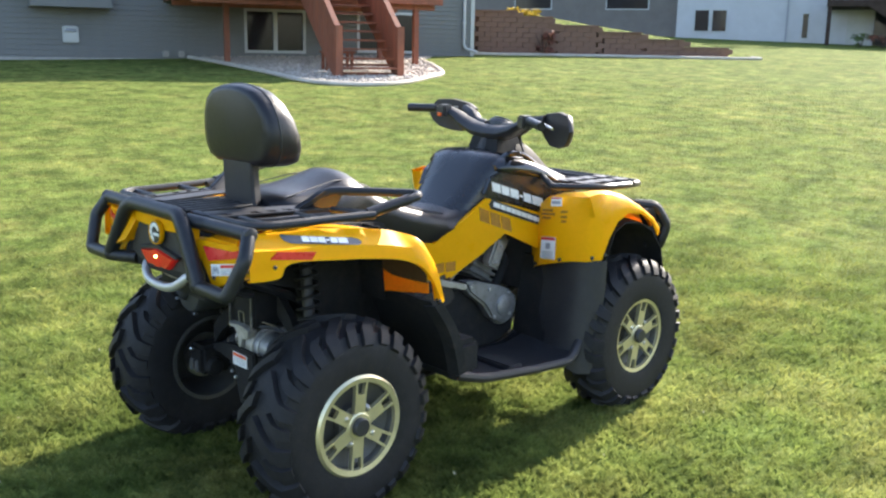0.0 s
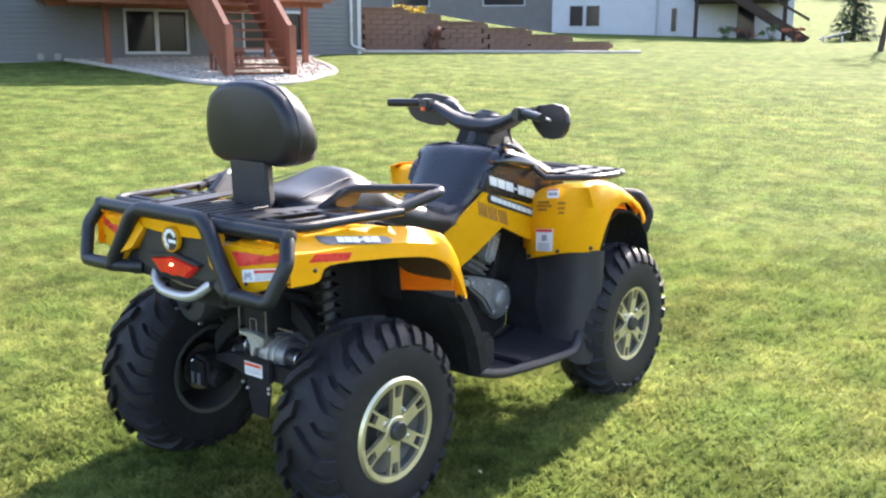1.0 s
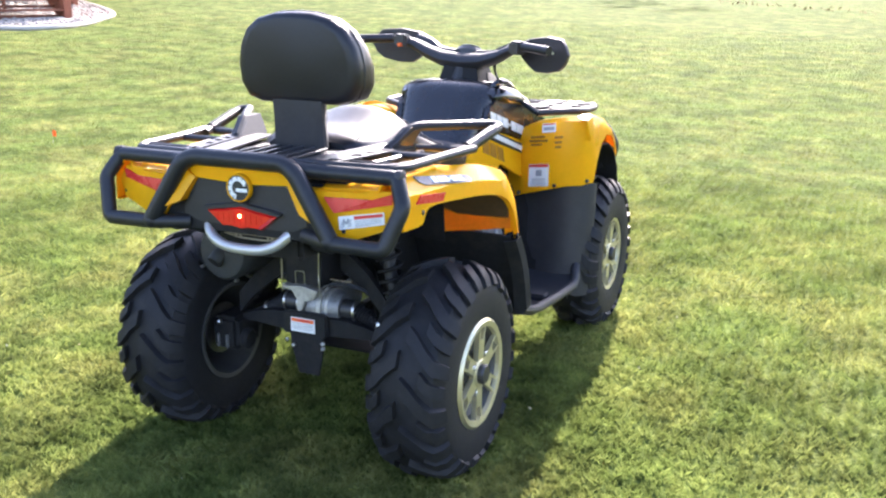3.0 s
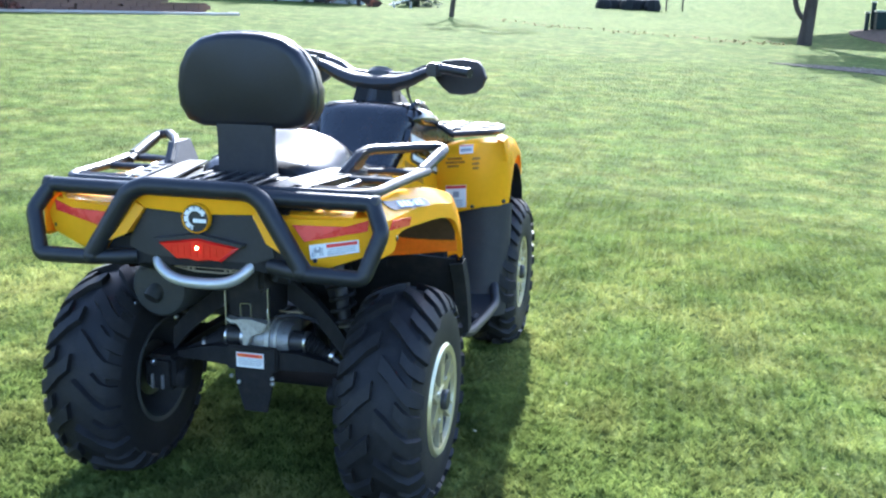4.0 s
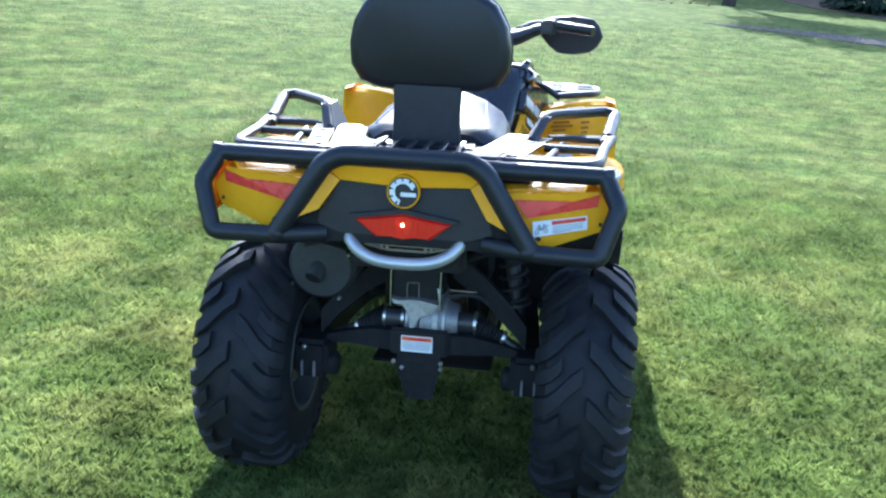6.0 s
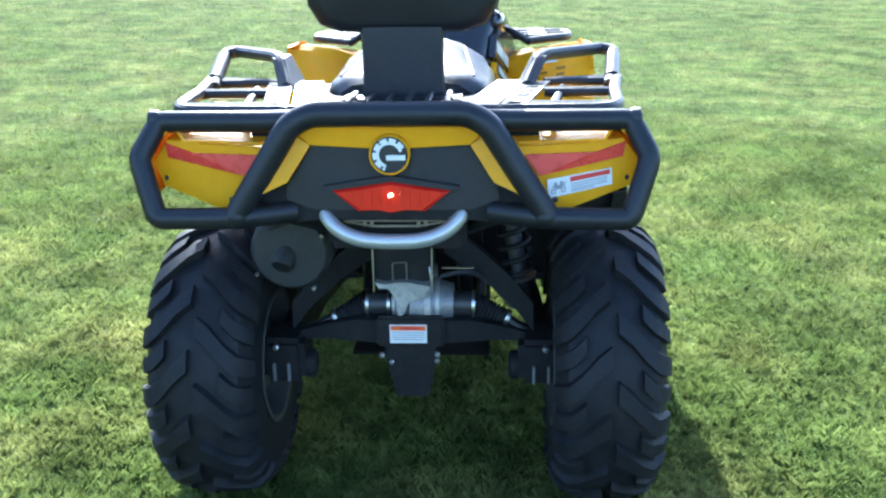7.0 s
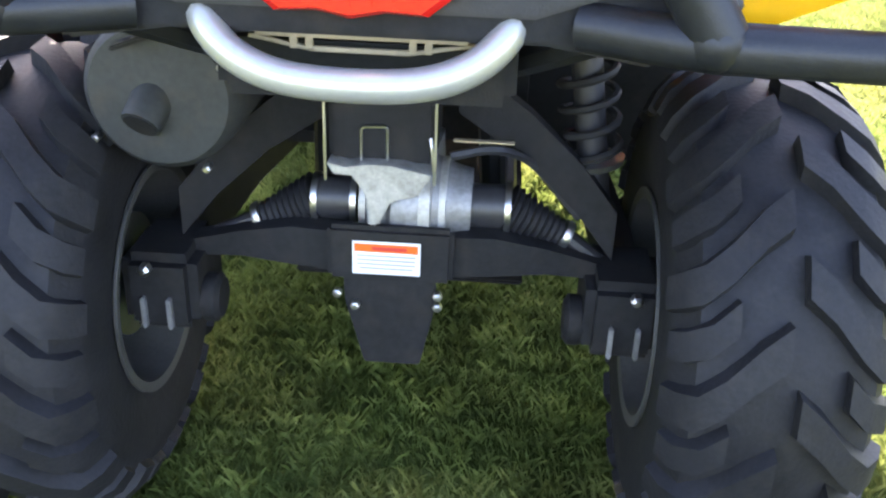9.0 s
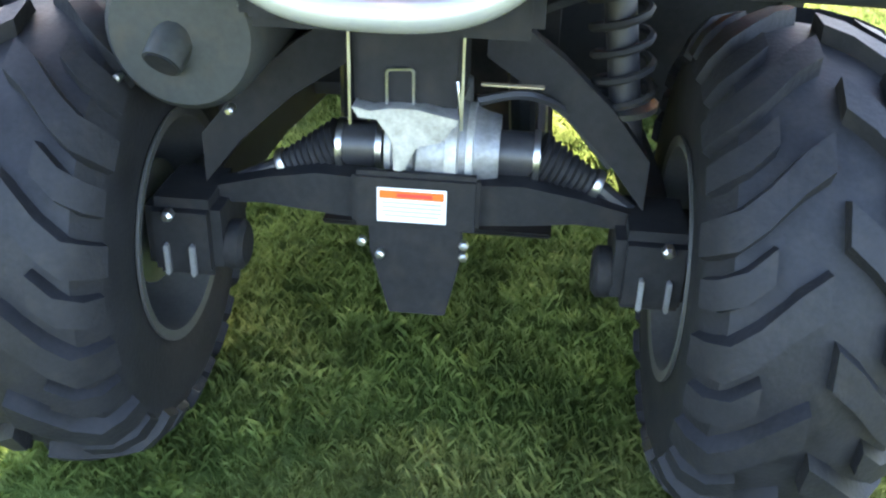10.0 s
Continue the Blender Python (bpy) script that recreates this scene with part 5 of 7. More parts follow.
def bumper_loop(s):
    part("bumper_loop", tube([(s * 0.165, -0.335, 0.937), (s * 0.24, -0.311, 0.931), (s * 0.450, -0.302, 0.930), (s * 0.484, -0.338, 0.866), (s * 0.447, -0.376, 0.757), (s * 0.284, -0.378, 0.760), (s * 0.19, -0.330, 0.760)], 0.0212, seg=12, fillet=0.016), TUBE, bump)
    part("bumper_stay", tube([(s * 0.21, -0.325, 0.752), (s * 0.15, -0.22, 0.70), (s * 0.13, -0.10, 0.66)], 0.016, seg=8), TUBE, bump)
    part("joint", revolve([(0.0252 * math.cos(a), 0.0252 * math.sin(a)) for a in [radians(-84 + 21 * k) for k in range(9)]], c=(s * 0.290, -0.378, 0.764), axis="y", seg=16), TUBE, bump)
    part("end_cap", revolve([(0.0195, 0.0), (0.021, 0.004), (0.021, 0.018), (0.012, 0.022)], axis="x", seg=12), MATTE, bump).matrix_basis = pose(s * 0.448, -0.302, 0.932, 0, 0, 0 if s > 0 else 180)


both(bumper_loop)
# silver lower guard and its plate
arc = smooth_rows([(-0.137, -0.295, 0.780), (-0.131, -0.328, 0.752), (-0.100, -0.345, 0.723), (-0.046, -0.352, 0.707), (0.046, -0.352, 0.707), (0.100, -0.345, 0.723), (0.131, -0.328, 0.752), (0.137, -0.295, 0.780)], 5)
guard = part("lower_guard", tube(arc, 0.0148, seg=12, raw=True, flat=1.0), SILVER, quad, "silver painted tubular lower guard")
bm = bmesh.new()
add_box(bm, (0, -0.300, 0.7330), (0.19, 0.004, 0.005))
add_box(bm, (0, -0.300, 0.7210), (0.09, 0.004, 0.005))
for s in (-1, 1):
    add_box(bm, (s * 0.071, -0.300, 0.7255), (0.060, 0.004, 0.004), (0, -s * 10, 0))
for x in (-0.060, -0.046, 0.046, 0.060):
    add_box(bm, (x, -0.300, 0.727), (0.007, 0.0044, 0.013))
part("guard_plate", bevel(bm, 0.0008, 1), TAN, guard, "tan zinc-plated slotted plate")
part("hitch_box", box((0, -0.20, 0.70), (0.28, 0.16, 0.07), b=0.012), DARK, quad)

# rear rack
rack = part("rear_rack", tube([(-0.13, -0.290, 0.945), (-0.405, -0.277, 0.945), (-0.435, -0.225, 0.945), (-0.449, -0.03, 0.945), (-0.474, 0.14, 0.947)], 0.0135, seg=10, fillet=0.04), TUBE, quad, "black tubular rear luggage rack")
part("rack_rail", tube([(0.13, -0.290, 0.945), (0.405, -0.277, 0.945), (0.435, -0.225, 0.945), (0.449, -0.03, 0.945), (0.474, 0.14, 0.947)], 0.0135, seg=10, fillet=0.04), TUBE, rack)


def rack_side(s):
    for y, x0 in ((-0.215, 0.26), (-0.035, 0.30), (0.125, 0.33)):
        part("cross_bar", tube([(s * x0, y, 0.942), (s * (0.452 + 0.07 * y), y, 0.942)], 0.0115, seg=8), TUBE, rack)
    part("inner_rail", tube([(s * 0.285, -0.265, 0.936), (s * 0.315, -0.16, 0.936), (s * 0.345, 0.06, 0.936)], 0.010, seg=8, fillet=0.05), TUBE, rack)
    # grab handle
    hoop = part("grab_handle", tube([(s * 0.452, 0.080, 0.940), (s * 0.485, 0.315, 0.990), (s * 0.452, 0.330, 0.994), (s * 0.296, 0.090, 1.006), (s * 0.265, 0.000, 0.950)], 0.0145, seg=10, fillet=0.035), TUBE, rack, "black rubber-covered grab handle")
    part("handle_foot", loft([[(s * x - 0.014, y, z), (s * x + 0.014, y, z), (s * x + 0.012, y + d, z), (s * x - 0.012, y + d, z)] for x, y, z, d in ((0.262, -0.03, 0.945, 0.17), (0.278, 0.022, 0.975, 0.125), (0.294, 0.066, 1.006, 0.085))]), MATTE, hoop)
    part("handle_grip", tube([(s * 0.460, 0.120, 0.949), (s * 0.479, 0.275, 0.982)], 0.0180, seg=12), VINYL, hoop)
    part("lower_bar", tube([(s * 0.462, 0.150, 0.944), (s * 0.305, 0.100, 0.944)], 0.0105, seg=8), TUBE, rack)
    # slotted plate on the rack
    a, b, c, d = Vector((s * 0.200, -0.300, 0.956)), Vector((s * 0.250, -0.285, 0.954)), Vector((s * 0.318, 0.06, 0.953)), Vector((s * 0.262, 0.05, 0.953))

    def at(u, v):
        return (a * (1 - u) + b * u) * (1 - v) + (d * (1 - u) + c * u) * v
    bm = bmesh.new()
    cuts = [0, 0.07, 0.17, 0.36, 0.44, 0.52, 0.60, 0.68, 0.76, 1.0]
    for i in range(len(cuts) - 1):
        v0, v1 = cuts[i], cuts[i + 1]
        spans = [(0, 0.22), (0.78, 1.0)] if i in (1, 3, 5, 7) else [(0, 1)]
        for u0, u1 in spans:
            q = [at(u0, v0), at(u1, v0), at(u1, v1), at(u0, v1)]
            add_loft(bm, [[p - Vector((0, 0, 0.005)) for p in q], q])
    bmesh.ops.remove_doubles(bm, verts=bm.verts, dist=0.0002)
    part("rack_plate", bm, BLACK, rack, "slotted black rack plate", smooth=False)
    q = [Vector((s * 0.13, -0.26, 0.951)), Vector((s * 0.195, -0.285, 0.953)), Vector((s * 0.262, 0.09, 0.951)), Vector((s * 0.20, 0.10, 0.950))]
    part("rack_tray", loft([[p - Vector((0, 0, 0.006)) for p in q], q]), BLACK, rack, smooth=False)


both(rack_side)
for i in range(6):
    x = -0.10 + 0.04 * i
    part("rack_slat", box((x, -0.18, 0.948), (0.012, 0.22, 0.008), b=0.002, seg=1), BLACK, rack)
part("rack_base", box((0, -0.04, 0.925), (0.44, 0.42, 0.02), b=0.006), DARK, rack)

# backrest
PAD = [(-0.130, 1.072), (0.130, 1.072), (0.176, 1.088), (0.200, 1.128), (0.204, 1.180), (0.193, 1.235), (0.165, 1.285), (0.122, 1.316), (0.062, 1.331), (0, 1.334)]
PAD = PAD + [(-x, z) for x, z in PAD[-2:1:-1]]


def cushion():
    out = PAD
    rings = []
    for k, y, dz, lean in ((0.84, -0.072, 0.0, -0.10), (0.94, -0.068, 0.0, -0.10), (0.985, -0.057, 0.0, -0.10), (1.0, -0.040, 0.0, -0.11), (1.0, -0.020, 0.0, -0.12), (1.0, 0.005, -0.001, -0.20), (0.985, 0.032, -0.004, -0.28), (0.93, 0.056, -0.008, -0.34), (0.80, 0.074, -0.011, -0.38), (0.5, 0.087, -0.012, -0.40), (0.15, 0.091, -0.012, -0.40)):
        rings.append([(x * k, y + (z - 1.2) * lean * (1.0 if z > 1.2 else 0.4), 1.20 + (z - 1.20) * k + dz) for x, z in out])
    return loft(rings)


rest = part("backrest", cushion(), VINYL, quad, "padded black vinyl passenger backrest", sharp=50)
part("backrest_piping", tube([Vector((p.x * 1.002, -0.022 - (p.z - 1.2) * (0.12 if p.z > 1.2 else 0.048), p.z)) for p in round_path([(x, 0, z) for x, z in PAD], 0.012, closed=True)], 0.0035, seg=6, raw=True, closed=True), BLACK, rest)
bm = loft([[(x, y, z) for x, y in ((-w * 0.95, -0.062 + d), (w * 0.95, -0.062 + d), (w, -0.052 + d), (w * 0.9, -0.026 + d), (-w * 0.9, -0.026 + d), (-w, -0.052 + d))] for z, w, d in ((0.915, 0.094, 0.006), (0.96, 0.088, 0.004), (1.03, 0.086, 0.0), (1.085, 0.088, -0.002), (1.11, 0.092, -0.002))])
part("backrest_post", bevel(bm, 0.006), MATTE, quad, "black moulded backrest post")
part("post_foot", box((0, -0.03, 0.925), (0.27, 0.17, 0.03), b=0.01), MATTE, quad)

# seat
def seat():
    st = [(-0.02, 0.150, 0.965, 0.90), (0.03, 0.178, 0.982, 0.86), (0.14, 0.190, 0.990, 0.84), (0.23, 0.190, 1.016, 0.83), (0.29, 0.182, 1.032, 0.83), (0.35, 0.168, 1.016, 0.825), (0.43, 0.162, 0.955, 0.81), (0.53, 0.174, 0.905, 0.765),
          (0.64, 0.182, 0.872, 0.742), (0.74, 0.176, 0.845, 0.745), (0.82, 0.165, 0.852, 0.77), (0.89, 0.152, 0.892, 0.80), (0.94, 0.140, 0.945, 0.83)]
    rings = []
    for y, w, z, zb in st:
        k = math.exp(-((y - 0.27) / 0.15) ** 2)   # the pillion hump is peaked
        half = [(w * 0.88, zb), (w * 1.02, z - 0.062 - 0.024 * k), (w * (0.96 - 0.06 * k), z - 0.026 - 0.026 * k), (w * (0.78 - 0.16 * k), z - 0.008 - 0.014 * k), (w * (0.4 - 0.10 * k), z - 0.002 * k)]
        rings.append([(-x, y, h) for x, h in half] + [(0, y, z + 0.002)] + [(x, y, h) for x, h in half[::-1]])
    # finer along the bike
    fine = [smooth_rows([r[k] for r in rings], 3) for k in range(len(rings[0]))]
    return loft([[fine[k][i] for k in range(len(fine))] for i in range(len(fine[0]))])


seat_ob = part("seat", seat(), VINYL, quad, "black vinyl two-up saddle", sharp=50)
for s in (-1, 1):
    part("seat_seam", tube([(s * 0.148, 0.03, 0.970), (s * 0.118, 0.27, 1.010), (s * 0.128, 0.37, 0.985), (s * 0.140, 0.53, 0.900), (s * 0.145, 0.64, 0.866), (s * 0.13, 0.76, 0.838)], 0.0025, seg=5, fillet=0.05), BLACK, seat_ob)
part("seat_base", loft([[(-w, y, z0), (w, y, z0), (w, y, z1), (-w, y, z1)] for y, w, z0, z1 in ((-0.20, 0.26, 0.80, 0.90), (0.24, 0.22, 0.76, 0.87), (0.46, 0.15, 0.70, 0.84), (0.60, 0.115, 0.66, 0.80), (0.95, 0.11, 0.62, 0.80))]), DARK, quad)

# tank cover, side panels
def pod():
    st = [(0.80, 0.135, 0.835, 0.76), (0.87, 0.152, 0.900, 0.78), (0.93, 0.166, 0.968, 0.80), (0.985, 0.184, 1.032, 0.82), (1.03, 0.194, 1.052, 0.82), (1.09, 0.202, 1.054, 0.82), (1.16, 0.208, 1.036, 0.80), (1.26, 0.214, 1.002, 0.80), (1.38, 0.210, 0.960, 0.80), (1.50, 0.185, 0.915, 0.79), (1.58, 0.15, 0.865, 0.78)]
    rings = []
    for y, w, z, zb in st:
        half = [(w, zb), (w * 1.01, z * 0.7 + zb * 0.3), (w * 0.97, z - 0.026), (w * 0.84, z - 0.005), (w * 0.45, z + 0.002)]
        rings.append([(-x, y, h) for x, h in half] + [(0, y, z + 0.004)] + [(x, y, h) for x, h in half[::-1]])
    fine = [smooth_rows([r[k] for r in rings], 3) for k in range(len(rings[0]))]
    return loft([[fine[k][i] for k in range(len(fine))] for i in range(len(fine[0]))])


part("tank_cover", pod(), SATIN, quad, "black plastic tank cover", sharp=45)


def side_x(y, z):
    """Half width of the body side."""
    return 0.138 + max(0.0, y - 0.65) * 0.150 + max(0.0, 0.65 - y) * 0.50 + 0.10 * max(0.0, 0.80 - z) * min(1.0, max(0.0, (y - 0.80) / 0.2))


def body_patch(s, poly, lift, thick):
    """A plate that follows the body side."""
    bm = add_prism(bmesh.new(), poly, "x", 0.0, 1.0)
    for c in (0.55, 0.65, 0.80, 0.90, 1.0, 1.1, 1.2, 1.3):
        bmesh.ops.bisect_plane(bm, geom=bm.verts[:] + bm.edges[:] + bm.faces[:], plane_co=(0, c, 0), plane_no=(0, 1, 0))
    bmesh.ops.bisect_plane(bm, geom=bm.verts[:] + bm.edges[:] + bm.faces[:], plane_co=(0, 0, 0.80), plane_no=(0, 0, 1))
    for v in bm.verts:
        v.co.x = s * (side_x(v.co.y, v.co.z) + lift - thick * (1 - v.co.x))
    return bm


def body_side(s):
    lower = [(0.46, 0.715), (0.56, 0.768), (0.69, 0.732), (0.80, 0.798), (0.938, 0.888), (1.10, 0.842), (1.36, 0.762), (1.36, 0.640), (1.225, 0.650), (1.13, 0.692), (1.025, 0.742), (0.90, 0.665), (0.755, 0.578), (0.62, 0.60), (0.50, 0.640)]
    panel = part("side_panel", bevel(body_patch(s, lower, 0.016, 0.018), 0.002, 2, 50), YELLOW, quad, "yellow plastic side panel", sharp=25)
    upper = [(0.925, 0.905), (0.955, 0.965), (1.03, 1.000), (1.20, 0.975), (1.34, 0.925), (1.42, 0.865), (1.33, 0.780), (1.10, 0.850), (0.940, 0.899)]
    up = part("tank_side", bevel(body_patch(s, upper, 0.012, 0.02), 0.002, 2, 50), SATIN, quad, "gloss black tank side panel", sharp=25)
    # maker's lettering as plain white blocks
    y = 0.957
    for w in (0.040, 0.038, 0.042, 0.016, 0.038, 0.056):
        zt = 0.952 - (y - 0.957) * 0.33
        hz = 0.036 if w > 0.02 else 0.010
        dz = 0.0 if w > 0.02 else 0.014
        q = [(y, zt - dz), (y + w, zt - dz - w * 0.32), (y + w + 0.006, zt - dz - w * 0.32 - hz), (y + 0.006, zt - dz - hz)]
        part("lettering_block", body_patch(s, q, 0.0145, 0.003), WHITE, up, smooth=False)
        y += w + 0.006
    q = [(0.955, 0.884), (1.225, 0.790), (1.233, 0.772), (1.222, 0.752), (0.952, 0.846), (0.943, 0.865)]
    plaque = part("lettering_plaque", body_patch(s, q, 0.0185, 0.003), BLACK, panel, smooth=False)
    y = 0.963
    for w in (0.032, 0.025, 0.023, 0.021, 0.025, 0.026, 0.026, 0.023, 0.025):
        zt = 0.8735 - (y - 0.963) * 0.357
        q = [(y, zt), (y + w, zt - w * 0.357), (y + w, zt - w * 0.357 - 0.019), (y, zt - 0.019)]
        part("lettering_block", body_patch(s, q, 0.0200, 0.002), WHITE, plaque, smooth=False)
        y += w + 0.0035
    for y0, y1 in ((0.895, 0.943), (0.950, 0.997), (1.004, 1.050)):
        z0 = 0.858 - (y0 - 0.895) * 0.38
        q = [(y0, z0), (y1, z0 - (y1 - y0) * 0.4), (y1 + 0.006, z0 - (y1 - y0) * 0.4 - 0.054), (y0 + 0.006, z0 - 0.054)]
        part("faded_mark", body_patch(s, q, 0.0175, 0.003), GHOST, panel, smooth=False)
    for y0, y1 in ((0.690, 0.735), (0.743, 0.788)):
        part("faded_mark", body_patch(s, [(y0, 0.652), (y1, 0.655), (y1, 0.618), (y0, 0.615)], 0.018, 0.003), GHOST, panel, smooth=False)



both(body_side)


# glossy rounded shoulders over the lettering
def tank_shoulder(s):
    st = [(0.985, 1.018, 0.992, 0.196), (1.03, 1.043, 0.976, 0.219), (1.10, 1.042, 0.962, 0.231), (1.18, 1.021, 0.952, 0.241), (1.27, 0.979, 0.930, 0.248), (1.33, 0.941, 0.905, 0.246), (1.375, 0.900, 0.884, 0.226)]
    rings = []
    for y, zt, zb, x in st:
        h = zt - zb
        prof = [(x - 0.10, zb), (x - 0.10, zt - 0.012), (x - 0.060, zt), (x - 0.030, zt - 0.08 * h), (x - 0.009, zt - 0.30 * h), (x, zt - 0.62 * h), (x - 0.006, zt - 0.88 * h), (x - 0.020, zb)]
        rings.append([(s * a, y, z) for a, z in prof])
    fine = [smooth_rows([r[k] for r in rings], 3) for k in range(len(rings[0]))]
    part("tank_shoulder", loft([[fine[k][i] for k in range(len(fine))] for i in range(len(fine[0]))]), GLOSS, quad, "gloss black rounded tank shoulder", sharp=50)


both(tank_shoulder)


# front fenders and leg shields
def front_fender(s):
    # rear-facing leg shield, outer corner, side with wheel arch, as stations round the outline
    arch = [(1.245, 0.655), (1.285, 0.735), (1.335, 0.800), (1.405, 0.828), (1.505, 0.812), (1.60, 0.765), (1.650, 0.702)]
    tops = [(1.170, 0.918), (1.215, 0.925), (1.300, 0.920), (1.400, 0.898), (1.510, 0.850), (1.610, 0.796), (1.672, 0.748)]
    rows = []
    # leg shield columns from the body outwards
    for x, y, zb, zt in ((0.165, 1.250, 0.560, 0.840), (0.215, 1.210, 0.582, 0.848), (0.290, 1.165, 0.608, 0.880), (0.375, 1.150, 0.632, 0.905), (0.440, 1.158, 0.648, 0.915), (0.500, 1.185, 0.652, 0.915)):
        rows.append([(s * x, y, zb), (s * x, y - 0.004, zb * 0.66 + zt * 0.34), (s * x, y, zb * 0.33 + zt * 0.67), (s * x, y + 0.012, zt - 0.010), (s * (x - 0.006), y + 0.045, zt + 0.004)])
    for (ya, za), (yt, zt) in zip(arch, tops):
        k = (ya - 1.245) / 0.41
        xo = 0.530 + 0.010 * math.sin(k * 3.14) - 0.02 * k
        rows.append([(s * xo, ya, za), (s * (xo + 0.002), ya * 0.66 + yt * 0.34, za * 0.66 + zt * 0.34), (s * (xo - 0.004), ya * 0.33 + yt * 0.67, za * 0.33 + zt * 0.67), (s * (xo - 0.016), yt, zt - 0.006), (s * (xo - 0.05), yt, zt + 0.004)])
    part("front_fender", shell(rows, 0.006), YELLOW, quad, "glossy yellow front fender and leg shield", sharp=55)
    # top deck of the fender under the rack
    deck = [[(s * 0.200, 1.26, 0.850), (s * 0.284, 1.21, 0.884), (s * 0.369, 1.195, 0.909), (s * 0.434, 1.203, 0.919), (s * 0.494, 1.230, 0.919)],
            [(s * 0.19, 1.38, 0.862), (s * 0.28, 1.36, 0.880), (s * 0.36, 1.36, 0.892), (s * 0.43, 1.38, 0.900), (s * 0.484, 1.400, 0.902)],
            [(s * 0.17, 1.56, 0.825), (s * 0.26, 1.58, 0.826), (s * 0.34, 1.60, 0.815), (s * 0.42, 1.61, 0.800), (s * 0.478, 1.610, 0.796)],
            [(s * 0.15, 1.70, 0.75), (s * 0.24, 1.71, 0.745), (s * 0.32, 1.71, 0.735), (s * 0.40, 1.70, 0.73), (s * 0.468, 1.668, 0.739)]]
    part("fender_top", shell(deck, 0.006), YELLOW, quad, sharp=40)
    # black mud guard below the shield
    rows = []
    for x, y, zb, zt in ((0.150, 1.262, 0.40, 0.562), (0.205, 1.228, 0.36, 0.585), (0.28, 1.190, 0.30, 0.615), (0.37, 1.170, 0.26, 0.638), (0.435, 1.165, 0.225, 0.652), (0.50, 1.185, 0.20, 0.655), (0.535, 1.225, 0.20, 0.656), (0.538, 1.262, 0.215, 0.650)):
        rows.append([(s * x, y - 0.03, zb), (s * x, y - 0.012, zb * 0.6 + zt * 0.4), (s * x, y + 0.006, zb * 0.25 + zt * 0.75), (s * x, y + 0.008, zt)])
    part("mud_guard", shell(rows, 0.006), MATTE, quad, "black plastic front mud guard", sharp=40)
    # arch liner in front
    rows = [[(s * 0.20, y, z), (s * 0.36, y, z + 0.01), (s * 0.515, y + 0.004, z - 0.008)] for y, z in ((1.26, 0.50), (1.29, 0.66), (1.34, 0.765), (1.41, 0.795), (1.51, 0.785), (1.60, 0.74), (1.67, 0.66), (1.70, 0.56))]
    part("arch_liner", shell(rows, 0.005), DARK, quad, sharp=60)
    for x, y, z in ((0.235, 1.190, 0.600), (0.40, 1.146, 0.650), (0.515, 1.205, 0.668)):
        part("rivet", revolve([(0.008, y), (0.008, y - 0.006), (0.003, y - 0.008)], c=(s * x, 0, z), axis="y", seg=8), BLACK, quad)
    part("running_rivet", revolve([(0.008, 0), (0.008, 0.004), (0.003, 0.006)], c=(s * 0.531, 1.262, 0.676), axis="x", seg=8), BLACK, quad)


both(front_fender)


def shield_patch(name, x0, x1, z0, z1, material, parent, lift=0.0, slope=0.13):
    def y(x):
        a = abs(x)
        return (1.215 - (a - 0.205) * 0.588 if a < 0.29 else 1.165 - (a - 0.29) * 0.176 if a < 0.375 else 1.150 + (a - 0.375) * 0.123) - 0.0055 - lift
    q = [(x0, z0), (x1, z0 + slope * (x1 - x0)), (x1, z1 + slope * (x1 - x0)), (x0, z1)]
    return part(name, loft([[(x, y(x) + 0.001, z) for x, z in q], [(x, y(x) - 0.001, z) for x, z in q]]), material, parent, smooth=False)


warn = shield_patch("shield_sticker", 0.286, 0.374, 0.634, 0.724, WHITE, quad)
warn["label"] = "white warning sticker with a red head"
shield_patch("red_band", 0.288, 0.372, 0.712, 0.723, REDP, warn, 0.0015)
shield_patch("print_mark", 0.318, 0.344, 0.680, 0.704, GREY, warn, 0.0015)
for z in (0.640, 0.648, 0.656, 0.664):
    shield_patch("print_line", 0.298, 0.362, z, z + 0.003, GREY, warn, 0.0015)
reg = shield_patch("small_sticker", 0.342, 0.398, 0.856, 0.892, WHITE, quad, 0.002)
shield_patch("print_line", 0.348, 0.392, 0.866, 0.878, GREY, reg, 0.0035)
shield_patch("red_band", 0.344, 0.396, 0.886, 0.891, REDP, reg, 0.0035)
for x0, x1, z in ((0.292, 0.352, 0.828), (0.285, 0.365, 0.812), (0.292, 0.340, 0.798), (0.395, 0.425, 0.836), (0.395, 0.422, 0.816), (0.398, 0.420, 0.798)):
    shield_patch("faded_mark", x0, x1, z, z + 0.009, GHOST, quad, 0.001)

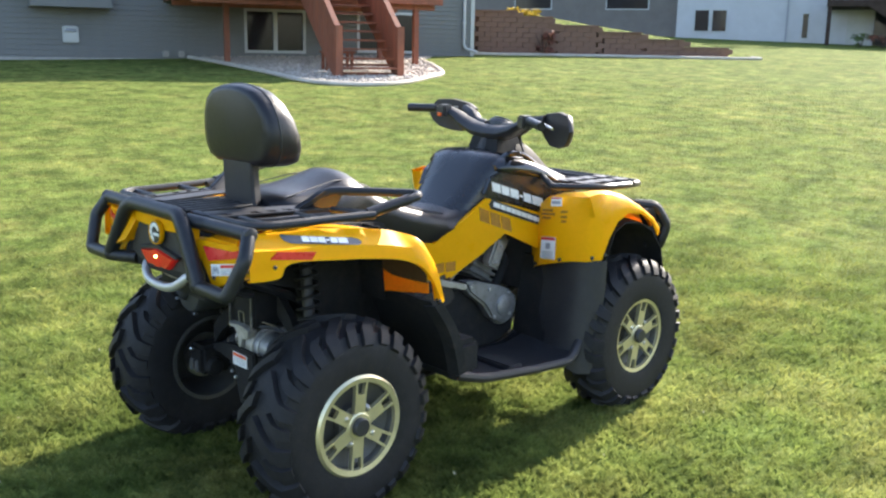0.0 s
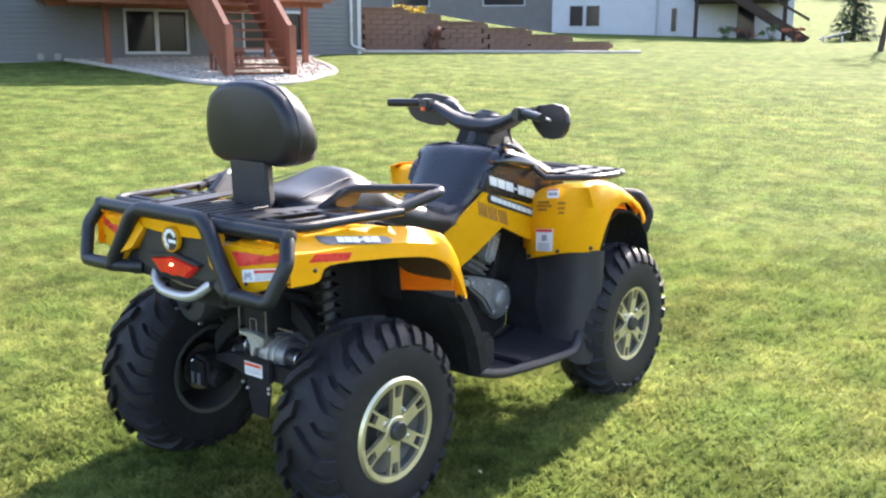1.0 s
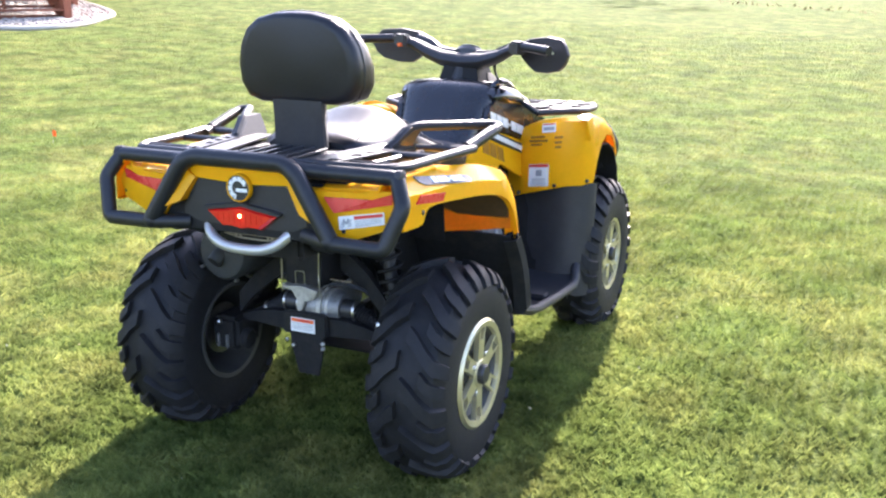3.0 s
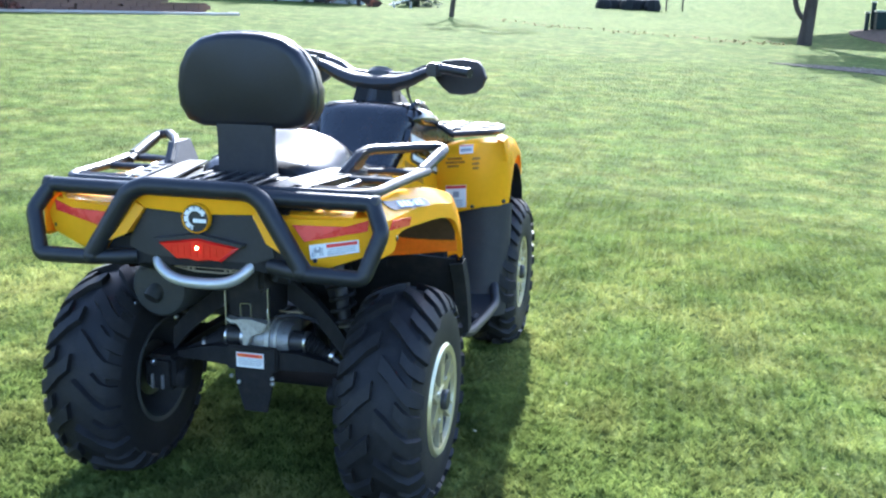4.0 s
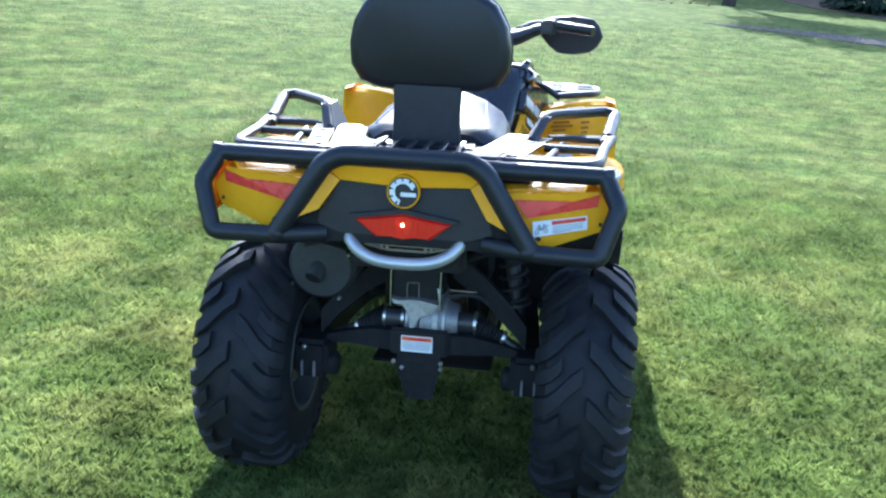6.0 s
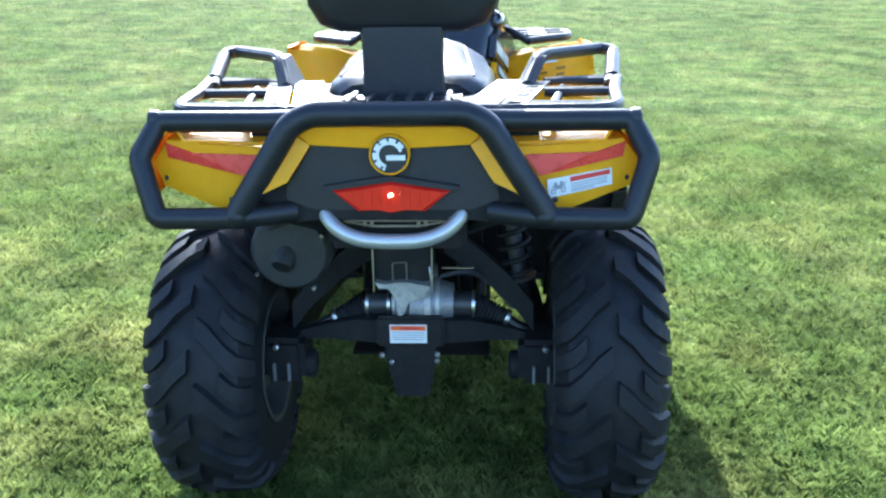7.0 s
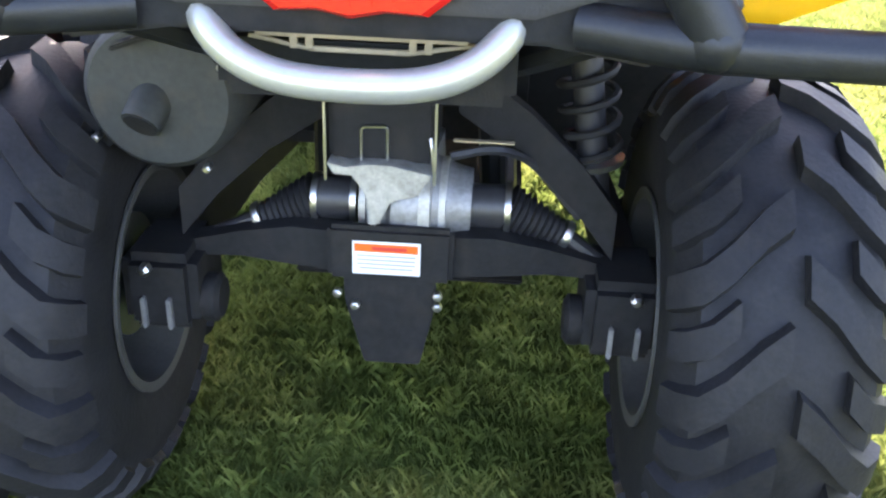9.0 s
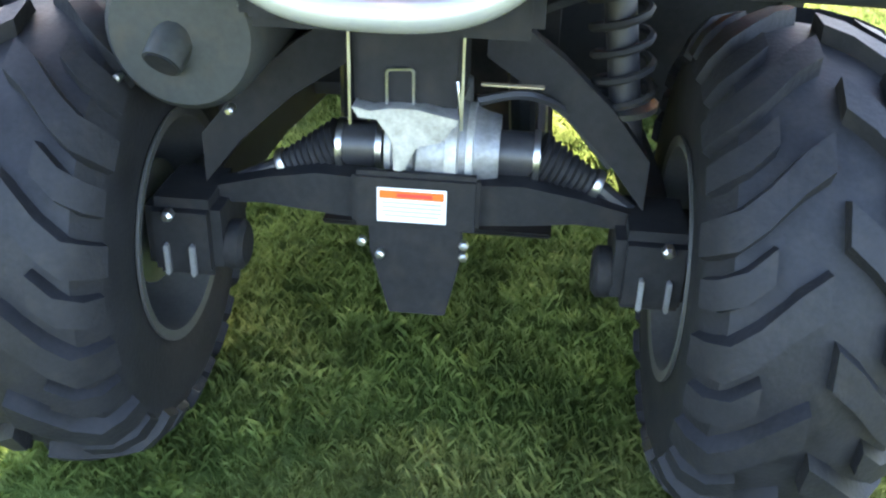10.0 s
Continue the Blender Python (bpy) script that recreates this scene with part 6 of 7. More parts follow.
# front rack
frack = part("front_rack", tube([(0.30, 1.205, 0.925), (0.446, 1.33, 0.928), (0.455, 1.48, 0.925), (0.40, 1.66, 0.915), (-0.40, 1.66, 0.915), (-0.455, 1.48, 0.925), (-0.446, 1.33, 0.928), (-0.30, 1.205, 0.925)], 0.0135, seg=10, fillet=0.05), TUBE, quad, "black tubular front luggage rack")
for y in (1.36, 1.45, 1.54):
    part("cross_bar", tube([(-0.45, y, 0.926), (0.45, y, 0.926)], 0.011, seg=8), TUBE, frack)
for s in (-1, 1):
    for x in (0.24, 0.34):
        q = [Vector((s * (x - 0.03), 1.32, 0.936)), Vector((s * (x + 0.03), 1.32, 0.936)), Vector((s * (x + 0.03), 1.62, 0.932)), Vector((s * (x - 0.03), 1.62, 0.932))]
        part("rack_plate", loft([[p - Vector((0, 0, 0.006)) for p in q], q]), BLACK, frack, smooth=False)
    part("rack_stay", tube([(s * 0.30, 1.205, 0.925), (s * 0.24, 1.20, 0.965), (s * 0.20, 1.26, 0.955)], 0.012, seg=8), TUBE, frack)

# front bumper and nose
fb = part("front_bumper", tube([(-0.38, 1.66, 0.820), (-0.440, 1.725, 0.815), (-0.474, 1.765, 0.735), (-0.460, 1.745, 0.652), (-0.40, 1.80, 0.61), (0.40, 1.80, 0.61), (0.460, 1.745, 0.652), (0.474, 1.765, 0.735), (0.440, 1.725, 0.815), (0.38, 1.66, 0.820)], 0.023, seg=10, fillet=0.022), TUBE, quad, "black tubular front bumper")
for s in (-1, 1):
    part("bumper_stay", tube([(s * 0.38, 1.66, 0.820), (s * 0.33, 1.65, 0.83), (s * 0.22, 1.64, 0.82)], 0.019, seg=8), TUBE, fb)
    part("bumper_stay", tube([(s * 0.20, 1.80, 0.61), (s * 0.18, 1.66, 0.50)], 0.018, seg=8), TUBE, fb)
part("nose", loft([[(-w, y, z0), (w, y, z0), (w * 0.9, y, z1), (-w * 0.9, y, z1)] for y, w, z0, z1 in ((1.45, 0.20, 0.60, 0.86), (1.62, 0.26, 0.56, 0.84), (1.72, 0.24, 0.58, 0.78))]), DARK, quad)

def bumper_side(s):
    q = [(1.60, 0.805), (1.70, 0.812), (1.752, 0.738), (1.735, 0.660), (1.66, 0.640), (1.66, 0.72)]
    part("bumper_plate", prism(q, "x", s * 0.432, s * 0.450, 0.004), DARK, fb, "black plastic plate in the bumper's side")


both(bumper_side)

# cowl behind the bars
rows = []
for y, w, z in ((1.225, 0.092, 1.092), (1.28, 0.096, 1.082), (1.34, 0.102, 1.050), (1.41, 0.108, 0.99), (1.48, 0.108, 0.92)):
    rows.append([(-w, y - 0.03, z - 0.085), (-w * 0.82, y, z - 0.02), (-w * 0.4, y + 0.01, z), (0, y + 0.015, z + 0.004), (w * 0.4, y + 0.01, z), (w * 0.82, y, z - 0.02), (w, y - 0.03, z - 0.085)])
part("cowl", shell(rows, 0.008), DARK, quad, "black plastic headlamp cowl", sharp=50)
bm = revolve([(0.002, 0.030), (0.030, 0.034), (0.052, 0.028), (0.062, 0.012), (0.056, -0.02), (0.03, -0.03)], axis="z", seg=28)
g = part("gauge", bm, BLACK, quad, "round black speedometer pod")
g.matrix_basis = pose(0, 1.210, 1.136, -24, 0, 0)
part("gauge_face", revolve([(0.042, 0.0345), (0.042, 0.0365), (0.002, 0.037)], axis="z", seg=28), GREY, g)

part("steering_cover", bevel(loft([[(-w, y0, z), (w, y0, z), (w * 0.85, y1, z), (-w * 0.85, y1, z)] for z, w, y0, y1 in ((1.02, 0.090, 1.09, 1.30), (1.07, 0.080, 1.105, 1.28), (1.125, 0.066, 1.12, 1.25))]), 0.01), DARK, quad, "black plastic cover round the steering stem")

# handlebar, grips, guards
bar = part("handlebar", tube([(-0.422, 1.036, 1.186), (-0.27, 1.100, 1.194), (-0.13, 1.155, 1.125), (0.13, 1.155, 1.125), (0.27, 1.100, 1.194), (0.422, 1.036, 1.186)], 0.0125, seg=10, fillet=0.06), TUBE, quad, "black handlebar with grips and hand guards")
part("bar_cover", loft([[(x, 1.150 + math.cos(a) * r * 1.2 + dy, z + math.sin(a) * r * 0.75) for a in [2 * math.pi * k / 12 for k in range(12)]] for x, z, r, dy in [(sg * x, z, r, dy) for sg, ks in ((-1, (0, 1, 2, 3, 4)), (1, (3, 2, 1, 0))) for x, z, r, dy in [((0.255, 1.186, 0.022, -0.020), (0.205, 1.166, 0.031, -0.012), (0.155, 1.142, 0.037, -0.004), (0.09, 1.122, 0.042, 0.0), (0.0, 1.116, 0.044, 0.0))[k] for k in ks]]]), MATTE, bar)
part("steering_stem", tube([(0, 1.145, 1.12), (0, 1.10, 1.02)], 0.026, seg=10), MATTE, bar)


def bar_end(s):
    part("grip", tube([(s * 0.295, 1.089, 1.193), (s * 0.425, 1.035, 1.186)], 0.0175, seg=12), VINYL, bar, "ribbed black rubber grip")
    part("control_box", box((s * 0.262, 1.104, 1.186), (0.055, 0.055, 0.05), (0, 0, -s * 10), b=0.008), BLACK, bar)
    part("lever", tube([(s * 0.245, 1.145, 1.186), (s * 0.30, 1.150, 1.184), (s * 0.41, 1.105, 1.174)], 0.0055, seg=6, fillet=0.03), STEEL, bar)
    out = [(0.207, 1.196), (0.255, 1.216), (0.335, 1.228), (0.410, 1.222), (0.432, 1.200), (0.450, 1.164), (0.434, 1.128), (0.405, 1.102), (0.345, 1.088), (0.285, 1.088), (0.248, 1.112), (0.216, 1.146)]

    def ring(k, y):
        return [(s * (0.335 + (x - 0.335) * k), y - 1.05 * (x - 0.20) ** 2, 1.158 + (z - 1.158) * k) for x, z in out]
    guard_ob = part("hand_guard", bevel(loft([ring(0.97, 1.226), ring(1.0, 1.232), ring(1.0, 1.242), ring(0.95, 1.254)]), 0.002), MATTE, bar, "black plastic hand guard", sharp=40)
    part("guard_slot", box((s * 0.335, 1.206, 1.192), (0.09, 0.004, 0.006), (0, s * 3, -s * 15), b=0.001), STEEL, guard_ob)
    wing = smooth_rows([(s * 0.05, 1.175, 1.128), (s * 0.13, 1.185, 1.140), (s * 0.185, 1.200, 1.172), (s * 0.255, 1.215, 1.190)], 4)
    part("guard_arm", tube(wing, [0.034 - 0.014 * i / (len(wing) - 1) for i in range(len(wing))], seg=10, raw=True), MATTE, bar)


both(bar_end)
# the bars are turned a little to the right
bar.matrix_basis = Matrix.Translation((0, 1.16, 1.155)) @ pose(0, 0, 0, 0, 1.5, -6) @ Matrix.Translation((0, -1.16, -1.15))
part("red_switch", box((-0.255, 1.074, 1.170), (0.018, 0.012, 0.014), b=0.002), WARN, bar, "red engine stop switch")
# cables from the bars
for s, d in ((-1, 0.0), (1, 0.0), (1, 0.03)):
    part("cable", tube([(s * (0.22 - d), 1.14, 1.185), (s * (0.15 - d), 1.19, 1.165), (s * 0.10, 1.22, 1.10), (s * 0.13, 1.24, 1.01)], 0.005, seg=6, fillet=0.05), BLACK, bar)
part("hose", tube([(0.165, 1.03, 1.03), (0.185, 1.06, 1.055), (0.19, 1.14, 1.05), (0.205, 1.24, 0.98), (0.22, 1.30, 0.90)], 0.012, seg=8, fillet=0.05), GLOSS, quad)

# footboards
def foot(s):
    part("footboard", bevel(loft([[(s * 0.20, y, z), (s * 0.50, y, z), (s * 0.512, y, z + 0.018), (s * 0.20, y, z + 0.022)] for y, z in ((0.47, 0.335), (0.60, 0.292), (0.90, 0.262), (1.06, 0.255), (1.16, 0.275))]), 0.004), MATTE, quad, "black plastic footboard")
    part("foot_rail", tube([(s * 0.515, 0.47, 0.355), (s * 0.515, 0.60, 0.312), (s * 0.515, 0.90, 0.282), (s * 0.515, 1.10, 0.272), (s * 0.49, 1.18, 0.33)], 0.018, seg=10, fillet=0.06), MATTE, quad)
    part("foot_peg", box((s * 0.40, 0.80, 0.300), (0.20, 0.07, 0.03), b=0.006), MATTE, quad)
    part("footwell_wall", bevel(loft([[(s * 0.13, y, z), (s * 0.33, y - 0.03, z), (s * 0.33, y - 0.01, z), (s * 0.13, y + 0.02, z)] for y, z in ((1.17, 0.24), (1.20, 0.42), (1.235, 0.62))]), 0.004), DARK, quad)
    part("heel_box", box((s * 0.37, 0.555, 0.39), (0.24, 0.13, 0.13), b=0.02), DARK, quad)


both(foot)

# engine and frame
part("engine_case", bevel(loft([[(-0.14, y, z0), (0.15, y, z0), (0.16, y, z1), (-0.15, y, z1)] for y, z0, z1 in ((0.62, 0.30, 0.48), (0.78, 0.27, 0.53), (1.05, 0.27, 0.52), (1.15, 0.31, 0.46))]), 0.012), DARK, quad, "dark engine case")
part("clutch_cover", revolve([(0.075, 0.13), (0.078, 0.165), (0.066, 0.182), (0.03, 0.186)], c=(0, 1.07, 0.425), axis="x", seg=28), ALU, quad)
part("gearbox_cover", bevel(prism([(0.825, 0.568), (0.90, 0.560), (0.962, 0.540), (1.06, 0.512), (1.100, 0.460), (1.098, 0.410), (1.060, 0.376), (0.985, 0.386), (0.935, 0.455), (0.845, 0.520)], "x", 0.135, 0.200, 0.010), 0.0), ALU, quad, "grey cast gearbox cover", sharp=25)
part("cover_boss", revolve([(0.044, 0.195), (0.044, 0.206), (0.034, 0.212), (0.010, 0.213)], c=(0, 1.045, 0.440), axis="x", seg=24), ALU, quad)
for y, z in ((0.850, 0.545), (0.955, 0.520), (1.070, 0.490), (1.080, 0.400), (0.990, 0.400)):
    part("case_bolt", revolve([(0.007, 0.198), (0.007, 0.206), (0.004, 0.208)], c=(0, y, z), axis="x", seg=6), STEEL, quad)
part("belt_cover_top", box((0.175, 0.745, 0.572), (0.085, 0.155, 0.022), (-16, 0, 0), b=0.006), CAST, quad, "pale cast belt cover edge")
for y, z, tilt in ((1.05, 0.60, -28), (0.80, 0.60, 38)):
    cyl = part("cylinder", box((0, 0, 0), (0.17, 0.12, 0.15), b=0.004), ALU, quad, "finned grey engine cylinder")
    cyl.matrix_basis = pose(0, y, z, tilt, 0, 0)
    for k in range(5):
        part("fin", box((0, 0, -0.06 + k * 0.027), (0.20, 0.15, 0.013), b=0.003, seg=1), ALU, cyl)
    part("cylinder_head", box((0, 0, 0), (0.22, 0.15, 0.07), b=0.015), ALU, cyl).matrix_basis = pose(0, 0, 0.105)
part("cylinder_bracket", box((0.135, 1.045, 0.645), (0.055, 0.065, 0.115), (-24, 0, 0), b=0.010), CAST, quad, "pale cast bracket beside the cylinder")
for dz in (-0.032, 0.032):
    part("case_bolt", revolve([(0.007, 0.160), (0.007, 0.169), (0.004, 0.171)], c=(0, 1.045 + dz * 0.45, 0.645 + dz), axis="x", seg=6), STEEL, quad)
part("belt_cover", box((0.165, 0.66, 0.52), (0.06, 0.24, 0.12), (18, 0, 0), b=0.02), MATTE, quad)
part("exhaust_pipe", tube([(0.06, 1.12, 0.66), (0.10, 1.16, 0.60), (0.12, 1.05, 0.46), (0.10, 0.85, 0.42), (0.08, 0.60, 0.46), (-0.15, 0.25, 0.52), (-0.24, -0.02, 0.58)], 0.018, seg=10, fillet=0.08), DARK, quad)
part("frame_tube", tube([(0.13, 1.55, 0.42), (0.15, 1.10, 0.245), (0.15, 0.50, 0.245), (0.13, 0.22, 0.30), (0.11, 0.13, 0.60), (0.12, -0.20, 0.74)], 0.019, seg=8, fillet=0.06), TUBE, quad)
part("frame_tube", tube([(-0.13, 1.55, 0.42), (-0.15, 1.10, 0.245), (-0.15, 0.50, 0.245), (-0.13, 0.22, 0.30), (-0.11, 0.13, 0.60), (-0.12, -0.20, 0.74)], 0.019, seg=8, fillet=0.06), TUBE, quad)
part("belly_plate", box((0, 0.78, 0.222), (0.36, 1.16, 0.008), b=0.003), DARK, quad)
part("inner_body", loft([[(-w, y, z0), (w, y, z0), (w, y, z1), (-w, y, z1)] for y, w, z0, z1 in ((-0.22, 0.15, 0.74, 0.84), (0.06, 0.16, 0.66, 0.82), (0.16, 0.165, 0.52, 0.82), (0.40, 0.16, 0.47, 0.80), (0.60, 0.14, 0.47, 0.78))]), DARK, quad)
part("steering_column", tube([(0, 1.10, 1.02), (0, 1.22, 0.55)], 0.02, seg=8), TUBE, quad)
part("radiator", box((0, 1.36, 0.60), (0.30, 0.05, 0.34), (-10, 0, 0), b=0.008), DARK, quad)
part("air_box", box((0, 1.28, 0.80), (0.26, 0.20, 0.18), b=0.03), DARK, quad)

# front suspension
def front_leg(s):
    part("front_arm", tube([(s * 0.14, 1.40, 0.34), (s * 0.38, 1.50, 0.30), (s * 0.14, 1.62, 0.34)], 0.016, seg=8, fillet=0.03), TUBE, quad)
    part("front_axle", tube([(s * 0.08, 1.5, 0.36), (s * 0.40, 1.5, 0.31)], 0.016, seg=8), STEEL, quad)
    part("front_shock", tube([(s * 0.32, 1.50, 0.34), (s * 0.20, 1.46, 0.74)], 0.034, seg=12), MATTE, quad)


both(front_leg)
part("front_differential", box((0, 1.5, 0.37), (0.20, 0.18, 0.16), b=0.04), ALU, quad)

# rear axle, differential, boots
diff = part("rear_differential", revolve([(0.020, -0.060), (0.048, -0.055), (0.052, -0.020), (0.066, -0.012), (0.070, 0.020), (0.060, 0.045), (0.050, 0.072), (0.046, 0.088)], c=(0.010, 0.02, 0.437), axis="x", seg=24), ALU, quad, "cast aluminium rear differential")
part("diff_housing", loft([[(-w, y, z0), (w, y, z0), (w * 0.9, y, z1), (-w * 0.9, y, z1)] for y, w, z0, z1 in ((-0.035, 0.030, 0.400, 0.462), (0.02, 0.050, 0.385, 0.490), (0.12, 0.060, 0.38, 0.50), (0.24, 0.035, 0.40, 0.47))]), ALU, diff)
part("diff_bracket", prism([(-0.052, 0.502), (0.046, 0.499), (0.032, 0.474), (0.000, 0.466), (-0.016, 0.432), (-0.028, 0.430), (-0.030, 0.470)], "y", -0.058, -0.030, 0.003), CAST, diff)
for x, r, w in ((-0.040, 0.052, 0.006), (0.012, 0.066, 0.007), (0.040, 0.070, 0.010), (0.062, 0.060, 0.006)):
    part("casting_rib", revolve([(r - 0.010, x - w), (r, x - w * 0.7), (r, x + w * 0.7), (r - 0.010, x + w)], c=(0.0, 0.02, 0.437), axis="x", seg=24), CAST, diff)


def boots(s):
    x0, x1 = (0.084, 0.145) if s > 0 else (-0.054, -0.105)
    part("boot", revolve([(0.030, x0), (0.030, x1)], c=(0, 0.012, 0.437), axis="x", seg=24), BLACK, diff)
    n = 9
    prof = []
    for i in range(n * 2 + 1):
        k = i / (n * 2)
        prof.append(((0.034 - 0.017 * k) * (1.0 if i % 2 == 0 else 0.82), k * 0.085))
    bel = part("bellows", revolve(prof, axis="x", seg=22), RUBBER, diff, "black ribbed rubber axle boot")
    bel.matrix_basis = pose(x1, 0.012, 0.437, 0, 24 if s > 0 else 156, 0)
    for x in (x0, x1):
        part("clamp", revolve([(0.0325, x - 0.004), (0.0335, x), (0.0325, x + 0.004)], c=(0, 0.012, 0.437), axis="x", seg=24), STEEL, diff, "steel hose clamp")
    part("half_shaft", tube([(x1 + s * 0.070, 0.012, 0.406), (s * 0.30, 0.01, 0.345), (s * 0.36, 0.0, 0.312)], 0.0125, seg=10), BLACK, diff)
    part("shaft_band", revolve([(0.0195, -0.005), (0.0205, 0), (0.0195, 0.005)], axis="x", seg=16), STEEL, diff).matrix_basis = pose(x1 + s * 0.078, 0.012, 0.437 - 0.034, 0, 24 * s, 0)


both(boots)
# sticker under the differential
plate = part("skid_plate", prism([(-0.062, 0.375), (0.058, 0.375), (0.060, 0.320), (0.040, 0.225), (-0.035, 0.225), (-0.060, 0.320)], "y", -0.052, -0.044, 0.002), DARK, quad, "black plastic skid plate")
part("arm_carrier", box((0, -0.055, 0.395), (0.16, 0.02, 0.075), b=0.006), DARK, quad)
dst = part("differential_sticker", box((-0.004, -0.0665, 0.392), (0.086, 0.0016, 0.046), (0, 0, 1), b=0.0006, seg=1), WHITE, quad, "white sticker with an orange warning band")
part("orange_band", box((-0.004, -0.0680, 0.4065), (0.080, 0.0012, 0.011), b=0.0004, seg=1), WARN, dst)
part("print_mark", box((-0.0, -0.0690, 0.4065), (0.044, 0.0008, 0.005), b=0.0002, seg=1), REDP, dst)
for i in range(4):
    part("print_line", box((-0.004, -0.0680, 0.3955 - i * 0.0058), (0.074 - 0.006 * (i == 3), 0.0010, 0.0018), b=0.0002, seg=1), GREY, dst)
for x, z in ((-0.068, 0.335), (0.062, 0.338), (0.062, 0.322), (-0.045, 0.318)):
    part("bolt", revolve([(0.006, -0.055), (0.006, -0.064), (0.003, -0.066)], c=(x, 0, z), axis="y", seg=6), STEEL, quad)


# trailing arms, knuckles, shocks
def rear_leg(s):
    arm = part("trailing_arm", loft([[(s * x + a * 0.020, y - 0.01, z + b * h) for a, b in ((-1, -1), (1, -1), (1, 1), (-1, 1))] for x, y, z, h in ((0.25, 0.62, 0.34, 0.03), (0.285, 0.35, 0.345, 0.032), (0.30, 0.12, 0.34, 0.036), (0.305, -0.02, 0.31, 0.055))]), TUBE, quad, "black steel trailing arm")
    part("swing_link", loft([[(s * x, y + a * 0.018, z + b * h) for a, b in ((-1, -1), (1, -1), (1, 1), (-1, 1))] for x, y, z, h in ((0.055, -0.03, 0.388, 0.028), (0.13, -0.025, 0.390, 0.027), (0.20, -0.01, 0.381, 0.018), (0.27, 0.0, 0.366, 0.011))]), DARK, arm)
    part("knuckle", box((s * 0.300, -0.01, 0.322), (0.100, 0.13, 0.110), b=0.014), DARK, arm, "black cast wheel knuckle")
    part("knuckle_boss", revolve([(0.030, 0.0), (0.034, 0.008), (0.034, 0.022), (0.026, 0.028)], axis="x", seg=20), DARK, arm).matrix_basis = pose(s * 0.255, -0.03, 0.300, 0, 0, 180 if s > 0 else 0)
    for dx in (-0.02, 0.014):
        part("knuckle_rib", box((s * (0.305 + dx), -0.080, 0.298), (0.006, 0.012, 0.045), b=0.002), ALU, arm)
    part("bolt", revolve([(0.008, -0.074), (0.008, -0.086), (0.004, -0.09)], c=(s * 0.312, 0, 0.362), axis="y", seg=6), STEEL, arm)
    part("brake_disc", revolve([(0.085, 0), (0.085, 0.005), (0.03, 0.005)], c=(s * 0.365, 0, 0.31), axis="x", seg=32), STEEL, arm)
    part("spindle", tube([(s * 0.30, 0, 0.31), (s * 0.46, 0, 0.31)], 0.03, seg=12), MATTE, arm)
    # upper arm
    part("upper_link", bevel(loft([[(s * x, y + a * 0.014, z + b * h) for a, b in ((-1, -1), (1, -1), (1, 1), (-1, 1))] for x, y, z, h in ((0.075, 0.05, 0.590, 0.036), (0.17, 0.04, 0.526, 0.033), (0.235, 0.02, 0.470, 0.034), (0.285, 0.01, 0.410, 0.034))]), 0.005), DARK, arm, "broad black upper suspension arm")
    # shock with coil spring
    top, bot = Vector((s * 0.205, 0.06, 0.80)), Vector((s * 0.262, 0.05, 0.43))
    shock = part("rear_shock", tube([bot, top], 0.020, seg=12), MATTE, quad, "coil-over rear shock absorber")
    d = (top - bot).normalized()
    side = d.cross(Vector((0, 1, 0))).normalized()
    fw = d.cross(side)
    pts = []
    for i in range(8 * 12):
        a = 2 * math.pi * i / 12
        pts.append(bot + d * (0.07 + 0.27 * i / (8 * 12)) + (side * math.cos(a) + fw * math.sin(a)) * 0.036)
    part("spring", tube(pts, 0.0055, seg=6, raw=True), DARK, shock, "black coil spring")
    part("shock_seat", revolve([(0.040, 0), (0.042, 0.008), (0.020, 0.012)], axis="z", seg=18), STEEL, shock).matrix_basis = Matrix.Translation(bot + d * 0.06) @ d.to_track_quat("Z", "Y").to_matrix().to_4x4()


both(rear_leg)
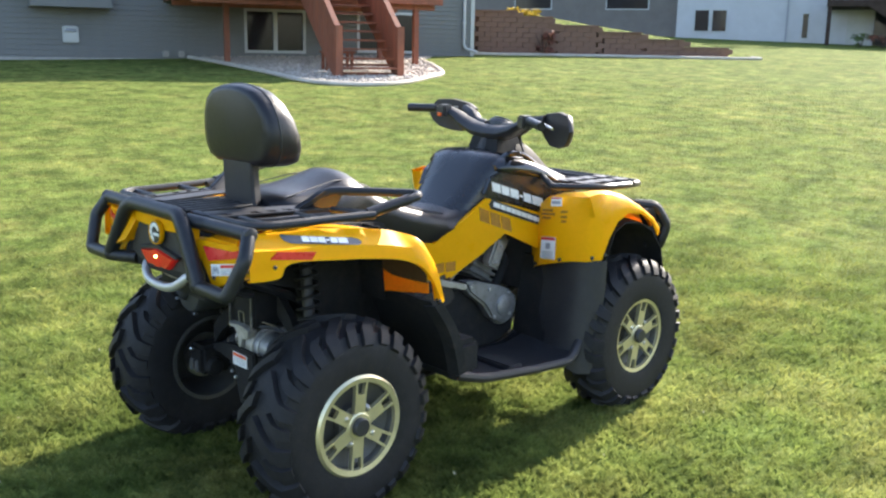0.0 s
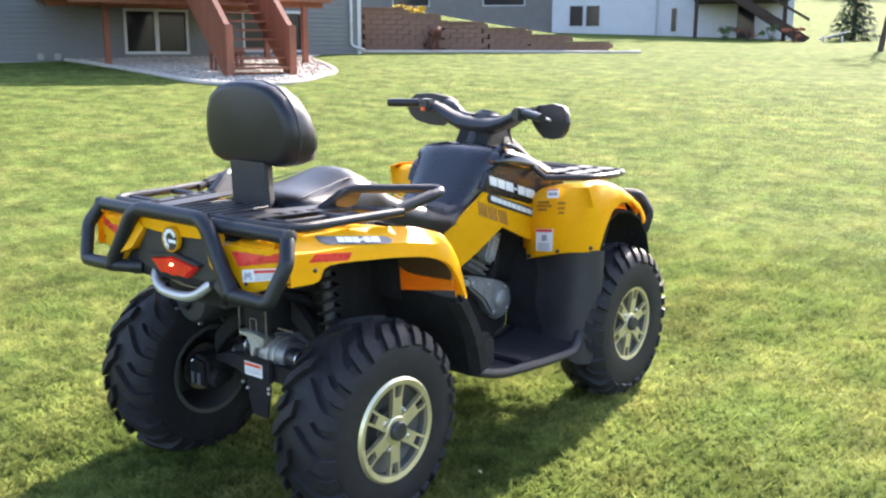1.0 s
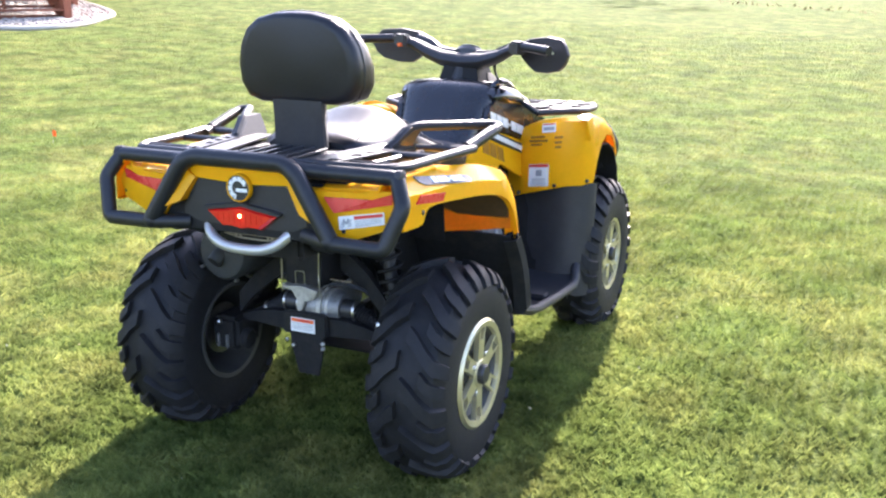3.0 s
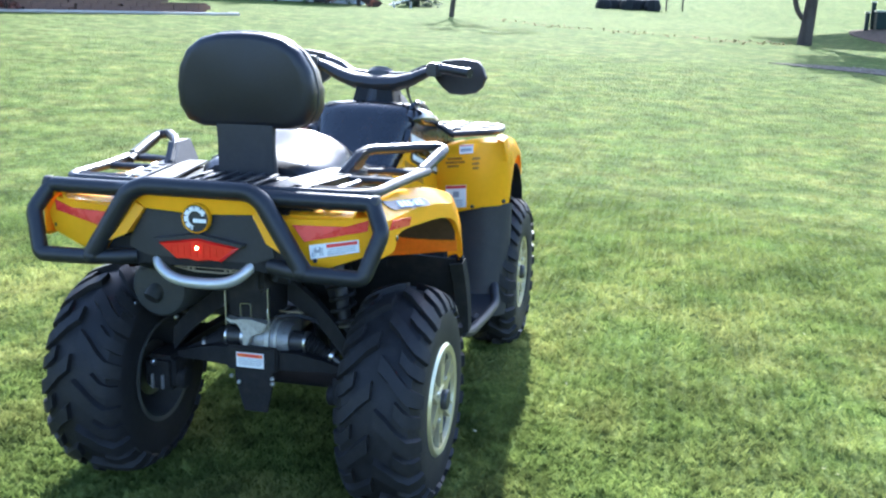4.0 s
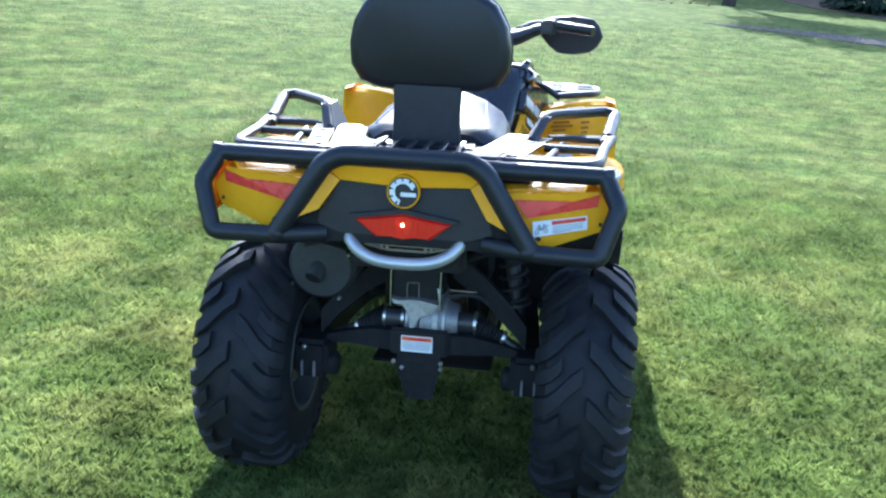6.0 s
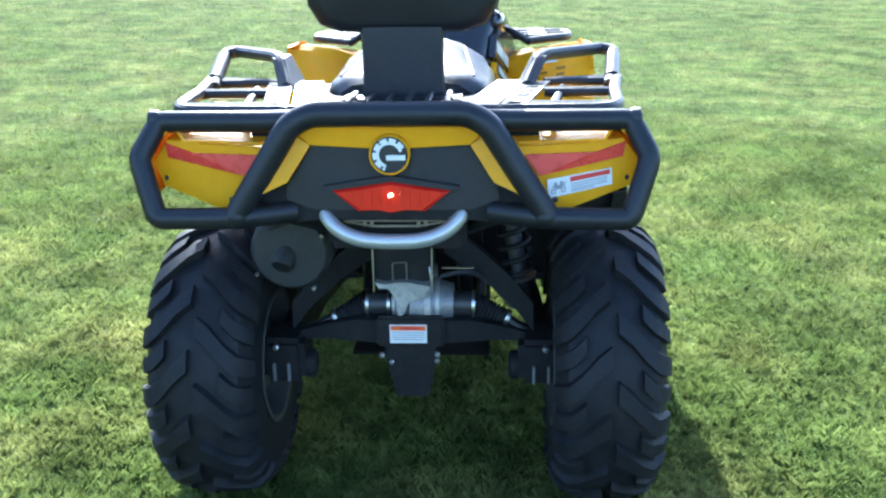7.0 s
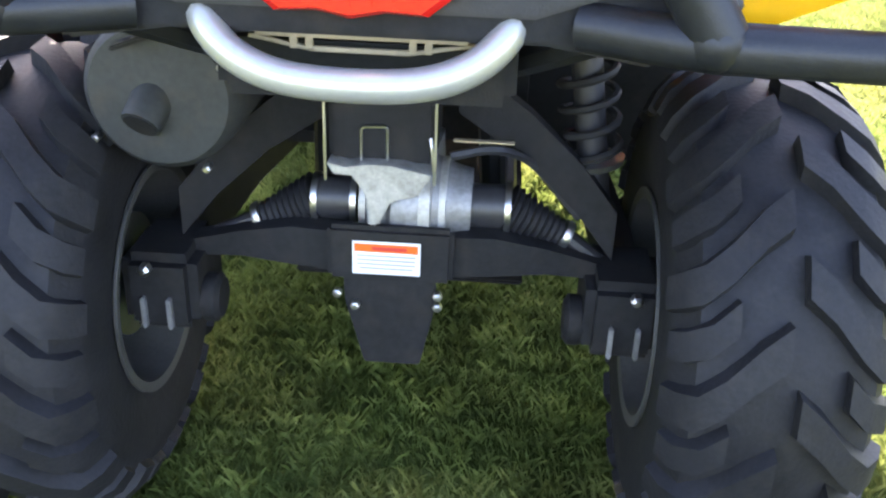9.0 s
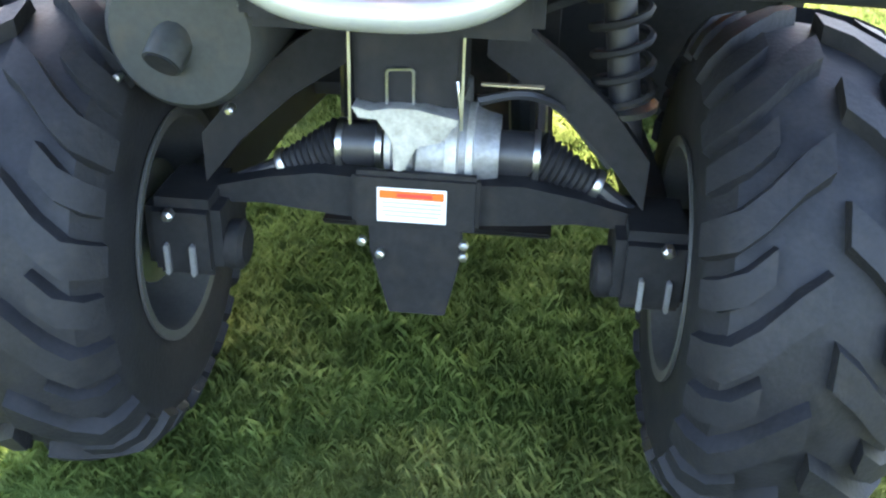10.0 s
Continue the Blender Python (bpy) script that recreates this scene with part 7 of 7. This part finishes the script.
# cross member box behind the differential with its clips
cb = part("cross_member", box((-0.014, 0.03, 0.585), (0.130, 0.14, 0.15), b=0.006), DARK, quad, "dark steel frame box with wire clips")
part("box_flange", prism([(-0.078, 0.516), (-0.055, 0.511), (-0.030, 0.516), (0.0, 0.516), (0.030, 0.510), (0.050, 0.506), (0.046, 0.496), (-0.070, 0.502)], "y", -0.064, -0.030, 0.001), CAST, cb)
for x in (-0.081, 0.053):
    part("flange_edge", box((x, -0.055, 0.560), (0.003, 0.006, 0.14), b=0.001), STEEL, cb)
part("wire_clip", tube([(-0.038, -0.044, 0.512), (-0.038, -0.047, 0.558), (-0.006, -0.047, 0.560), (-0.006, -0.044, 0.514)], 0.0020, seg=6, fillet=0.006), STEEL, cb)
part("wire_clip", tube([(0.046, -0.046, 0.548), (0.048, -0.050, 0.538), (0.052, -0.050, 0.504)], 0.0022, seg=6, fillet=0.004), STEEL, cb)
# muffler
muf = part("muffler", revolve([(0.040, -0.125), (0.080, -0.120), (0.089, -0.108), (0.091, -0.08), (0.091, 0.26), (0.075, 0.29)], c=(-0.256, 0, 0.606), axis="y", seg=36), MUFFLER, quad, "dark grey steel exhaust muffler")
part("tail_pipe", tube([(-0.262, -0.10, 0.606), (-0.265, -0.122, 0.597), (-0.271, -0.142, 0.580)], [0.030, 0.027, 0.025, 0.025, 0.024, 0.024, 0.023], seg=16, fillet=0.03), MUFFLER, muf)
# The pipe end is closed; a black disc paints the bore's darkness on it.
part("pipe_mouth", revolve([(0.0195, 0), (0.0195, 0.001), (0.002, 0.0012)], axis="z", seg=16), DARK, muf, "flat black disc painted as the dark pipe bore").matrix_basis = Matrix.Translation((-0.2712, -0.1427, 0.5794)) @ Vector((-0.006, -0.020, -0.017)).to_track_quat("Z", "Y").to_matrix().to_4x4()
for x, z in ((-0.181, 0.645), (-0.333, 0.554), (-0.206, 0.524)):
    part("muffler_bolt", revolve([(0.005, -0.112), (0.005, -0.126), (0.003, -0.128)], c=(x, 0, z), axis="y", seg=6), STEEL, muf)
part("heat_shield", box((-0.20, 0.02, 0.70), (0.20, 0.34, 0.006), (0, -20, 0), b=0.002), DARK, quad)
for pts in ([(0.07, -0.03, 0.52), (0.12, -0.02, 0.53), (0.17, 0.03, 0.50), (0.24, 0.03, 0.42)],):
    part("brake_hose", tube(pts, 0.006, seg=6, fillet=0.05), BLACK, quad)
part("hose_bracket", box((0.110, -0.02, 0.538), (0.075, 0.010, 0.002), b=0.0006), TAN, quad)
